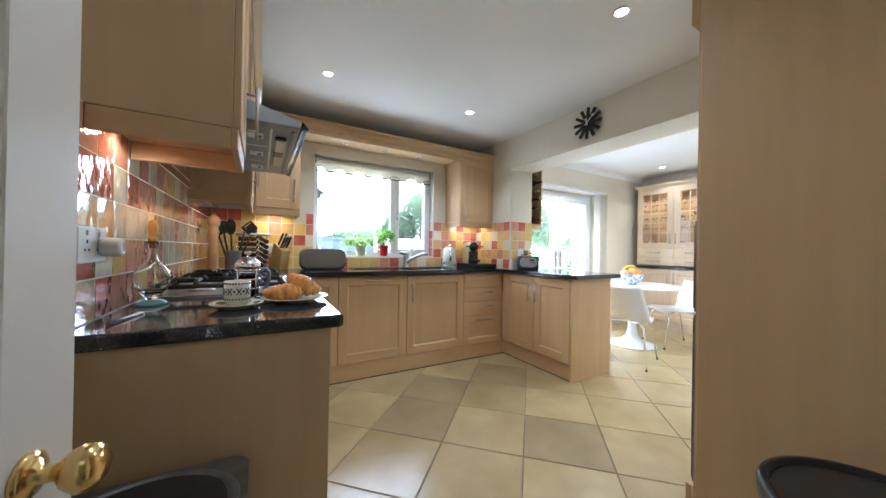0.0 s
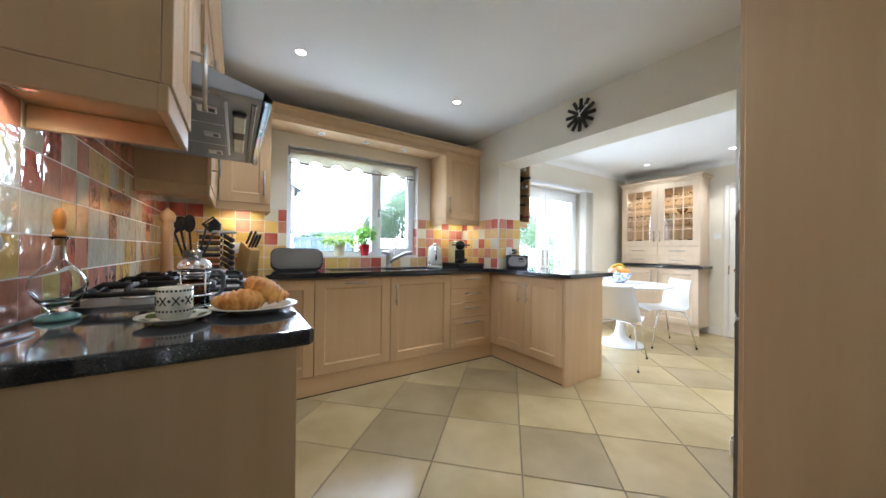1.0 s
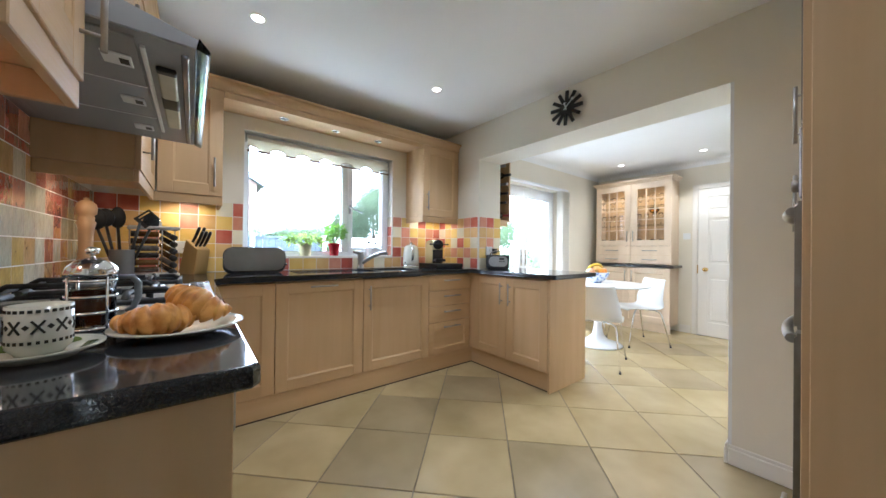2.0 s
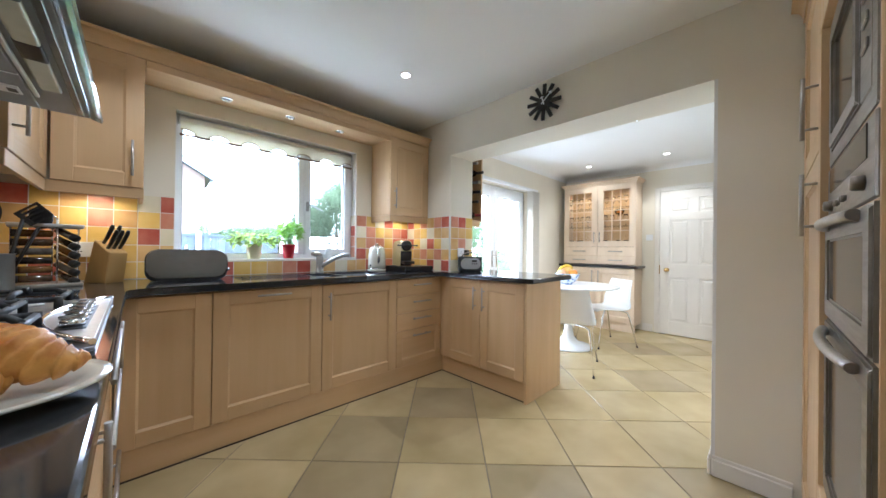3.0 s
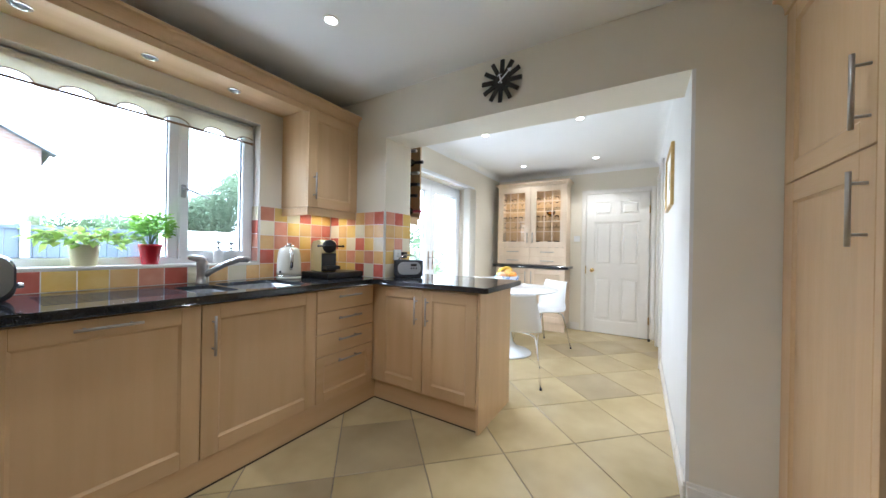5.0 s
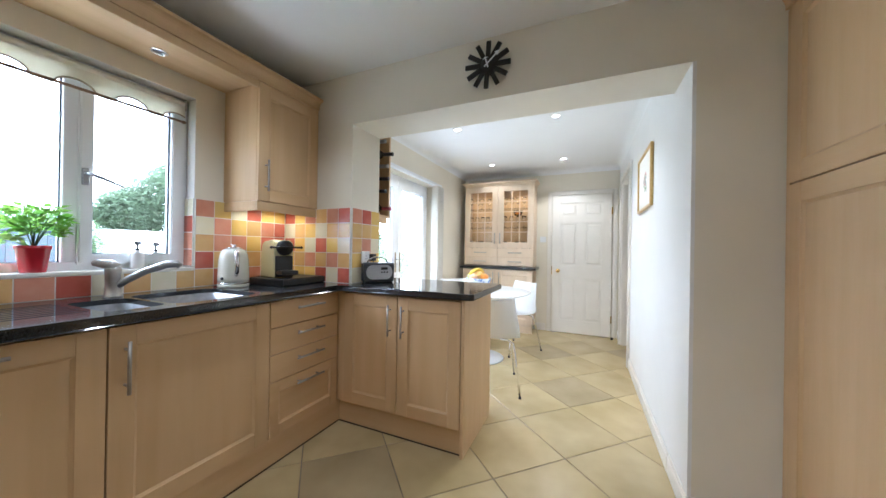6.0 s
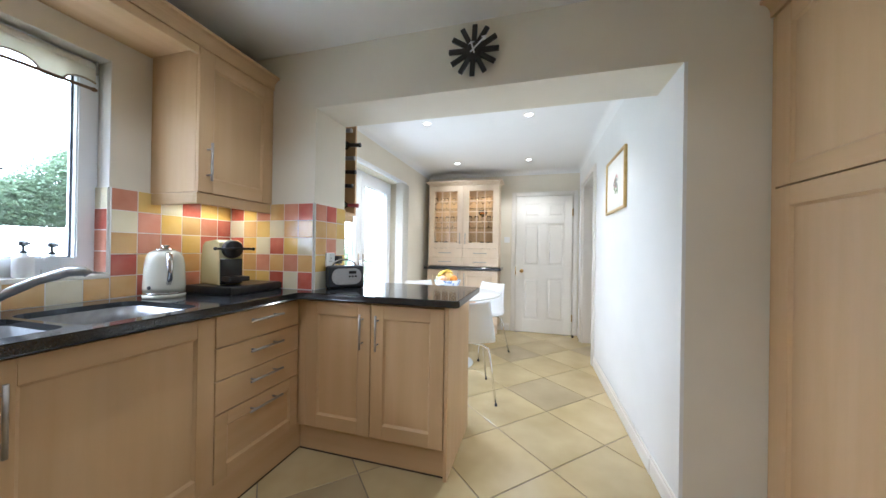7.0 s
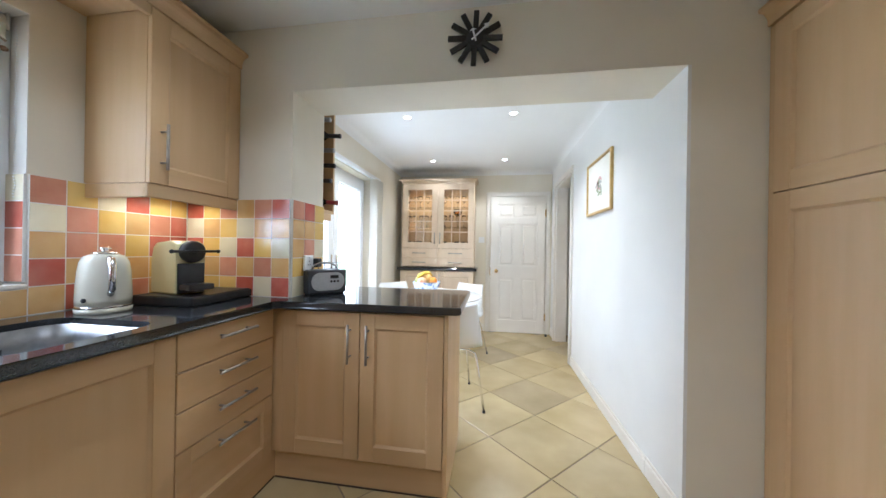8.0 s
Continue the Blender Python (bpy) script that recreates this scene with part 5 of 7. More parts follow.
mw = thing("microwave", "built-in stainless steel microwave with dark glass", "microwave")
part("frame", ring(OX0, OX1, 1.39, 1.818, 0.045, OY, OY + 0.022, bevel=0.004, seg=2), oven_steel, mw)
d = part("door", ring(OX0 + 0.15, OX1 - 0.047, 1.437, 1.771, 0.04, OY, OY + 0.028, bevel=0.005, seg=2), oven_steel, mw)
part("door_glass", boxes((OX0 + 0.19, OX1 - 0.087, OY, OY + 0.020, 1.477, 1.731)), tint_glass, d, "dark glass")
part("control_strip", boxes((OX0 + 0.047, OX0 + 0.148, OY, OY + 0.022, 1.437, 1.771), bevel=0.002), oven_steel, mw)
for k in range(3):
    part("button", boxes((OX0 + 0.07, OX0 + 0.12, OY + 0.022, OY + 0.026, 1.52 + k * 0.05, 1.54 + k * 0.05), bevel=0.002), oven_steel, mw)

oven = thing("double_oven", "built-in stainless steel double oven with dark glass doors", "oven")
part("control_panel", boxes((OX0, OX1, OY, OY + 0.024, 1.234, 1.385), bevel=0.003), oven_steel, oven)
part("display", boxes((OX0 + 0.06, OX1 - 0.06, OY + 0.024, OY + 0.026, 1.312, 1.376)), tint_glass, oven, "smoked display strip")
for x in (OX0 + 0.09, OX1 - 0.09):
    bm = bmesh.new()
    lathe(bm, [(0, 0), (0.015, 0), (0.014, 0.014), (0.012, 0.017), (0, 0.017)], (x, OY + 0.024, 1.272), Euler((radians(-90), 0, 0)).to_matrix().to_4x4(), 20)
    part("knob", bm, oven_steel, oven)
for x in (OX1 - 0.19, OX1 - 0.215, OX1 - 0.29, OX1 - 0.315):
    bm = bmesh.new()
    lathe(bm, [(0, 0), (0.007, 0), (0.007, 0.008), (0, 0.009)], (x, OY + 0.024, 1.268), Euler((radians(-90), 0, 0)).to_matrix().to_4x4(), 12)
    part("button", bm, oven_steel, oven)


def oven_door(z0, z1, hz):
    d = part("oven_door", ring(OX0, OX1, z0, z1, 0.055, OY, OY + 0.030, bevel=0.005, seg=2), oven_steel, oven)
    part("door_glass", boxes((OX0 + 0.05, OX1 - 0.05, OY, OY + 0.024, z0 + 0.05, z1 - 0.05)), tint_glass, d, "dark oven glass")
    bm = bmesh.new()
    pts = []
    for i in range(13):
        s = i / 12 * 2 - 1
        pts.append((1.443 + s * 0.225, OY + 0.058 - 0.020 * s * s, hz))
    tube(bm, pts, 0.011, steps=14)
    for s in (-1, 1):
        tube(bm, [(1.443 + s * 0.205, OY + 0.026, hz - 0.004), (1.443 + s * 0.205, OY + 0.042, hz)], 0.010, steps=10)
    part("handle", bm, satin_steel, d, "curved steel handle")


oven_door(0.956, 1.228, 1.212)
oven_door(0.45, 0.948, 0.924)

# ---- entrance door standing open, bins ----
HX, HY = -0.335, -0.06
EX, EY = -0.222, 0.695
ang = math.degrees(math.atan2(EY - HY, EX - HX))
edoor = thing("door_1", "white gloss panelled door with a brass knob, standing open", "door", pose(HX, HY, 0, 0, 0, ang), kind="structure")
LW = math.hypot(EX - HX, EY - HY)


def panel_door(parent, w, h, t=0.036, z0=0.008, rows_of=None):
    """A panelled leaf from x = 0 to w, its faces at y = -t/2 and t/2."""
    s, rails = 0.11, rows_of or ((z0, z0 + 0.20), (0.86, 1.02), (h - 0.11, h))
    mid = w / 2
    rows = [(0, s, -t / 2, t / 2, z0, h), (w - s, w, -t / 2, t / 2, z0, h)]
    rows += [(s, w - s, -t / 2, t / 2, a, b) for a, b in rails]
    gaps = [(a[1], b[0]) for a, b in zip(rails, rails[1:])]
    rows += [(mid - 0.05, mid + 0.05, -t / 2, t / 2, a, b) for a, b in gaps]
    leaf = part("door_leaf", boxes(*rows, bevel=0.002), gloss_white, parent)
    for x0, x1 in ((s, mid - 0.05), (mid + 0.05, w - s)):
        for a, b in gaps:
            bm = boxes((x0, x1, -t / 2 + 0.010, t / 2 - 0.010, a, b))
            box(bm, x0 + 0.03, x1 - 0.03, -t / 2 + 0.003, t / 2 - 0.003, a + 0.03, b - 0.03, bevel=0.007)
            part("panel", bm, gloss_white, leaf)
    return leaf


def knob(parent, x, y, z, side, r=0.027):
    bm = bmesh.new()
    turn = Euler((radians(90 if side < 0 else -90), 0, 0)).to_matrix().to_4x4()
    lathe(bm, [(0, 0), (r, 0), (r, 0.004), (r * 0.8, 0.008), (0.010, 0.012), (0.010, 0.028), (r * 0.75, 0.036), (r, 0.048), (r * 0.95, 0.060), (r * 0.6, 0.068), (0, 0.070)], (x, y, z), turn, 24)
    return part("door_knob", bm, brass, parent, "polished brass knob")


leaf = panel_door(edoor, LW, 1.98)
knob(leaf, LW - 0.075, -0.018, 0.86, -1)
knob(leaf, LW - 0.075, 0.018, 0.86, 1)

black_lid = surface("black_bin_lid", (0.015, 0.015, 0.016), (0.03, 0.03, 0.032), scale=10, rough=0.3)
dark_steel = surface("dark_bin_steel", (0.20, 0.20, 0.20), (0.28, 0.28, 0.28), scale=20, rough=0.38, metal=0.9)


def bin_of(name, label, x, y, rx, ry, h, square=False):
    t = thing(name, label, "bin", pose(x, y, 0))
    bm = bmesh.new()
    slab(bm, rounded(-rx, rx, -ry, ry, 0.035, 6) if square else oval(0, 0, rx * 0.97, ry * 0.97, 40), 0.0, h - 0.045, bevel=0.006)
    part("body", bm, dark_steel, t)
    bm = bmesh.new()
    n = 44
    rings = []
    for s, z in ((1.0, h - 0.0445), (1.02, h - 0.03), (1.02, h - 0.006), (1.0, h), (0.93, h), (0.90, h - 0.010)):
        rings.append([bm.verts.new((px, py, z)) for px, py in oval(0, 0, rx * s, ry * s, n)])
    for a, b in zip(rings, rings[1:]):
        for i in range(n):
            f = bm.faces.new((a[i], a[(i + 1) % n], b[(i + 1) % n], b[i]))
            f.smooth = True
    if square:
        slab(bm, rounded(-rx * 1.1, rx * 1.1, -ry * 1.1, ry * 1.1, 0.035, 6), h - 0.044, h - 0.007, bevel=0.006, seg=3)
        part("rim", bm, dark_steel, t, "dull steel rim")
    else:
        part("rim", bm, black_plastic, t, "glossy black rim")
    bm = bmesh.new()
    slab(bm, oval(0, 0, rx * 0.895, ry * 0.895, 40), h - 0.03, h - (0.003 if square else 0.008), bevel=0.006)
    part("lid", bm, black_lid, t, "matt black lid")
    return t


bin_of("kitchen_bin", "dull steel waste bin with an oval black lid", -0.185, 0.862, 0.165, 0.135, 0.615, True)
b2 = bin_of("touch_bin", "dark waste bin with a glossy black rim by the tall unit", 0.925, 0.145, 0.165, 0.165, 0.70)
part("catch", boxes((-0.165, -0.140, -0.02, 0.03, 0.690, 0.7035), bevel=0.002), chrome, b2, "small release catch")

# ---- clock ----
clock = thing("wall_clock_asterisk", "black wall clock with twelve radiating slats", "clock", pose(X_CLOCK, 1.784, 2.212, 0, 0, -90))
bm = bmesh.new()
lathe(bm, [(0, 0), (0.045, 0), (0.045, 0.035), (0.040, 0.040), (0, 0.040)], (0, 0, 0), Euler((radians(90), 0, 0)).to_matrix().to_4x4(), 32)
part("hub", bm, black_plastic, clock)
for k in range(12):
    bm = boxes((0.036, 0.130, -0.040, -0.026, -0.0125, 0.0125), bevel=0.0015)
    bmesh.ops.transform(bm, matrix=Euler((0, radians(30 * k + 3), 0)).to_matrix().to_4x4(), verts=bm.verts[:])
    part("slat", bm, black_plastic, clock)
for name, a, L, w in (("hour_hand", -16, 0.045, 0.009), ("minute_hand", 48, 0.092, 0.008)):
    bm = bmesh.new()
    slab(bm, [(-w / 2, -0.02), (w / 2, -0.02), (w / 2, L * 0.75), (w * 1.9, L * 0.75), (0, L), (-w * 1.9, L * 0.75), (-w / 2, L * 0.75)], 0, 0.0015)
    bmesh.ops.transform(bm, matrix=Matrix.Translation((0, -0.045 if name[0] == "m" else -0.043, 0)) @ Euler((0, radians(a), 0)).to_matrix().to_4x4() @ Euler((radians(90), 0, 0)).to_matrix().to_4x4(), verts=bm.verts[:])
    part(name, bm, white_plastic, clock, "white hand")


# ---- lamps in ceiling, pelmet and under the wall cabinets ----
def downlight(x, y, z, lit, r=0.042, name="downlight", label="round white recessed ceiling spotlight, lit"):
    t = thing(name, label, "spotlight", pose(x, y, z), group=name + "s")
    bm = bmesh.new()
    lathe(bm, [(r * 0.72, 0.0), (r, 0.0), (r, -0.004), (r * 0.9, -0.007), (r * 0.74, -0.004), (r * 0.72, 0.0)], steps=28)
    part("bezel", bm, gloss_white if lit is lamp_on else chrome, t)
    bm = bmesh.new()
    lathe(bm, [(0, -0.0022), (r * 0.71, -0.0022), (r * 0.71, -0.0005), (0, -0.0005)], steps=24)
    part("lens", bm, lit, t)
    return t


for x, y, w in LIGHTS:
    downlight(x, y, CEIL, lamp_on)
off_lens = surface("unlit_lens", (0.20, 0.21, 0.20), (0.28, 0.29, 0.28), scale=60, rough=0.35)
for x in (0.706, 1.118, 1.527):
    downlight(x, 3.245, 2.1538, off_lens, 0.036, "pelmet_spotlight", "small unlit chrome spotlight in the pelmet")
for x, y in ((-0.312, 1.29), (-0.22, 2.62), (0.10, 3.25), (2.09, 3.25), (2.27, 3.25)):
    downlight(x, y, WZ + 0.0015, lamp_warm, 0.036, "cabinet_light", "warm round light under a wall cabinet")
# ---- dining room ----
# wine rack on the far side of the stub wall
wr = thing("wine_rack", "narrow maple wine rack holding dark bottles", "wine rack", pose(X_CLOCK2 + 0.002, 2.78, 0))
RW, RZ0, RZ1 = 0.20, 1.435, 2.17
part("side", boxes((RW - 0.018, RW, 0, 0.28, RZ0, RZ1), bevel=0.001), wood, wr)
part("side", boxes((0.0, 0.016, 0, 0.28, RZ0, RZ1), bevel=0.001), wood, wr)
part("back", boxes((0.017, RW - 0.019, 0.262, 0.28, RZ0, RZ1)), wood, wr)
for z in (RZ0, RZ1 - 0.018):
    part("shelf", boxes((0.017, RW - 0.019, 0.001, 0.261, z, z + 0.018)), wood_x, wr)
part("rail", boxes((0.0, RW - 0.04, 0.0, 0.02, RZ0 - 0.05, RZ0 - 0.002), bevel=0.001), wood_x, wr)
bottle_glass = surface("dark_bottle_glass", (0.008, 0.010, 0.006), (0.014, 0.016, 0.010), rough=0.08)
FOILS = [surface("foil_" + n, a, b, scale=20, rough=0.3) for n, a, b in (("black", (0.012, 0.012, 0.012), (0.02, 0.02, 0.02)), ("silver", (0.35, 0.34, 0.33), (0.42, 0.41, 0.4)), ("wine", (0.20, 0.02, 0.03), (0.26, 0.03, 0.04)))]
for k, (z, foil, out) in enumerate(((1.52, 2, 0.10), (1.66, 0, 0.02), (1.76, 0, 0.06), (1.80 + 0.06, 1, 0.05), (1.955, 0, 0.12), (2.06, 1, 0.0))):
    b = thing("wine_bottle", "dark wine bottle lying in the rack", "bottle", pose(X_CLOCK2 + 0.075, 2.78 + 0.258, z, 94, 0, 0), group="bottles in the wine rack")
    bm = bmesh.new()
    dz = out * 0.6 - 0.005
    lathe(bm, [(0, 0.01), (0.034, 0.01), (0.036, 0.016), (0.036, 0.16 + dz), (0.030, 0.185 + dz), (0.016, 0.205 + dz), (0.0135, 0.22 + dz)], steps=18)
    part("body", bm, bottle_glass, b)
    bm = bmesh.new()
    lathe(bm, [(0.0137, 0.2205 + dz), (0.0142, 0.222 + dz), (0.0142, 0.285 + dz), (0.0155, 0.287 + dz), (0.0155, 0.297 + dz), (0, 0.298 + dz)], steps=16)
    part("foil", bm, FOILS[foil], b, "bottle neck foil")

# french doors
fd = thing("window_2", "white plastic french doors to the garden", "french doors", kind="structure")
DY0, DY1 = Y_DIN + 0.10, Y_DIN + 0.17
part("door_frame", ring(FX0, FX1, 0.0, FZ1, 0.06, DY0, DY1, 0.006, 2), upvc, fd)
fmid = (FX0 + FX1) / 2
for x0, x1, hx in ((FX0 + 0.05, fmid - 0.001, fmid - 0.045), (fmid + 0.001, FX1 - 0.05, fmid + 0.045)):
    y0, y1 = DY0 - 0.02, DY1 - 0.012
    leaf = part("door_leaf", ring(x0, x1, 0.04, FZ1 - 0.05, 0.095, y0, y1, 0.006, 2), upvc, fd, "white glazed leaf")
    pane(leaf, x0 + 0.095, x1 - 0.095, (y0 + y1) / 2, 0.135, FZ1 - 0.145)
    bm = boxes((hx - 0.013, hx + 0.013, y0 - 0.010, y0, 0.92, 1.14), bevel=0.003)
    tube(bm, [(hx, y0 - 0.008, 1.06), (hx, y0 - 0.045, 1.06), (hx + (0.11 if hx > fmid else -0.02), y0 - 0.048, 1.06)], 0.008, steps=8)
    part("door_handle", bm, chrome, leaf, "lever handle on a long plate")
part("threshold", boxes((FX0, FX1, Y_DIN + 0.002, DY0 - 0.022, 0.0, 0.012), bevel=0.002), upvc, fd)
vb = thing("vertical_blind", "white vertical blind drawn to the side", "blind")
part("head_rail", boxes((FX0 + 0.02, FX1 + 0.16, Y_DIN - 0.05, Y_DIN - 0.012, FZ1 + 0.005, FZ1 + 0.045), bevel=0.003), white_plastic, vb)
vcloth = translucent("white_blind_cloth", (0.80, 0.78, 0.72), (0.86, 0.84, 0.78), 0.55)
for i in range(9):
    bm = boxes((-0.0012, 0.0012, -0.044, 0.044, 0.06, FZ1 + 0.003))
    bmesh.ops.transform(bm, matrix=Matrix.Translation((FX1 - 0.06 + i * 0.022, Y_DIN - 0.046, 0)) @ Euler((0, 0, radians(10 + 4 * (i % 3)))).to_matrix().to_4x4(), verts=bm.verts[:])
    part("vane", bm, vcloth, vb)

# dresser with glazed doors
HXF, HXL, HY0, HY1 = 5.315, 5.262, 1.945, 2.985
PALE = pale_wood
hutch = thing("dresser", "pale maple dresser with lit glazed doors above a cupboard", "dresser", pose(HXF, HY1, 0, 0, 0, -90))
W = HY1 - HY0
D = X_BACK - HXF - 0.004
for nm, row in (("side_panel", (0, 0.02, 0.021, D, 0.945, 2.14)), ("side_panel", (W - 0.02, W, 0.021, D, 0.945, 2.14)), ("back_panel", (0.021, W - 0.021, D - 0.015, D, 0.945, 2.14)),
                ("top_board", (0.021, W - 0.021, 0.021, D - 0.016, 2.12, 2.14)), ("shelf", (0.021, W - 0.021, 0.021, D - 0.016, 1.195, 1.215)), ("shelf", (0.021, W - 0.021, 0.10, D - 0.016, 0.945, 0.965))):
    part(nm, boxes(row, bevel=0.001), wood if nm == "back_panel" else PALE, hutch)
for z in (1.52, 1.80):
    ob = part("glass_shelf", boxes((0.022, W - 0.022, 0.05, D - 0.017, z, z + 0.006)), pane_glass, hutch, "clear glass shelf")
    ob.visible_shadow = False
for x0, x1, hx in ((0, W / 2, W / 2 - 0.04), (W / 2, W, W / 2 + 0.04)):
    x0, x1 = x0 + 0.0015, x1 - 0.0015
    s = 0.085
    d = part("glazed_door", ring(x0, x1, 1.217, 2.14, s, 0, 0.02, 0.002), PALE, hutch)
    gx0, gx1, gz0, gz1 = x0 + s, x1 - s, 1.217 + s, 2.14 - s
    for k in (1, 2):
        x = gx0 + (gx1 - gx0) * k / 3
        part("glazing_bar", boxes((x - 0.007, x + 0.007, 0.002, 0.014, gz0, gz1), bevel=0.002), PALE, d)
    for k in range(1, 5):
        z = gz0 + (gz1 - gz0) * k / 5
        part("glazing_bar", boxes((gx0, gx1, 0.003, 0.013, z - 0.007, z + 0.007), bevel=0.002), PALE, d)
    g = part("pane", boxes((gx0, gx1, 0.015, 0.0175, gz0, gz1)), pane_glass, d, "clear glass pane")
    g.visible_shadow = False
    bar_handle(d, hx, 1.36, 0.16)
for x0, x1 in ((0, W / 2), (W / 2, W)):
    for z0, z1 in ((0.955, 1.08), (1.083, 1.213)):
        d = part("drawer_front", boxes((x0 + 0.0015, x1 - 0.0015, 0, 0.02, z0, z1), bevel=0.002), PALE, hutch)
        bar_handle(d, (x0 + x1) / 2, (z0 + z1) / 2, 0.19, False)
bm = bmesh.new()
for d_, za, zb in ((0.005, 0.0, 0.02), (0.02, 0.02, 0.04), (0.04, 0.04, 0.062)):
    box(bm, -d_, W + d_, -d_, D, 2.142 + za, 2.142 + zb, bevel=0.003, seg=2)
part("cornice", bm, PALE, hutch)
LO = HXF - HXL
part("granite_top", boxes((-0.05, W + 0.045, -LO - 0.022, D, 0.905, 0.943), bevel=0.006, seg=2), granite, hutch, "polished black granite top")
part("base_body", boxes((0.0, W, -LO + 0.021, D, 0.10, 0.904), bevel=0.001), PALE, hutch)
for x0, x1, hx in ((0, W / 2, W / 2 - 0.045), (W / 2, W, W / 2 + 0.045)):
    d = shaker("cupboard_door", x0 + 0.0015, x1 - 0.0015, 0.13, 0.895, PALE, hutch, y0=-LO)
    bm = bmesh.new()
    tube(bm, [(hx, -LO - 0.034, 0.68), (hx, -LO - 0.034, 0.86)], 0.006)
    for z in (0.71, 0.83):
        tube(bm, [(hx, -LO + 0.001, z), (hx, -LO - 0.034, z)], 0.0045, steps=8)
    part("handle", bm, satin_steel, d, "satin nickel bar handle")
part("plinth", boxes((0.0, W, -LO + 0.03, -LO + 0.048, 0.0, 0.125)), PALE, hutch)
# glassware on the shelves
glass_clear = clear_glass("drinking_glass")
amber = clear_glass("amber_glass", (0.95, 0.62, 0.12))
rng = random.Random(11)


def wine_glass(m):
    bm = bmesh.new()
    lathe(bm, [(0, 0), (0.030, 0), (0.030, 0.002), (0.004, 0.006), (0.003, 0.07), (0.012, 0.078), (0.030, 0.105), (0.032, 0.13), (0.027, 0.165), (0.0255, 0.165), (0.030, 0.13), (0.028, 0.106), (0.010, 0.082), (0, 0.080)], steps=14)
    return mesh_of("wine_glass", bm, glass_clear)


def tumbler():
    bm = bmesh.new()
    lathe(bm, [(0, 0), (0.028, 0), (0.033, 0.10), (0.031, 0.10), (0.0265, 0.006), (0, 0.006)], steps=14)
    return mesh_of("tumbler", bm, glass_clear)


wg, tm = wine_glass(None), tumbler()
for z, data, name in ((1.2155, tm, "tumbler"), (1.5265, wg, "wine_glass"), (1.8065, wg, "wine_glass")):
    for i in range(11):
        y = HY0 + 0.075 + i * 0.089
        if name == "tumbler" and i in (3, 7):
            continue
        ob = new(name, data)
        ob.matrix_basis = pose(5.40 + rng.uniform(-0.02, 0.06), y + rng.uniform(-0.012, 0.012), z)
        tagged(ob, "clear wine glass on a lit dresser shelf" if data is wg else "clear tumbler in the dresser", "glass", "glassware in the dresser")
bm = bmesh.new()
lathe(bm, [(0, 0), (0.04, 0), (0.06, 0.03), (0.07, 0.08), (0.066, 0.08), (0.055, 0.032), (0, 0.01)], steps=20)
single("glass_bowl", bm, amber, "amber glass bowl on the dresser shelf", "bowl", pose(5.42, 2.19, 1.5265 + 0.17))
bm = bmesh.new()
lathe(bm, [(0, 0), (0.035, 0), (0.04, 0.05), (0.03, 0.09), (0, 0.10)], steps=18)
single("dark_jug", bm, surface("dark_pottery", (0.05, 0.07, 0.10), (0.09, 0.11, 0.14), rough=0.3), "dark glazed pottery jug inside the dresser", "jug", pose(5.38, 2.74, 1.2155))

# tulip table
gloss_shell = surface("white_shell", (0.80, 0.81, 0.81), (0.83, 0.84, 0.84), scale=3, rough=0.22)
TXC, TYC = 4.04, 2.33
table = thing("round_table", "round white pedestal table on a flared foot", "table", pose(TXC, TYC, 0))
bm = bmesh.new()
lathe(bm, [(0, 0.715), (0.46, 0.715), (0.53, 0.724), (0.545, 0.734), (0.545, 0.738), (0.535, 0.742), (0, 0.742)], steps=64)
part("tabletop", bm, gloss_shell, table)
bm = bmesh.new()
lathe(bm, [(0, 0), (0.265, 0), (0.270, 0.006), (0.262, 0.014), (0.20, 0.03), (0.12, 0.06), (0.065, 0.12), (0.045, 0.22), (0.042, 0.36), (0.05, 0.52), (0.075, 0.62), (0.13, 0.69), (0.22, 0.7145), (0, 0.7145)], steps=48)
part("pedestal", bm, gloss_shell, table)


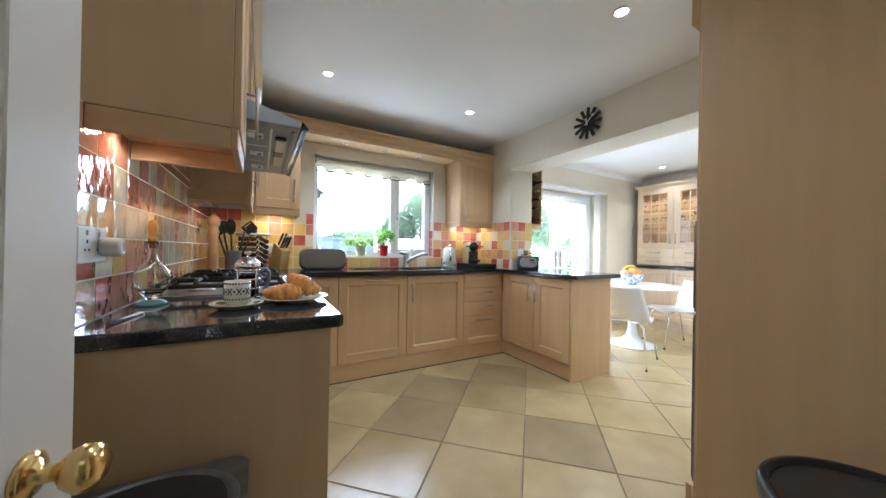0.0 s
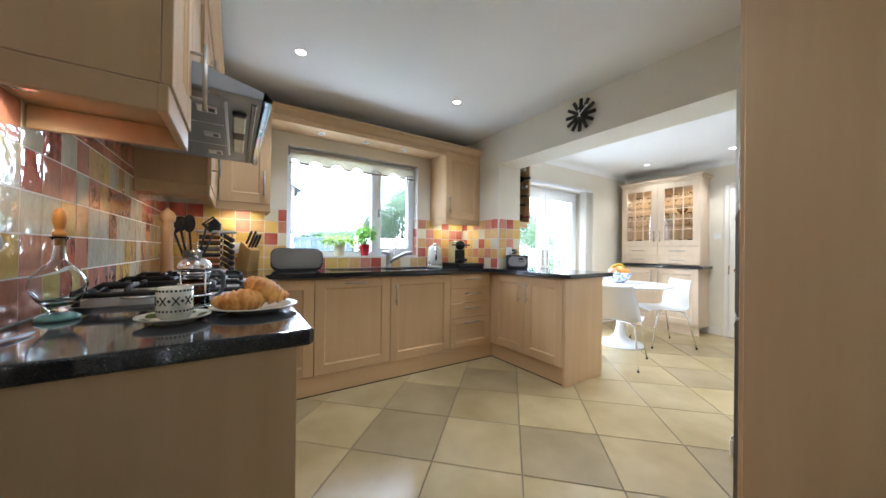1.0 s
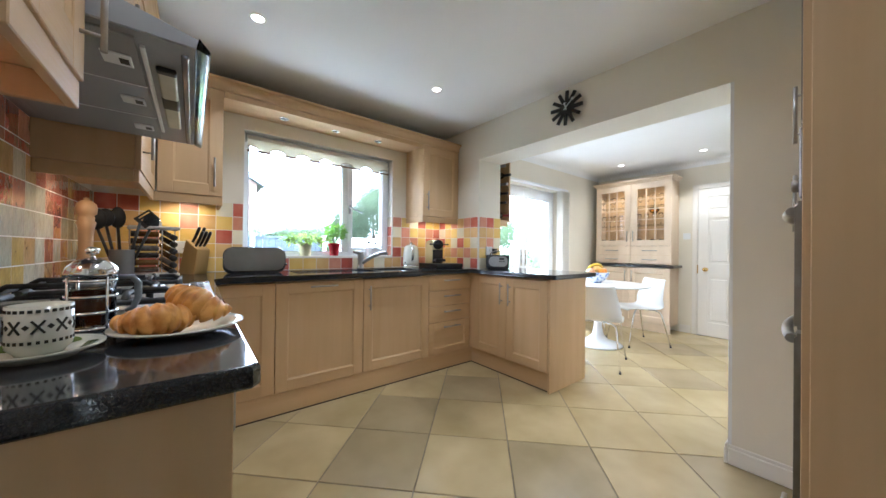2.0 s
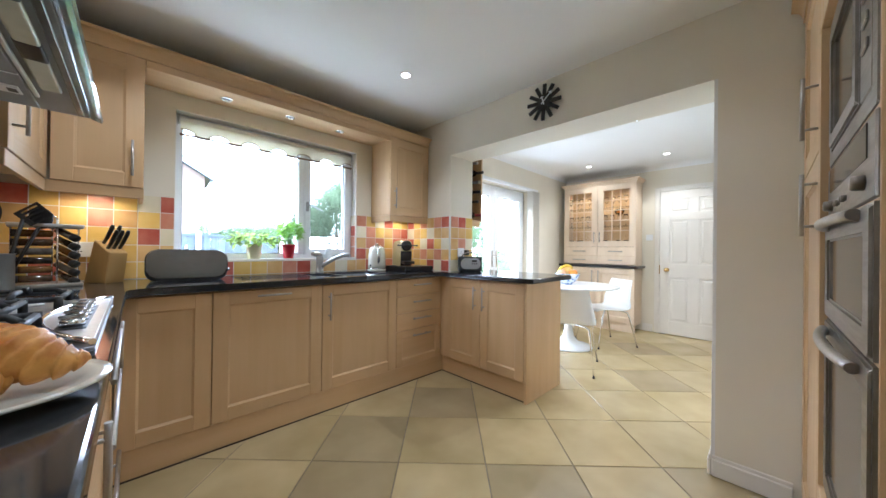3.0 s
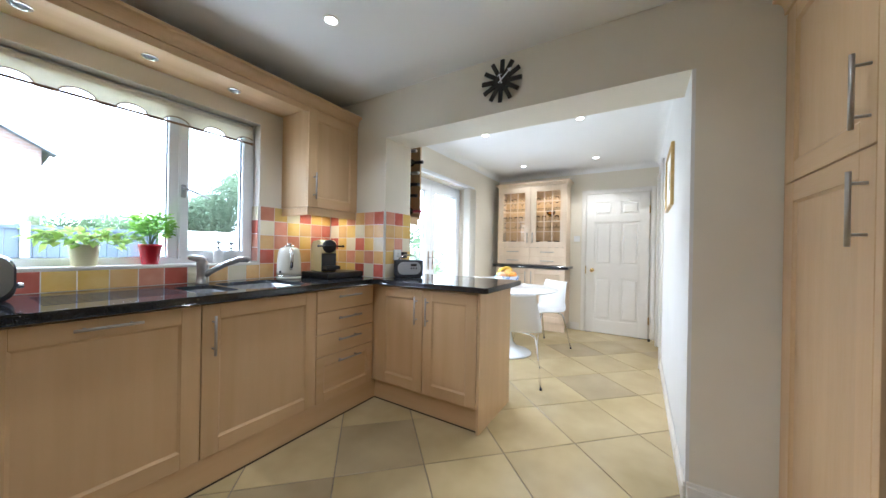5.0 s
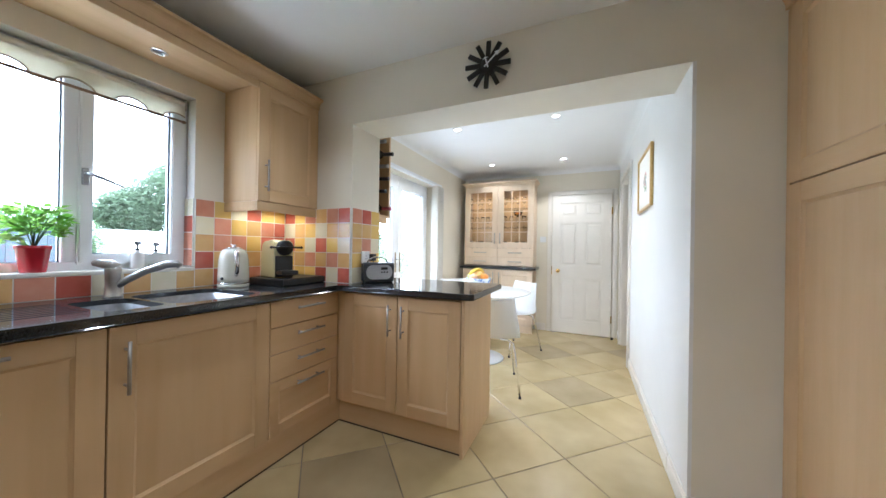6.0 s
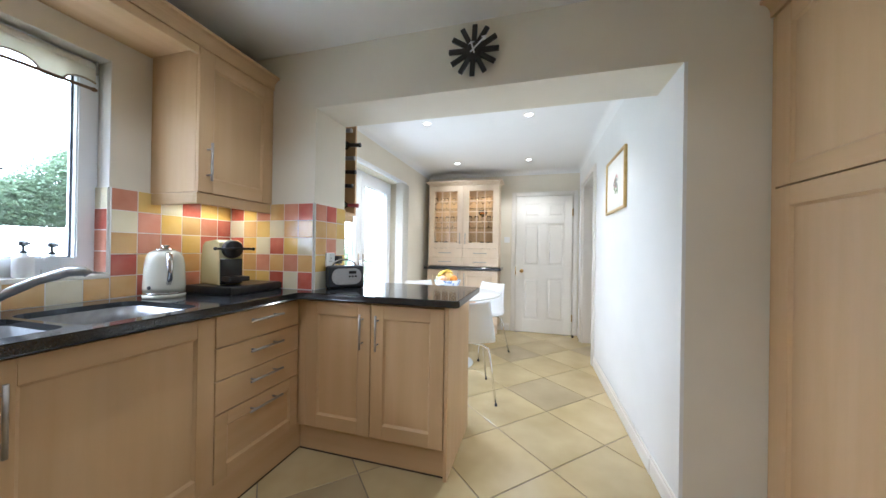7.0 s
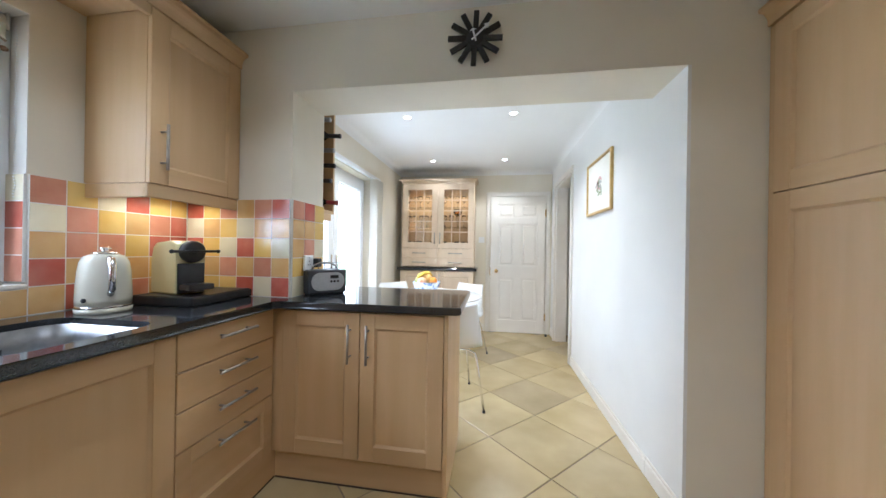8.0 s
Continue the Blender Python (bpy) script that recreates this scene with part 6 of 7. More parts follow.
# shell chair
def shell_chair(m):
    t = thing("dining_chair", "white moulded shell chair on thin chrome legs", "chair", m, "chairs round the table")
    bm = bmesh.new()
    # profile from the seat front to the top of the back: (forward, height, half width, dish)
    prof = [(0.235, 0.425, 0.185, 0.0), (0.225, 0.440, 0.205, 0.002), (0.16, 0.447, 0.225, 0.008), (0.06, 0.440, 0.235, 0.014), (-0.05, 0.433, 0.24, 0.018), (-0.13, 0.436, 0.242, 0.026), (-0.185, 0.455, 0.242, 0.034),
            (-0.215, 0.495, 0.240, 0.042), (-0.232, 0.56, 0.232, 0.046), (-0.248, 0.64, 0.215, 0.044), (-0.262, 0.71, 0.20, 0.040), (-0.275, 0.765, 0.19, 0.036), (-0.280, 0.785, 0.185, 0.034)]
    n = 14
    rows = []
    for k, (f, z, w, dish) in enumerate(prof):
        row = []
        back = min(1.0, max(0.0, (k - 4) / 4))
        for i in range(n + 1):
            s = i / n * 2 - 1
            curl = dish * s * s
            row.append(bm.verts.new((f + curl * back * 1.6, s * w, z + curl * (1 - back) * 0.6 + (0.012 * s * s if k > 10 else 0))))
        rows.append(row)
    for a, b in zip(rows, rows[1:]):
        for i in range(n):
            fa = bm.faces.new((a[i], a[i + 1], b[i + 1], b[i]))
            fa.smooth = True
    bmesh.ops.recalc_face_normals(bm, faces=bm.faces[:])
    bm.normal_update()
    bmesh.ops.solidify(bm, geom=bm.faces[:], thickness=0.007)
    shell = part("shell", bm, gloss_shell, t)
    for sx, sy in ((1, 1), (1, -1), (-1, 1), (-1, -1)):
        bm = bmesh.new()
        tube(bm, [(0.03 * sx, 0.04 * sy, 0.420), (0.12 * sx, 0.15 * sy, 0.422), (0.155 * sx, 0.185 * sy, 0.405), (0.175 * sx, 0.195 * sy, 0.36), (0.25 * sx, 0.235 * sy, 0.012)], 0.0085, steps=10)
        leg = part("leg", bm, chrome, t, "thin chrome leg")
        bm = bmesh.new()
        lathe(bm, [(0, 0), (0.011, 0), (0.011, 0.012), (0.008, 0.018), (0, 0.018)], (0.252 * sx, 0.236 * sy, 0), steps=10)
        part("foot_cap", bm, black_plastic, leg)
    return t


chair = shell_chair(pose(3.40, 2.03, 0, 0, 0, 16.6))
copy_thing(chair, pose(4.51, 2.07, 0, 0, 0, 144.4))
copy_thing(chair, pose(4.44, 2.74, 0, 0, 0, 222))

# fruit bowl
blue_china = surface("blue_white_china", (0.22, 0.33, 0.62), (0.74, 0.78, 0.84), scale=30, rough=0.15, detail=2, lo=0.40, hi=0.5)
bw = (4.03, 2.345)
bm = bmesh.new()
lathe(bm, [(0, 0), (0.055, 0), (0.058, 0.012), (0.09, 0.03), (0.125, 0.065), (0.142, 0.105), (0.138, 0.106), (0.12, 0.07), (0.085, 0.037), (0.05, 0.02), (0, 0.018)], steps=40)
single("fruit_bowl", bm, blue_china, "blue and white china bowl full of fruit", "bowl", pose(*bw, 0.742) @ Matrix.Diagonal((1, 1, 1.25, 1)))


def fruit(name, label, x, y, z, r, c1, c2, sq=1.0, rough=0.35):
    bm = bmesh.new()
    prof = [(0, -0.93)] + [(math.sin(a), -math.cos(a)) for a in [math.pi * i / 12 for i in range(1, 12)]] + [(0.12, 0.94), (0, 0.86)]
    lathe(bm, [(r * a, r * b * sq) for a, b in prof], steps=20)
    single(name, bm, surface(name + "_skin", c1, c2, scale=18, rough=rough, bump=0.0006, fine=160), label, "fruit", pose(bw[0] + x, bw[1] + y, 0.742 + z + 0.032, 12, 20, 30), group="fruit in the bowl")


fruit("orange", "round orange in the fruit bowl", -0.035, -0.075, 0.105, 0.040, (0.75, 0.26, 0.02), (0.82, 0.34, 0.04))
fruit("orange", "round orange in the fruit bowl", 0.055, -0.06, 0.105, 0.038, (0.75, 0.26, 0.02), (0.82, 0.34, 0.04))
fruit("melon", "pale orange melon in the fruit bowl", -0.01, -0.005, 0.125, 0.055, (0.78, 0.48, 0.12), (0.82, 0.55, 0.2))
fruit("peach", "pale peach in the fruit bowl", -0.085, 0.03, 0.105, 0.045, (0.78, 0.52, 0.30), (0.80, 0.36, 0.20))
fruit("apple", "red apple in the fruit bowl", 0.09, 0.0, 0.10, 0.036, (0.45, 0.05, 0.02), (0.6, 0.2, 0.05), 0.9)
fruit("lime", "green lime in the fruit bowl", 0.075, 0.055, 0.10, 0.034, (0.18, 0.30, 0.03), (0.25, 0.38, 0.05))
fruit("pear", "pale green pear in the fruit bowl", -0.03, 0.075, 0.105, 0.042, (0.40, 0.45, 0.10), (0.5, 0.52, 0.16), 1.15)
bananas = thing("bananas", "bunch of three yellow bananas on the fruit", "bananas", pose(bw[0] + 0.0, bw[1] + 0.02, 0.742 + 0.185, 0, 0, -35))
yellow_skin = surface("banana_skin", (0.72, 0.50, 0.04), (0.80, 0.60, 0.08), scale=12, rough=0.4)
for k in range(3):
    bm = bmesh.new()
    pts = [(-0.085 + 0.17 * i / 10, -0.025 + 0.03 * k + 0.012 * k * (i / 10 - 0.5), 0.040 * (1 - ((i - 5) / 5) ** 2) - 0.008 * k) for i in range(11)]
    tube(bm, pts, [0.006, 0.011, 0.015, 0.017, 0.018, 0.018, 0.018, 0.017, 0.014, 0.009, 0.004], steps=8)
    part("banana", bm, yellow_skin, bananas)

# end wall door, frame, switch
d2 = thing("door_2", "white panelled door with a brass knob, closed", "door", pose(X_BACK - 0.022, 1.715, 0, 0, 0, -90), kind="structure")
leaf = panel_door(d2, 0.775, 1.99, rows_of=((0.008, 0.19), (0.80, 0.98), (1.59, 1.69), (1.88, 1.99)))
knob(leaf, 0.085, -0.018, 0.90, -1)
part("escutcheon", boxes((-0.008, 0.002, -0.021, -0.017, 0.84, 0.96)), brass, leaf)
for z in (0.25, 1.75):
    part("hinge", boxes((0.772, 0.785, -0.024, -0.016, z - 0.05, z + 0.05), bevel=0.001), brass, leaf, "brass hinge")


def architrave(bm, x0, x1, h, w=0.062, y0=-0.02, y1=0.0):
    for a, b, c, d in ((x0 - w, x0, 0, h + w), (x1, x1 + w, 0, h + w), (x0, x1, h, h + w)):
        box(bm, a, b, y0, y1, c, d, bevel=0.004, seg=2)
        box(bm, a + 0.012, b - 0.012 if b - a < 0.2 else b - 0.0, y0 - 0.005, y0, c, d - 0.012, bevel=0.002)
    return bm


single("trim", architrave(bmesh.new(), 0, 0.79, 2.0), gloss_white, "white moulded door surround on the end wall", "door frame", pose(X_BACK, 1.722, 0, 0, 0, -90), kind="structure")
single("trim", architrave(bmesh.new(), 0, DX1 - DX0, 2.06), gloss_white, "white moulded doorway surround", "door frame", pose(DX1, Y_RIGHT, 0, 0, 0, 180), kind="structure")
single("trim", boxes((DX1 - 0.02, DX1 - 0.001, 0.701, Y_RIGHT - 0.001, 0, 2.058), (DX0 + 0.001, DX0 + 0.02, 0.701, Y_RIGHT - 0.001, 0, 2.058), (DX0 + 0.02, DX1 - 0.02, 0.701, Y_RIGHT - 0.001, 2.04, 2.058), bevel=0.002),
       gloss_white, "white door lining", "door frame", kind="structure")
d3 = thing("door_3", "oak coloured door standing open into the passage", "door", pose(DX0 + 0.03, 0.69, 0, 0, 0, -84), kind="structure")
part("door_leaf", boxes((0, 0.76, -0.018, 0.018, 0.008, 2.03), bevel=0.002), pale_wood, d3)
for z in (0.25, 1.82):
    part("hinge", boxes((-0.008, 0.004, -0.02, 0.02, z - 0.05, z + 0.05), bevel=0.001), brass, d3, "brass hinge")
sw = thing("light_switch", "white light switch beside the end door", "switch", pose(X_BACK, 1.85, 1.355, 0, 0, -90))
part("plate", boxes((-0.043, 0.043, -0.009, 0, -0.043, 0.043), bevel=0.003, seg=2), white_plastic, sw)
part("rocker", boxes((-0.007, 0.007, -0.014, -0.009, -0.012, 0.012), bevel=0.001), white_plastic, sw)
bm = bmesh.new()
lathe(bm, [(0, 0), (0.016, 0), (0.018, 0.012), (0.016, 0.03), (0, 0.032)], steps=14)
single("door_stop", bm, black_plastic, "small black rubber door stop on the floor", "door stop", pose(5.50, 0.93, 0))

# framed picture
pic = thing("framed_picture", "gold framed botanical picture on the white wall", "picture", pose(3.845, Y_RIGHT, 1.51, 0, 0, 180))
PW, PH = 0.585, 0.445
gold = surface("gilt_frame", (0.55, 0.38, 0.13), (0.64, 0.46, 0.18), scale=30, rough=0.35, metal=0.6)
part("frame", ring(0, PW, 0, PH, 0.02, -0.022, -0.001, bevel=0.003), gold, pic)
art = part("print", boxes((0.02, PW - 0.02, -0.010, -0.004, 0.02, PH - 0.02)), surface("cream_paper", (0.72, 0.70, 0.64), (0.76, 0.74, 0.68), scale=3, rough=0.8), pic, "pale mounted print")
INK = [surface("ink_" + n, a, b, scale=30, rough=0.8) for n, a, b in (("green", (0.22, 0.30, 0.16), (0.36, 0.42, 0.26)), ("rose", (0.55, 0.30, 0.30), (0.62, 0.42, 0.38)), ("grey", (0.30, 0.30, 0.28), (0.42, 0.42, 0.40)))]
rng = random.Random(4)
for k in range(14):
    bm = bmesh.new()
    slab(bm, [(0.035 * math.cos(v), 0.011 * math.sin(v)) for v in [math.tau * i / 10 for i in range(10)]], 0, 0.0006)
    a = rng.uniform(0, math.tau)
    bmesh.ops.transform(bm, matrix=Matrix.Translation((PW * 0.5 + 0.07 * math.cos(a * 2 + k) * rng.uniform(0.3, 1.2), -0.0102, PH * 0.45 + 0.075 * rng.uniform(-1, 1))) @ Euler((radians(90), rng.uniform(0, 3), 0)).to_matrix().to_4x4(), verts=bm.verts[:])
    part("leaf_motif", bm, INK[k % 3], art)
# ---- garden ----
grass = surface("lawn", (0.05, 0.09, 0.02), (0.09, 0.14, 0.035), scale=4, rough=0.9, bump=0.01, fine=60)
structure("ground", boxes((-300, 300, 3.75, 400, -0.35, -0.15)), grass, "garden lawn reaching far away", "ground")
brick_m, bt, bb = nodes_of("garden_brick")
btex = bt.nodes.new("ShaderNodeTexBrick")
btex.inputs["Color1"].default_value, btex.inputs["Color2"].default_value, btex.inputs["Mortar"].default_value = (0.165, 0.10, 0.07, 1), (0.20, 0.13, 0.095, 1), (0.19, 0.165, 0.145, 1)
btex.inputs["Scale"].default_value, btex.inputs["Mortar Size"].default_value = 1.0, 0.012
btex.inputs["Brick Width"].default_value, btex.inputs["Row Height"].default_value = 0.225, 0.075
bco, bma = bt.nodes.new("ShaderNodeTexCoord"), bt.nodes.new("ShaderNodeMapping")
bma.inputs["Rotation"].default_value = (radians(90), 0, 0)
bt.links.new(bco.outputs["Object"], bma.inputs["Vector"])
bt.links.new(bma.outputs[0], btex.inputs["Vector"])
bt.links.new(btex.outputs[0], bb.inputs["Base Color"])
bb.inputs["Roughness"].default_value = 0.85
slate = surface("roof_tile", (0.09, 0.095, 0.10), (0.12, 0.125, 0.13), scale=8, rough=0.8, bump=0.01, fine=18)
house = thing("neighbour_house", "brick neighbouring house with a tiled gable roof", "house", pose(-3.94, 13.0, 0.28))
bm = bmesh.new()
prof = [(-5.8, -0.45), (5.8, -0.45), (5.8, 3.05), (0.0, 6.5), (-5.8, 3.05)]
a = [bm.verts.new((x, 0.0, z)) for x, z in prof]
b = [bm.verts.new((x, 8.0, z)) for x, z in prof]
bm.faces.new(a)
bm.faces.new(b)
for i in range(5):
    bm.faces.new((a[i], a[(i + 1) % 5], b[(i + 1) % 5], b[i]))
part("wall", bm, brick_m, house)
for s in (1, -1):
    bm = bmesh.new()
    prof = [(s * 6.02, 2.93), (s * 6.02, 3.08), (0.0, 6.72), (0.0, 6.53)]
    a = [bm.verts.new((x, -0.35, z)) for x, z in prof]
    b = [bm.verts.new((x, 8.3, z)) for x, z in prof]
    bm.faces.new(a)
    bm.faces.new(b)
    for i in range(4):
        bm.faces.new((a[i], a[(i + 1) % 4], b[(i + 1) % 4], b[i]))
    r = part("roof", bm, slate, house, "dark tiled roof slope")
    bm = bmesh.new()
    prof = [(s * 6.04, 2.87), (s * 6.04, 3.06), (s * 0.01, 6.70), (s * 0.01, 6.50)]
    a = [bm.verts.new((x, -0.40, z)) for x, z in prof]
    b = [bm.verts.new((x, -0.352, z)) for x, z in prof]
    bm.faces.new(a)
    bm.faces.new(b)
    for i in range(4):
        bm.faces.new((a[i], a[(i + 1) % 4], b[(i + 1) % 4], b[i]))
    part("bargeboard", bm, surface("grey_bargeboard", (0.14, 0.165, 0.20), (0.17, 0.195, 0.23), rough=0.5), r)
bm = bmesh.new()
tube(bm, [(5.86, -0.05, 0.0), (5.86, -0.05, 2.7), (5.95, -0.05, 2.9)], 0.04, steps=10)
part("drainpipe", bm, white_plastic, house)
fence_mat = surface("dark_fence", (0.036, 0.046, 0.058), (0.052, 0.064, 0.077), scale=3, rough=0.8, bump=0.002, fine=40, stretch=(1, 1, 0.1), vary=0.15)
fence = thing("garden_fence", "dark stained boarded garden fence with pale posts", "fence", pose(0.7, 10.0, -0.15))
for i in range(36):
    part("board", boxes((-3.0 + i * 0.15, -2.855 + i * 0.15, 0, 0.02, 0, 1.60), bevel=0.003), fence_mat, fence)
for i in range(4):
    part("post", boxes((-3.05 + i * 1.83, -2.95 + i * 1.83, -0.06, -0.002, 0, 1.66), bevel=0.005), surface("concrete_post", (0.42, 0.42, 0.40), (0.5, 0.5, 0.48), rough=0.9) if i == 0 else bpy.data.materials["concrete_post"], fence)
part("rail", boxes((-3.0, 2.4, -0.03, -0.002, 1.54, 1.60)), fence_mat, fence)
low = thing("white_fence", "low white painted wall across the garden", "fence", pose(6.2, 14.0, -0.15))
part("wall", boxes((-1.3, 6.5, 0, 0.12, 0, 1.77), bevel=0.01), gloss_white, low)
bush_leaf = leaf_material("bush_leaf", (0.09, 0.14, 0.06), (0.15, 0.21, 0.10))
tree_leaf = leaf_material("tree_leaf", (0.11, 0.155, 0.085), (0.175, 0.225, 0.135))
grey_leaf = leaf_material("grey_leaf", (0.10, 0.13, 0.095), (0.16, 0.19, 0.145))
bark = surface("bark", (0.06, 0.045, 0.03), (0.10, 0.08, 0.055), scale=20, rough=0.9, bump=0.01, fine=60)


def bush(name, label, x, y, blobs, count, size, material, seed, trunk=0.0):
    t = thing(name, label, "tree" if trunk else "bush", pose(x, y, -0.15))
    for i, (bx, by, bz, rx, ry, rz) in enumerate(blobs):
        leafy("crown", (bx, by, bz), (rx, ry, rz), count, size, material, t, "", seed + i, droop=0.6)
    rng = random.Random(seed)
    bm = bmesh.new()
    top = max(b[2] for b in blobs)
    tube(bm, [(0, 0, 0), (0.05, 0.02, top * 0.5), (0.0, 0.0, top)], [0.10, 0.07, 0.03] if trunk else [0.04, 0.03, 0.01], steps=8)
    for b in blobs:
        tube(bm, [(0.02, 0.01, top * 0.35), (b[0] * 0.6, b[1] * 0.6, b[2] * 0.8), (b[0], b[1], b[2])], [0.04, 0.025, 0.01], steps=6)
    part("trunk", bm, bark, t)


bush("bush", "leafy green bush in front of the fence", 0.35, 8.6, ((0, 0, 0.8, 0.6, 0.5, 0.75), (-0.7, 0.2, 0.9, 0.6, 0.5, 0.8)), 2200, 0.07, bush_leaf, 21)
bush("bush", "pale climbing shrub against the brick house", -1.2, 12.6, ((0, 0, 2.6, 0.8, 0.3, 1.0), (0.5, 0, 1.6, 0.9, 0.3, 1.1)), 2200, 0.08, grey_leaf, 25)
bush("bush", "rounded garden shrub beyond the fence", 2.75, 11.2, ((0, 0, 1.3, 0.9, 0.7, 0.75), (0.75, 0.3, 1.3, 0.75, 0.7, 0.7), (-0.8, 0.2, 1.2, 0.7, 0.6, 0.8)), 8000, 0.065, bush_leaf, 31)
bush("tree", "tall leafy tree at the end of the garden", 7.4, 15.5, ((0, 0, 2.9, 1.4, 1.2, 1.3), (0.7, 0.2, 3.7, 1.3, 1.0, 1.1), (-1.1, 0.2, 2.4, 0.9, 0.9, 0.9)), 14000, 0.105, tree_leaf, 41, trunk=1.0)
bush("tree", "broad leafy tree beyond the low wall", 10.5, 17.5, ((0, 0, 3.4, 2.2, 1.5, 2.0), (1.8, 0.2, 3.0, 1.8, 1.2, 1.6)), 6000, 0.18, tree_leaf, 45, trunk=1.0)
bush("bush", "grey green shrub beyond the low wall", 5.6, 16.5, ((0, 0, 1.7, 1.2, 0.8, 1.0), (-1.6, 0, 1.5, 1.2, 0.8, 0.9), (1.5, 0.2, 1.6, 1.1, 0.8, 0.95)), 9000, 0.085, grey_leaf, 51)
bush("bush", "green shrub outside the french doors", 5.6, 6.6, ((0, 0, 0.8, 0.8, 0.6, 0.8), (1.0, 0.3, 0.9, 0.8, 0.6, 0.9)), 2400, 0.06, bush_leaf, 61)
bush("bush", "tall green shrub beside the patio", 9.0, 7.2, ((0, 0, 1.0, 0.6, 0.6, 1.0), (-0.3, 0.2, 1.7, 0.45, 0.45, 0.6)), 2600, 0.07, bush_leaf, 63)
bush("bush", "green shrub by the patio", 7.8, 6.0, ((0, 0, 0.9, 0.8, 0.6, 0.9), (1.2, 0.3, 1.0, 0.8, 0.6, 0.9)), 2400, 0.06, bush_leaf, 65)
bush("tree", "far leafy tree behind the patio", 9.5, 10.5, ((0, 0, 2.6, 1.6, 1.3, 1.5), (1.6, 0.4, 2.2, 1.4, 1.0, 1.2)), 5500, 0.16, tree_leaf, 71, trunk=1.0)
patio = surface("patio_slab", (0.62, 0.61, 0.58), (0.70, 0.68, 0.64), scale=5, rough=0.8, bump=0.002, fine=80)
structure("pavement", boxes((-3.0, 8.5, 3.76, 6.4, -0.149, -0.06), bevel=0.005), patio, "pale paved patio along the house", "patio")
# ---- floor tiles, laid diagonally ----
tile_mat = surface("limestone_tile", (0.405, 0.316, 0.145), (0.56, 0.447, 0.24), scale=3.0, rough=0.25, vary=0.09, offset=True, detail=3.5, lo=0.25, hi=0.75)
tile_dark = surface("dark_limestone_tile", (0.325, 0.258, 0.135), (0.465, 0.372, 0.212), scale=3.0, rough=0.25, vary=0.08, offset=True, detail=3.5, lo=0.25, hi=0.75)
STEP = 0.329
half = STEP - 0.0035
tb = bmesh.new()
slab(tb, [(half, 0), (0, half), (-half, 0), (0, -half)], -0.006, 0.0, bevel=0.0025, seg=1)
tile_mesh = mesh_of("floor_tile", tb, tile_mat)
tile_mesh_dark = tile_mesh.copy()
tile_mesh_dark.materials[0] = tile_dark
DARK = {(0, 1), (-1, 0), (1, -1), (3, -1), (4, 2), (-1, -1), (6, 1), (5, 4), (7, 3), (2, 3), (-3, -2)}
for i in range(-14, 16):
    for j in range(-14, 16):
        x, y = 1.613 + (i + j) * STEP, 1.69 + (j - i + 1) * STEP
        if not (-0.5 < x < 5.85 and -0.6 < y < 3.5) or (x > 2.75 and y < 0.6 and x < 4.3) or (x < 2.4 and y < -0.25):
            continue
        ob = new("floor_tile", tile_mesh_dark if (i, j) in DARK else tile_mesh)
        ob.location = (x, y, 0)
        ob.rotation_euler = (0, 0, radians(random.choice((0, 90, 180, 270))))
        ob.parent = floor

# ---- splashback tiles ----
GLAZES = [("red_glaze", (0.48, 0.11, 0.075), (0.57, 0.18, 0.12)), ("coral_glaze", (0.60, 0.25, 0.16), (0.68, 0.34, 0.23)), ("orange_glaze", (0.66, 0.40, 0.15), (0.72, 0.49, 0.22)),
          ("yellow_glaze", (0.76, 0.51, 0.13), (0.80, 0.58, 0.20)), ("cream_glaze", (0.76, 0.70, 0.50), (0.81, 0.75, 0.58))]


def glaze_set(suffix, wave, coat, rough):
    return [surface(n + suffix, a, b, scale=9, rough=rough, rough2=rough + 0.06, bump=wave, fine=12, vary=0.07, offset=True, spec=0.6, coat=coat) for n, a, b in GLAZES]


glazes = {"wavy": glaze_set("_wavy", 0.0055, 1.0, 0.06), "flat": glaze_set("_flat", 0.0011, 0.0, 0.17)}
PITCH = 0.1045
tile_meshes = {}


def glazed(k, w, h, bulge):
    key = (k, round(w, 3), round(h, 3), bulge)
    finish = glazes["wavy" if bulge > 0.0004 else "flat"]
    if key not in tile_meshes:
        bm = bmesh.new()
        n, a, b = 4, w / 2 - 0.0021, h / 2 - 0.0021
        net = [[bm.verts.new((a * u, -0.0068 - bulge * (1 - u ** 2) * (1 - v ** 2), b * v)) for u in (-1, -0.72, 0, 0.72, 1)] for v in (-1, -0.72, 0, 0.72, 1)]
        for i in range(n):
            for j in range(n):
                bm.faces.new((net[i][j], net[i][j + 1], net[i + 1][j + 1], net[i + 1][j])).smooth = True
        rim = net[0] + [net[i][n] for i in range(1, n + 1)] + net[n][n - 1::-1] + [net[i][0] for i in range(n - 1, 0, -1)]
        edge_line = [bm.verts.new(v.co) for v in rim]
        back = [bm.verts.new((v.co.x, 0, v.co.z)) for v in rim]
        for i in range(len(rim)):
            bm.faces.new((edge_line[i], edge_line[i - 1], back[i - 1], back[i]))
        tile_meshes[key] = mesh_of("wall_tile", bm, finish[k])
    return tile_meshes[key]


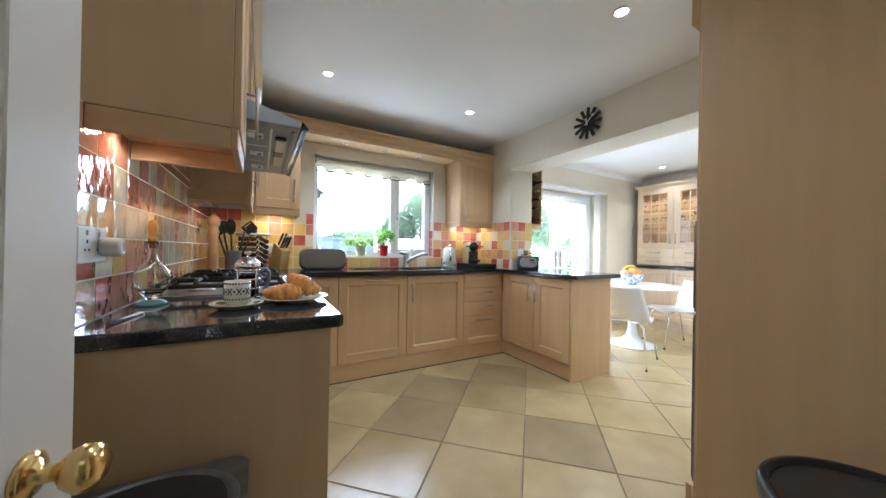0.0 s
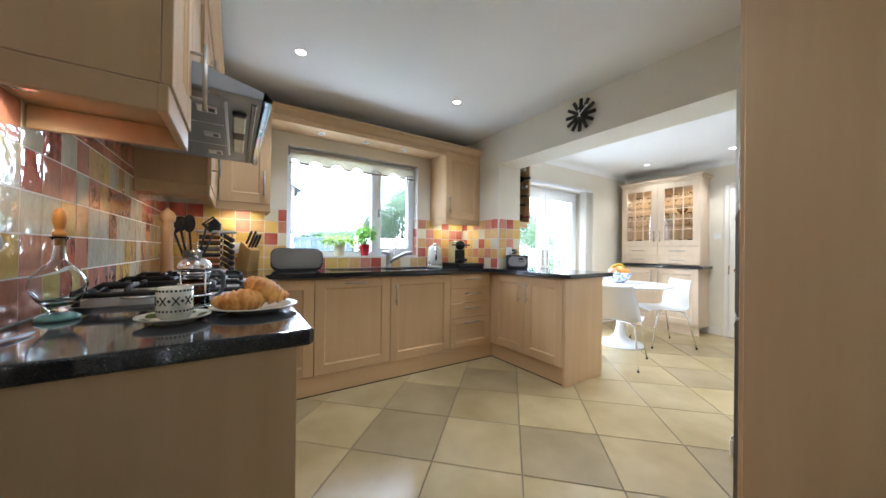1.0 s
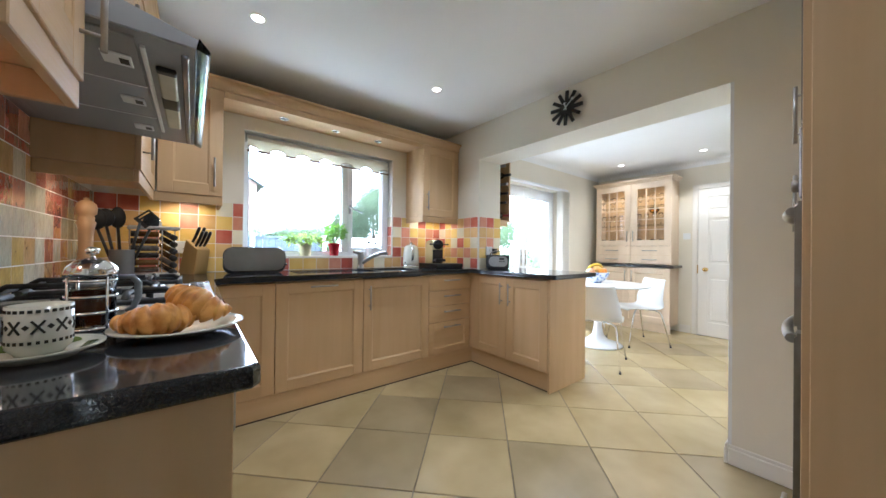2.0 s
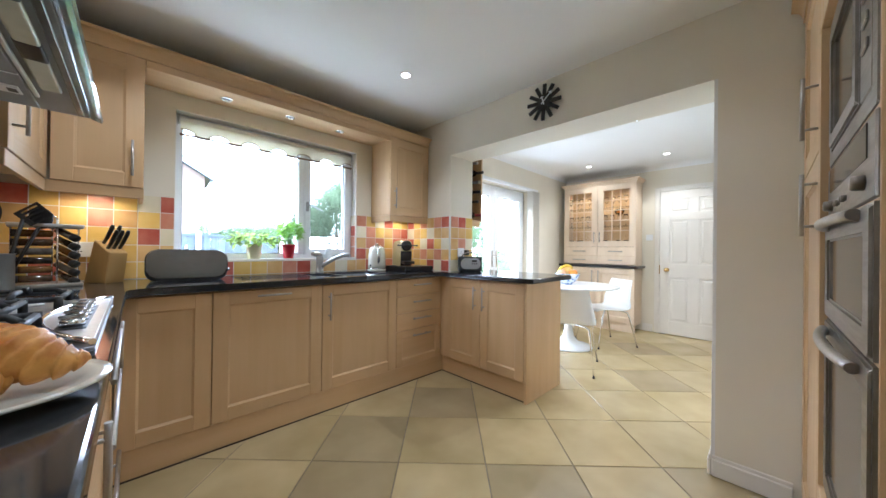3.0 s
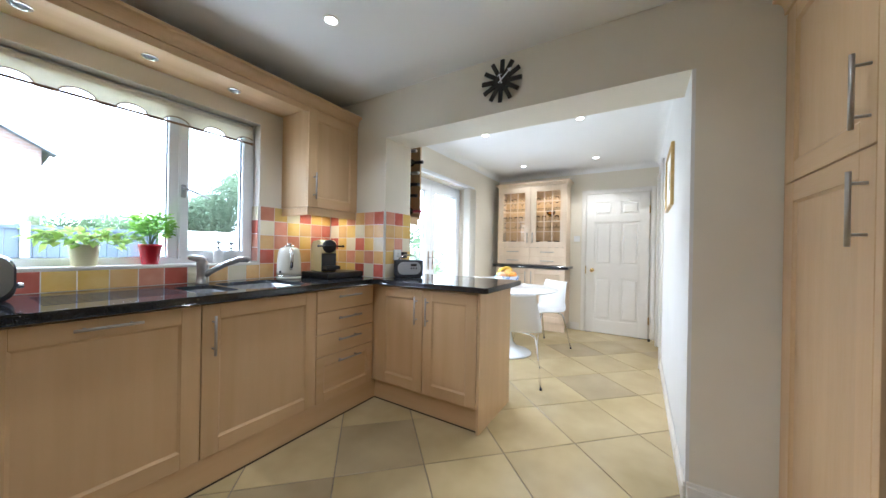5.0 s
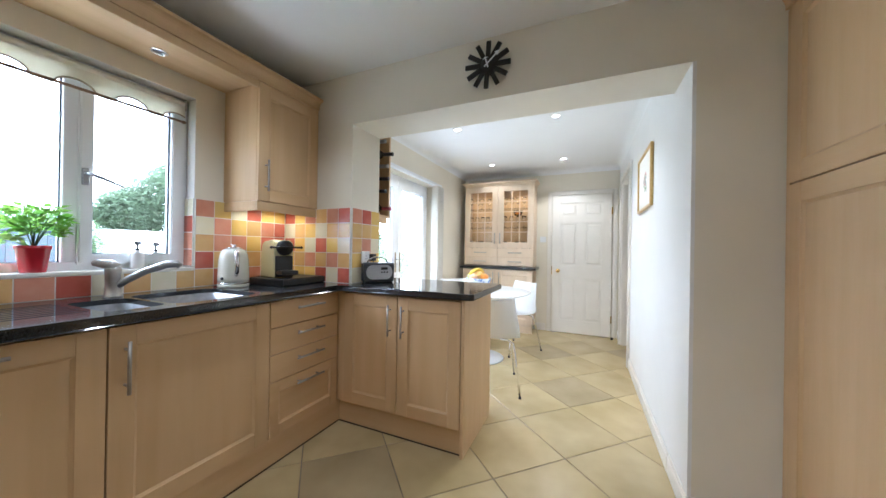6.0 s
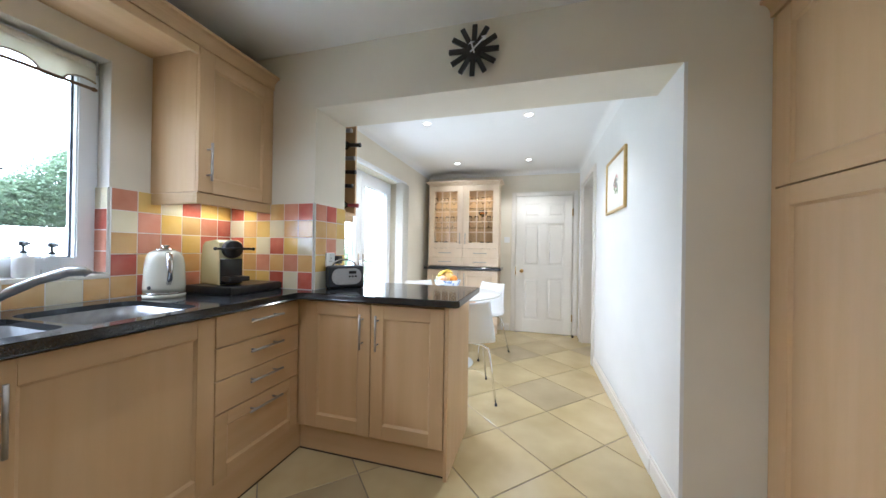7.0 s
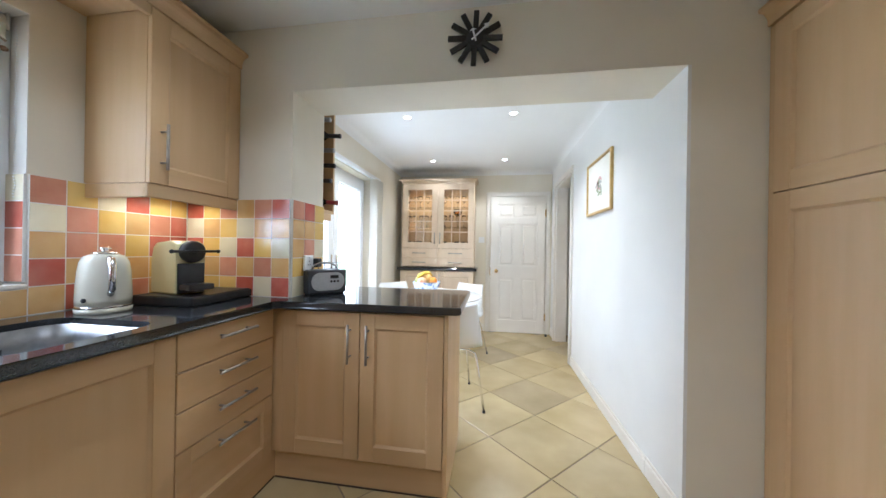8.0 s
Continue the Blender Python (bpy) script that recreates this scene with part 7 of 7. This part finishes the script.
def splashback(name, length, height, m, label, pitch=PITCH, mixture=(20, 17, 26, 27, 10), bulge=0.0003, laid=()):
    """A tiled strip from its own x = 0 to length, glaze looking along -y; top row whole."""
    bed = single(name, boxes((0, length, -0.0095, -0.0005, 0, height)), grout, label, "splashback", m, kind="structure")
    x, col = 0.0, 0
    while x < length - 0.012:
        w = min(pitch, length - x)
        z, row = height, 0
        while z > 0.012:
            h = min(pitch, z)
            k = random.choices(range(5), mixture)[0]
            if row < len(laid) and col < len(laid[row]):
                k = "RCOYW".index(laid[row][col])
            ob = new("wall_tile", glazed(k, w, h, bulge))
            ob.parent = bed
            ob.location = (x + w / 2, -0.0035, z - h / 2)
            z, row = z - h, row + 1
        x, col = x + w, col + 1
    return bed


HT = 1.458 - TOP
random.seed(7)
splashback("splashback_hob", Y_WIN - 1.0 - 0.01, HT + 0.0, pose(X_HOB, 1.0, TOP, 0, 0, 90), "red, orange, yellow and cream glazed tiles behind the hob", mixture=(14, 28, 12, 8, 38), bulge=0.0006)
splashback("splashback_hood", 0.94, 1.605 - 1.4585, pose(X_HOB, 1.455, 1.4585, 0, 0, 90), "coloured glazed tiles below the cooker hood", mixture=(14, 28, 12, 8, 38), bulge=0.0006)
splashback("splashback_corner", WX0 - X_HOB - 0.012, HT, pose(X_HOB + 0.012, Y_WIN, TOP), "red, orange, yellow and cream glazed tiles in the corner", laid=("RRYOCYWR", "YOOYCOYC", "OYCYYYRW", "YOYOYYOO", "OYRORYYC"))
splashback("splashback_sill", WX1 - WX0, WZ0 - TOP - 0.012, pose(WX0, Y_WIN, TOP), "single row of coloured glazed tiles under the window", pitch=0.112, laid=("YCRYYOCRWOWO",))
splashback("splashback_kettle", X_CLOCK - WX1 - 0.012, HT, pose(WX1, Y_WIN, TOP), "coloured glazed tiles behind the kettle", laid=("CYWRYY", "WCYOCR", "OCCYRR", "ROOOYO", "ORYCOY"))
splashback("splashback_return", Y_WIN - 2.748 - 0.012, HT, pose(X_CLOCK, Y_WIN - 0.012, TOP, 0, 0, -90), "coloured glazed tiles on the return wall", laid=("RYCOCR", "WOYWOO", "RYWRYW", "YOCOCO", "OYYRWR"))
splashback("splashback_jamb", X_CLOCK2 - X_CLOCK - 0.002, HT, pose(X_CLOCK, 2.748, TOP), "coloured glazed tiles on the jamb behind the radio", laid=("CRY", "OOY", "OCW", "YCY", "WOY"))
splashback("splashback_reveal", 0.10, 1.458 - WZ0 - 0.012, pose(WX1, Y_WIN + 0.10, WZ0 + 0.012, 0, 0, -90), "coloured glazed tiles on the window reveal", pitch=0.1, laid=("W", "R", "C", "C"))
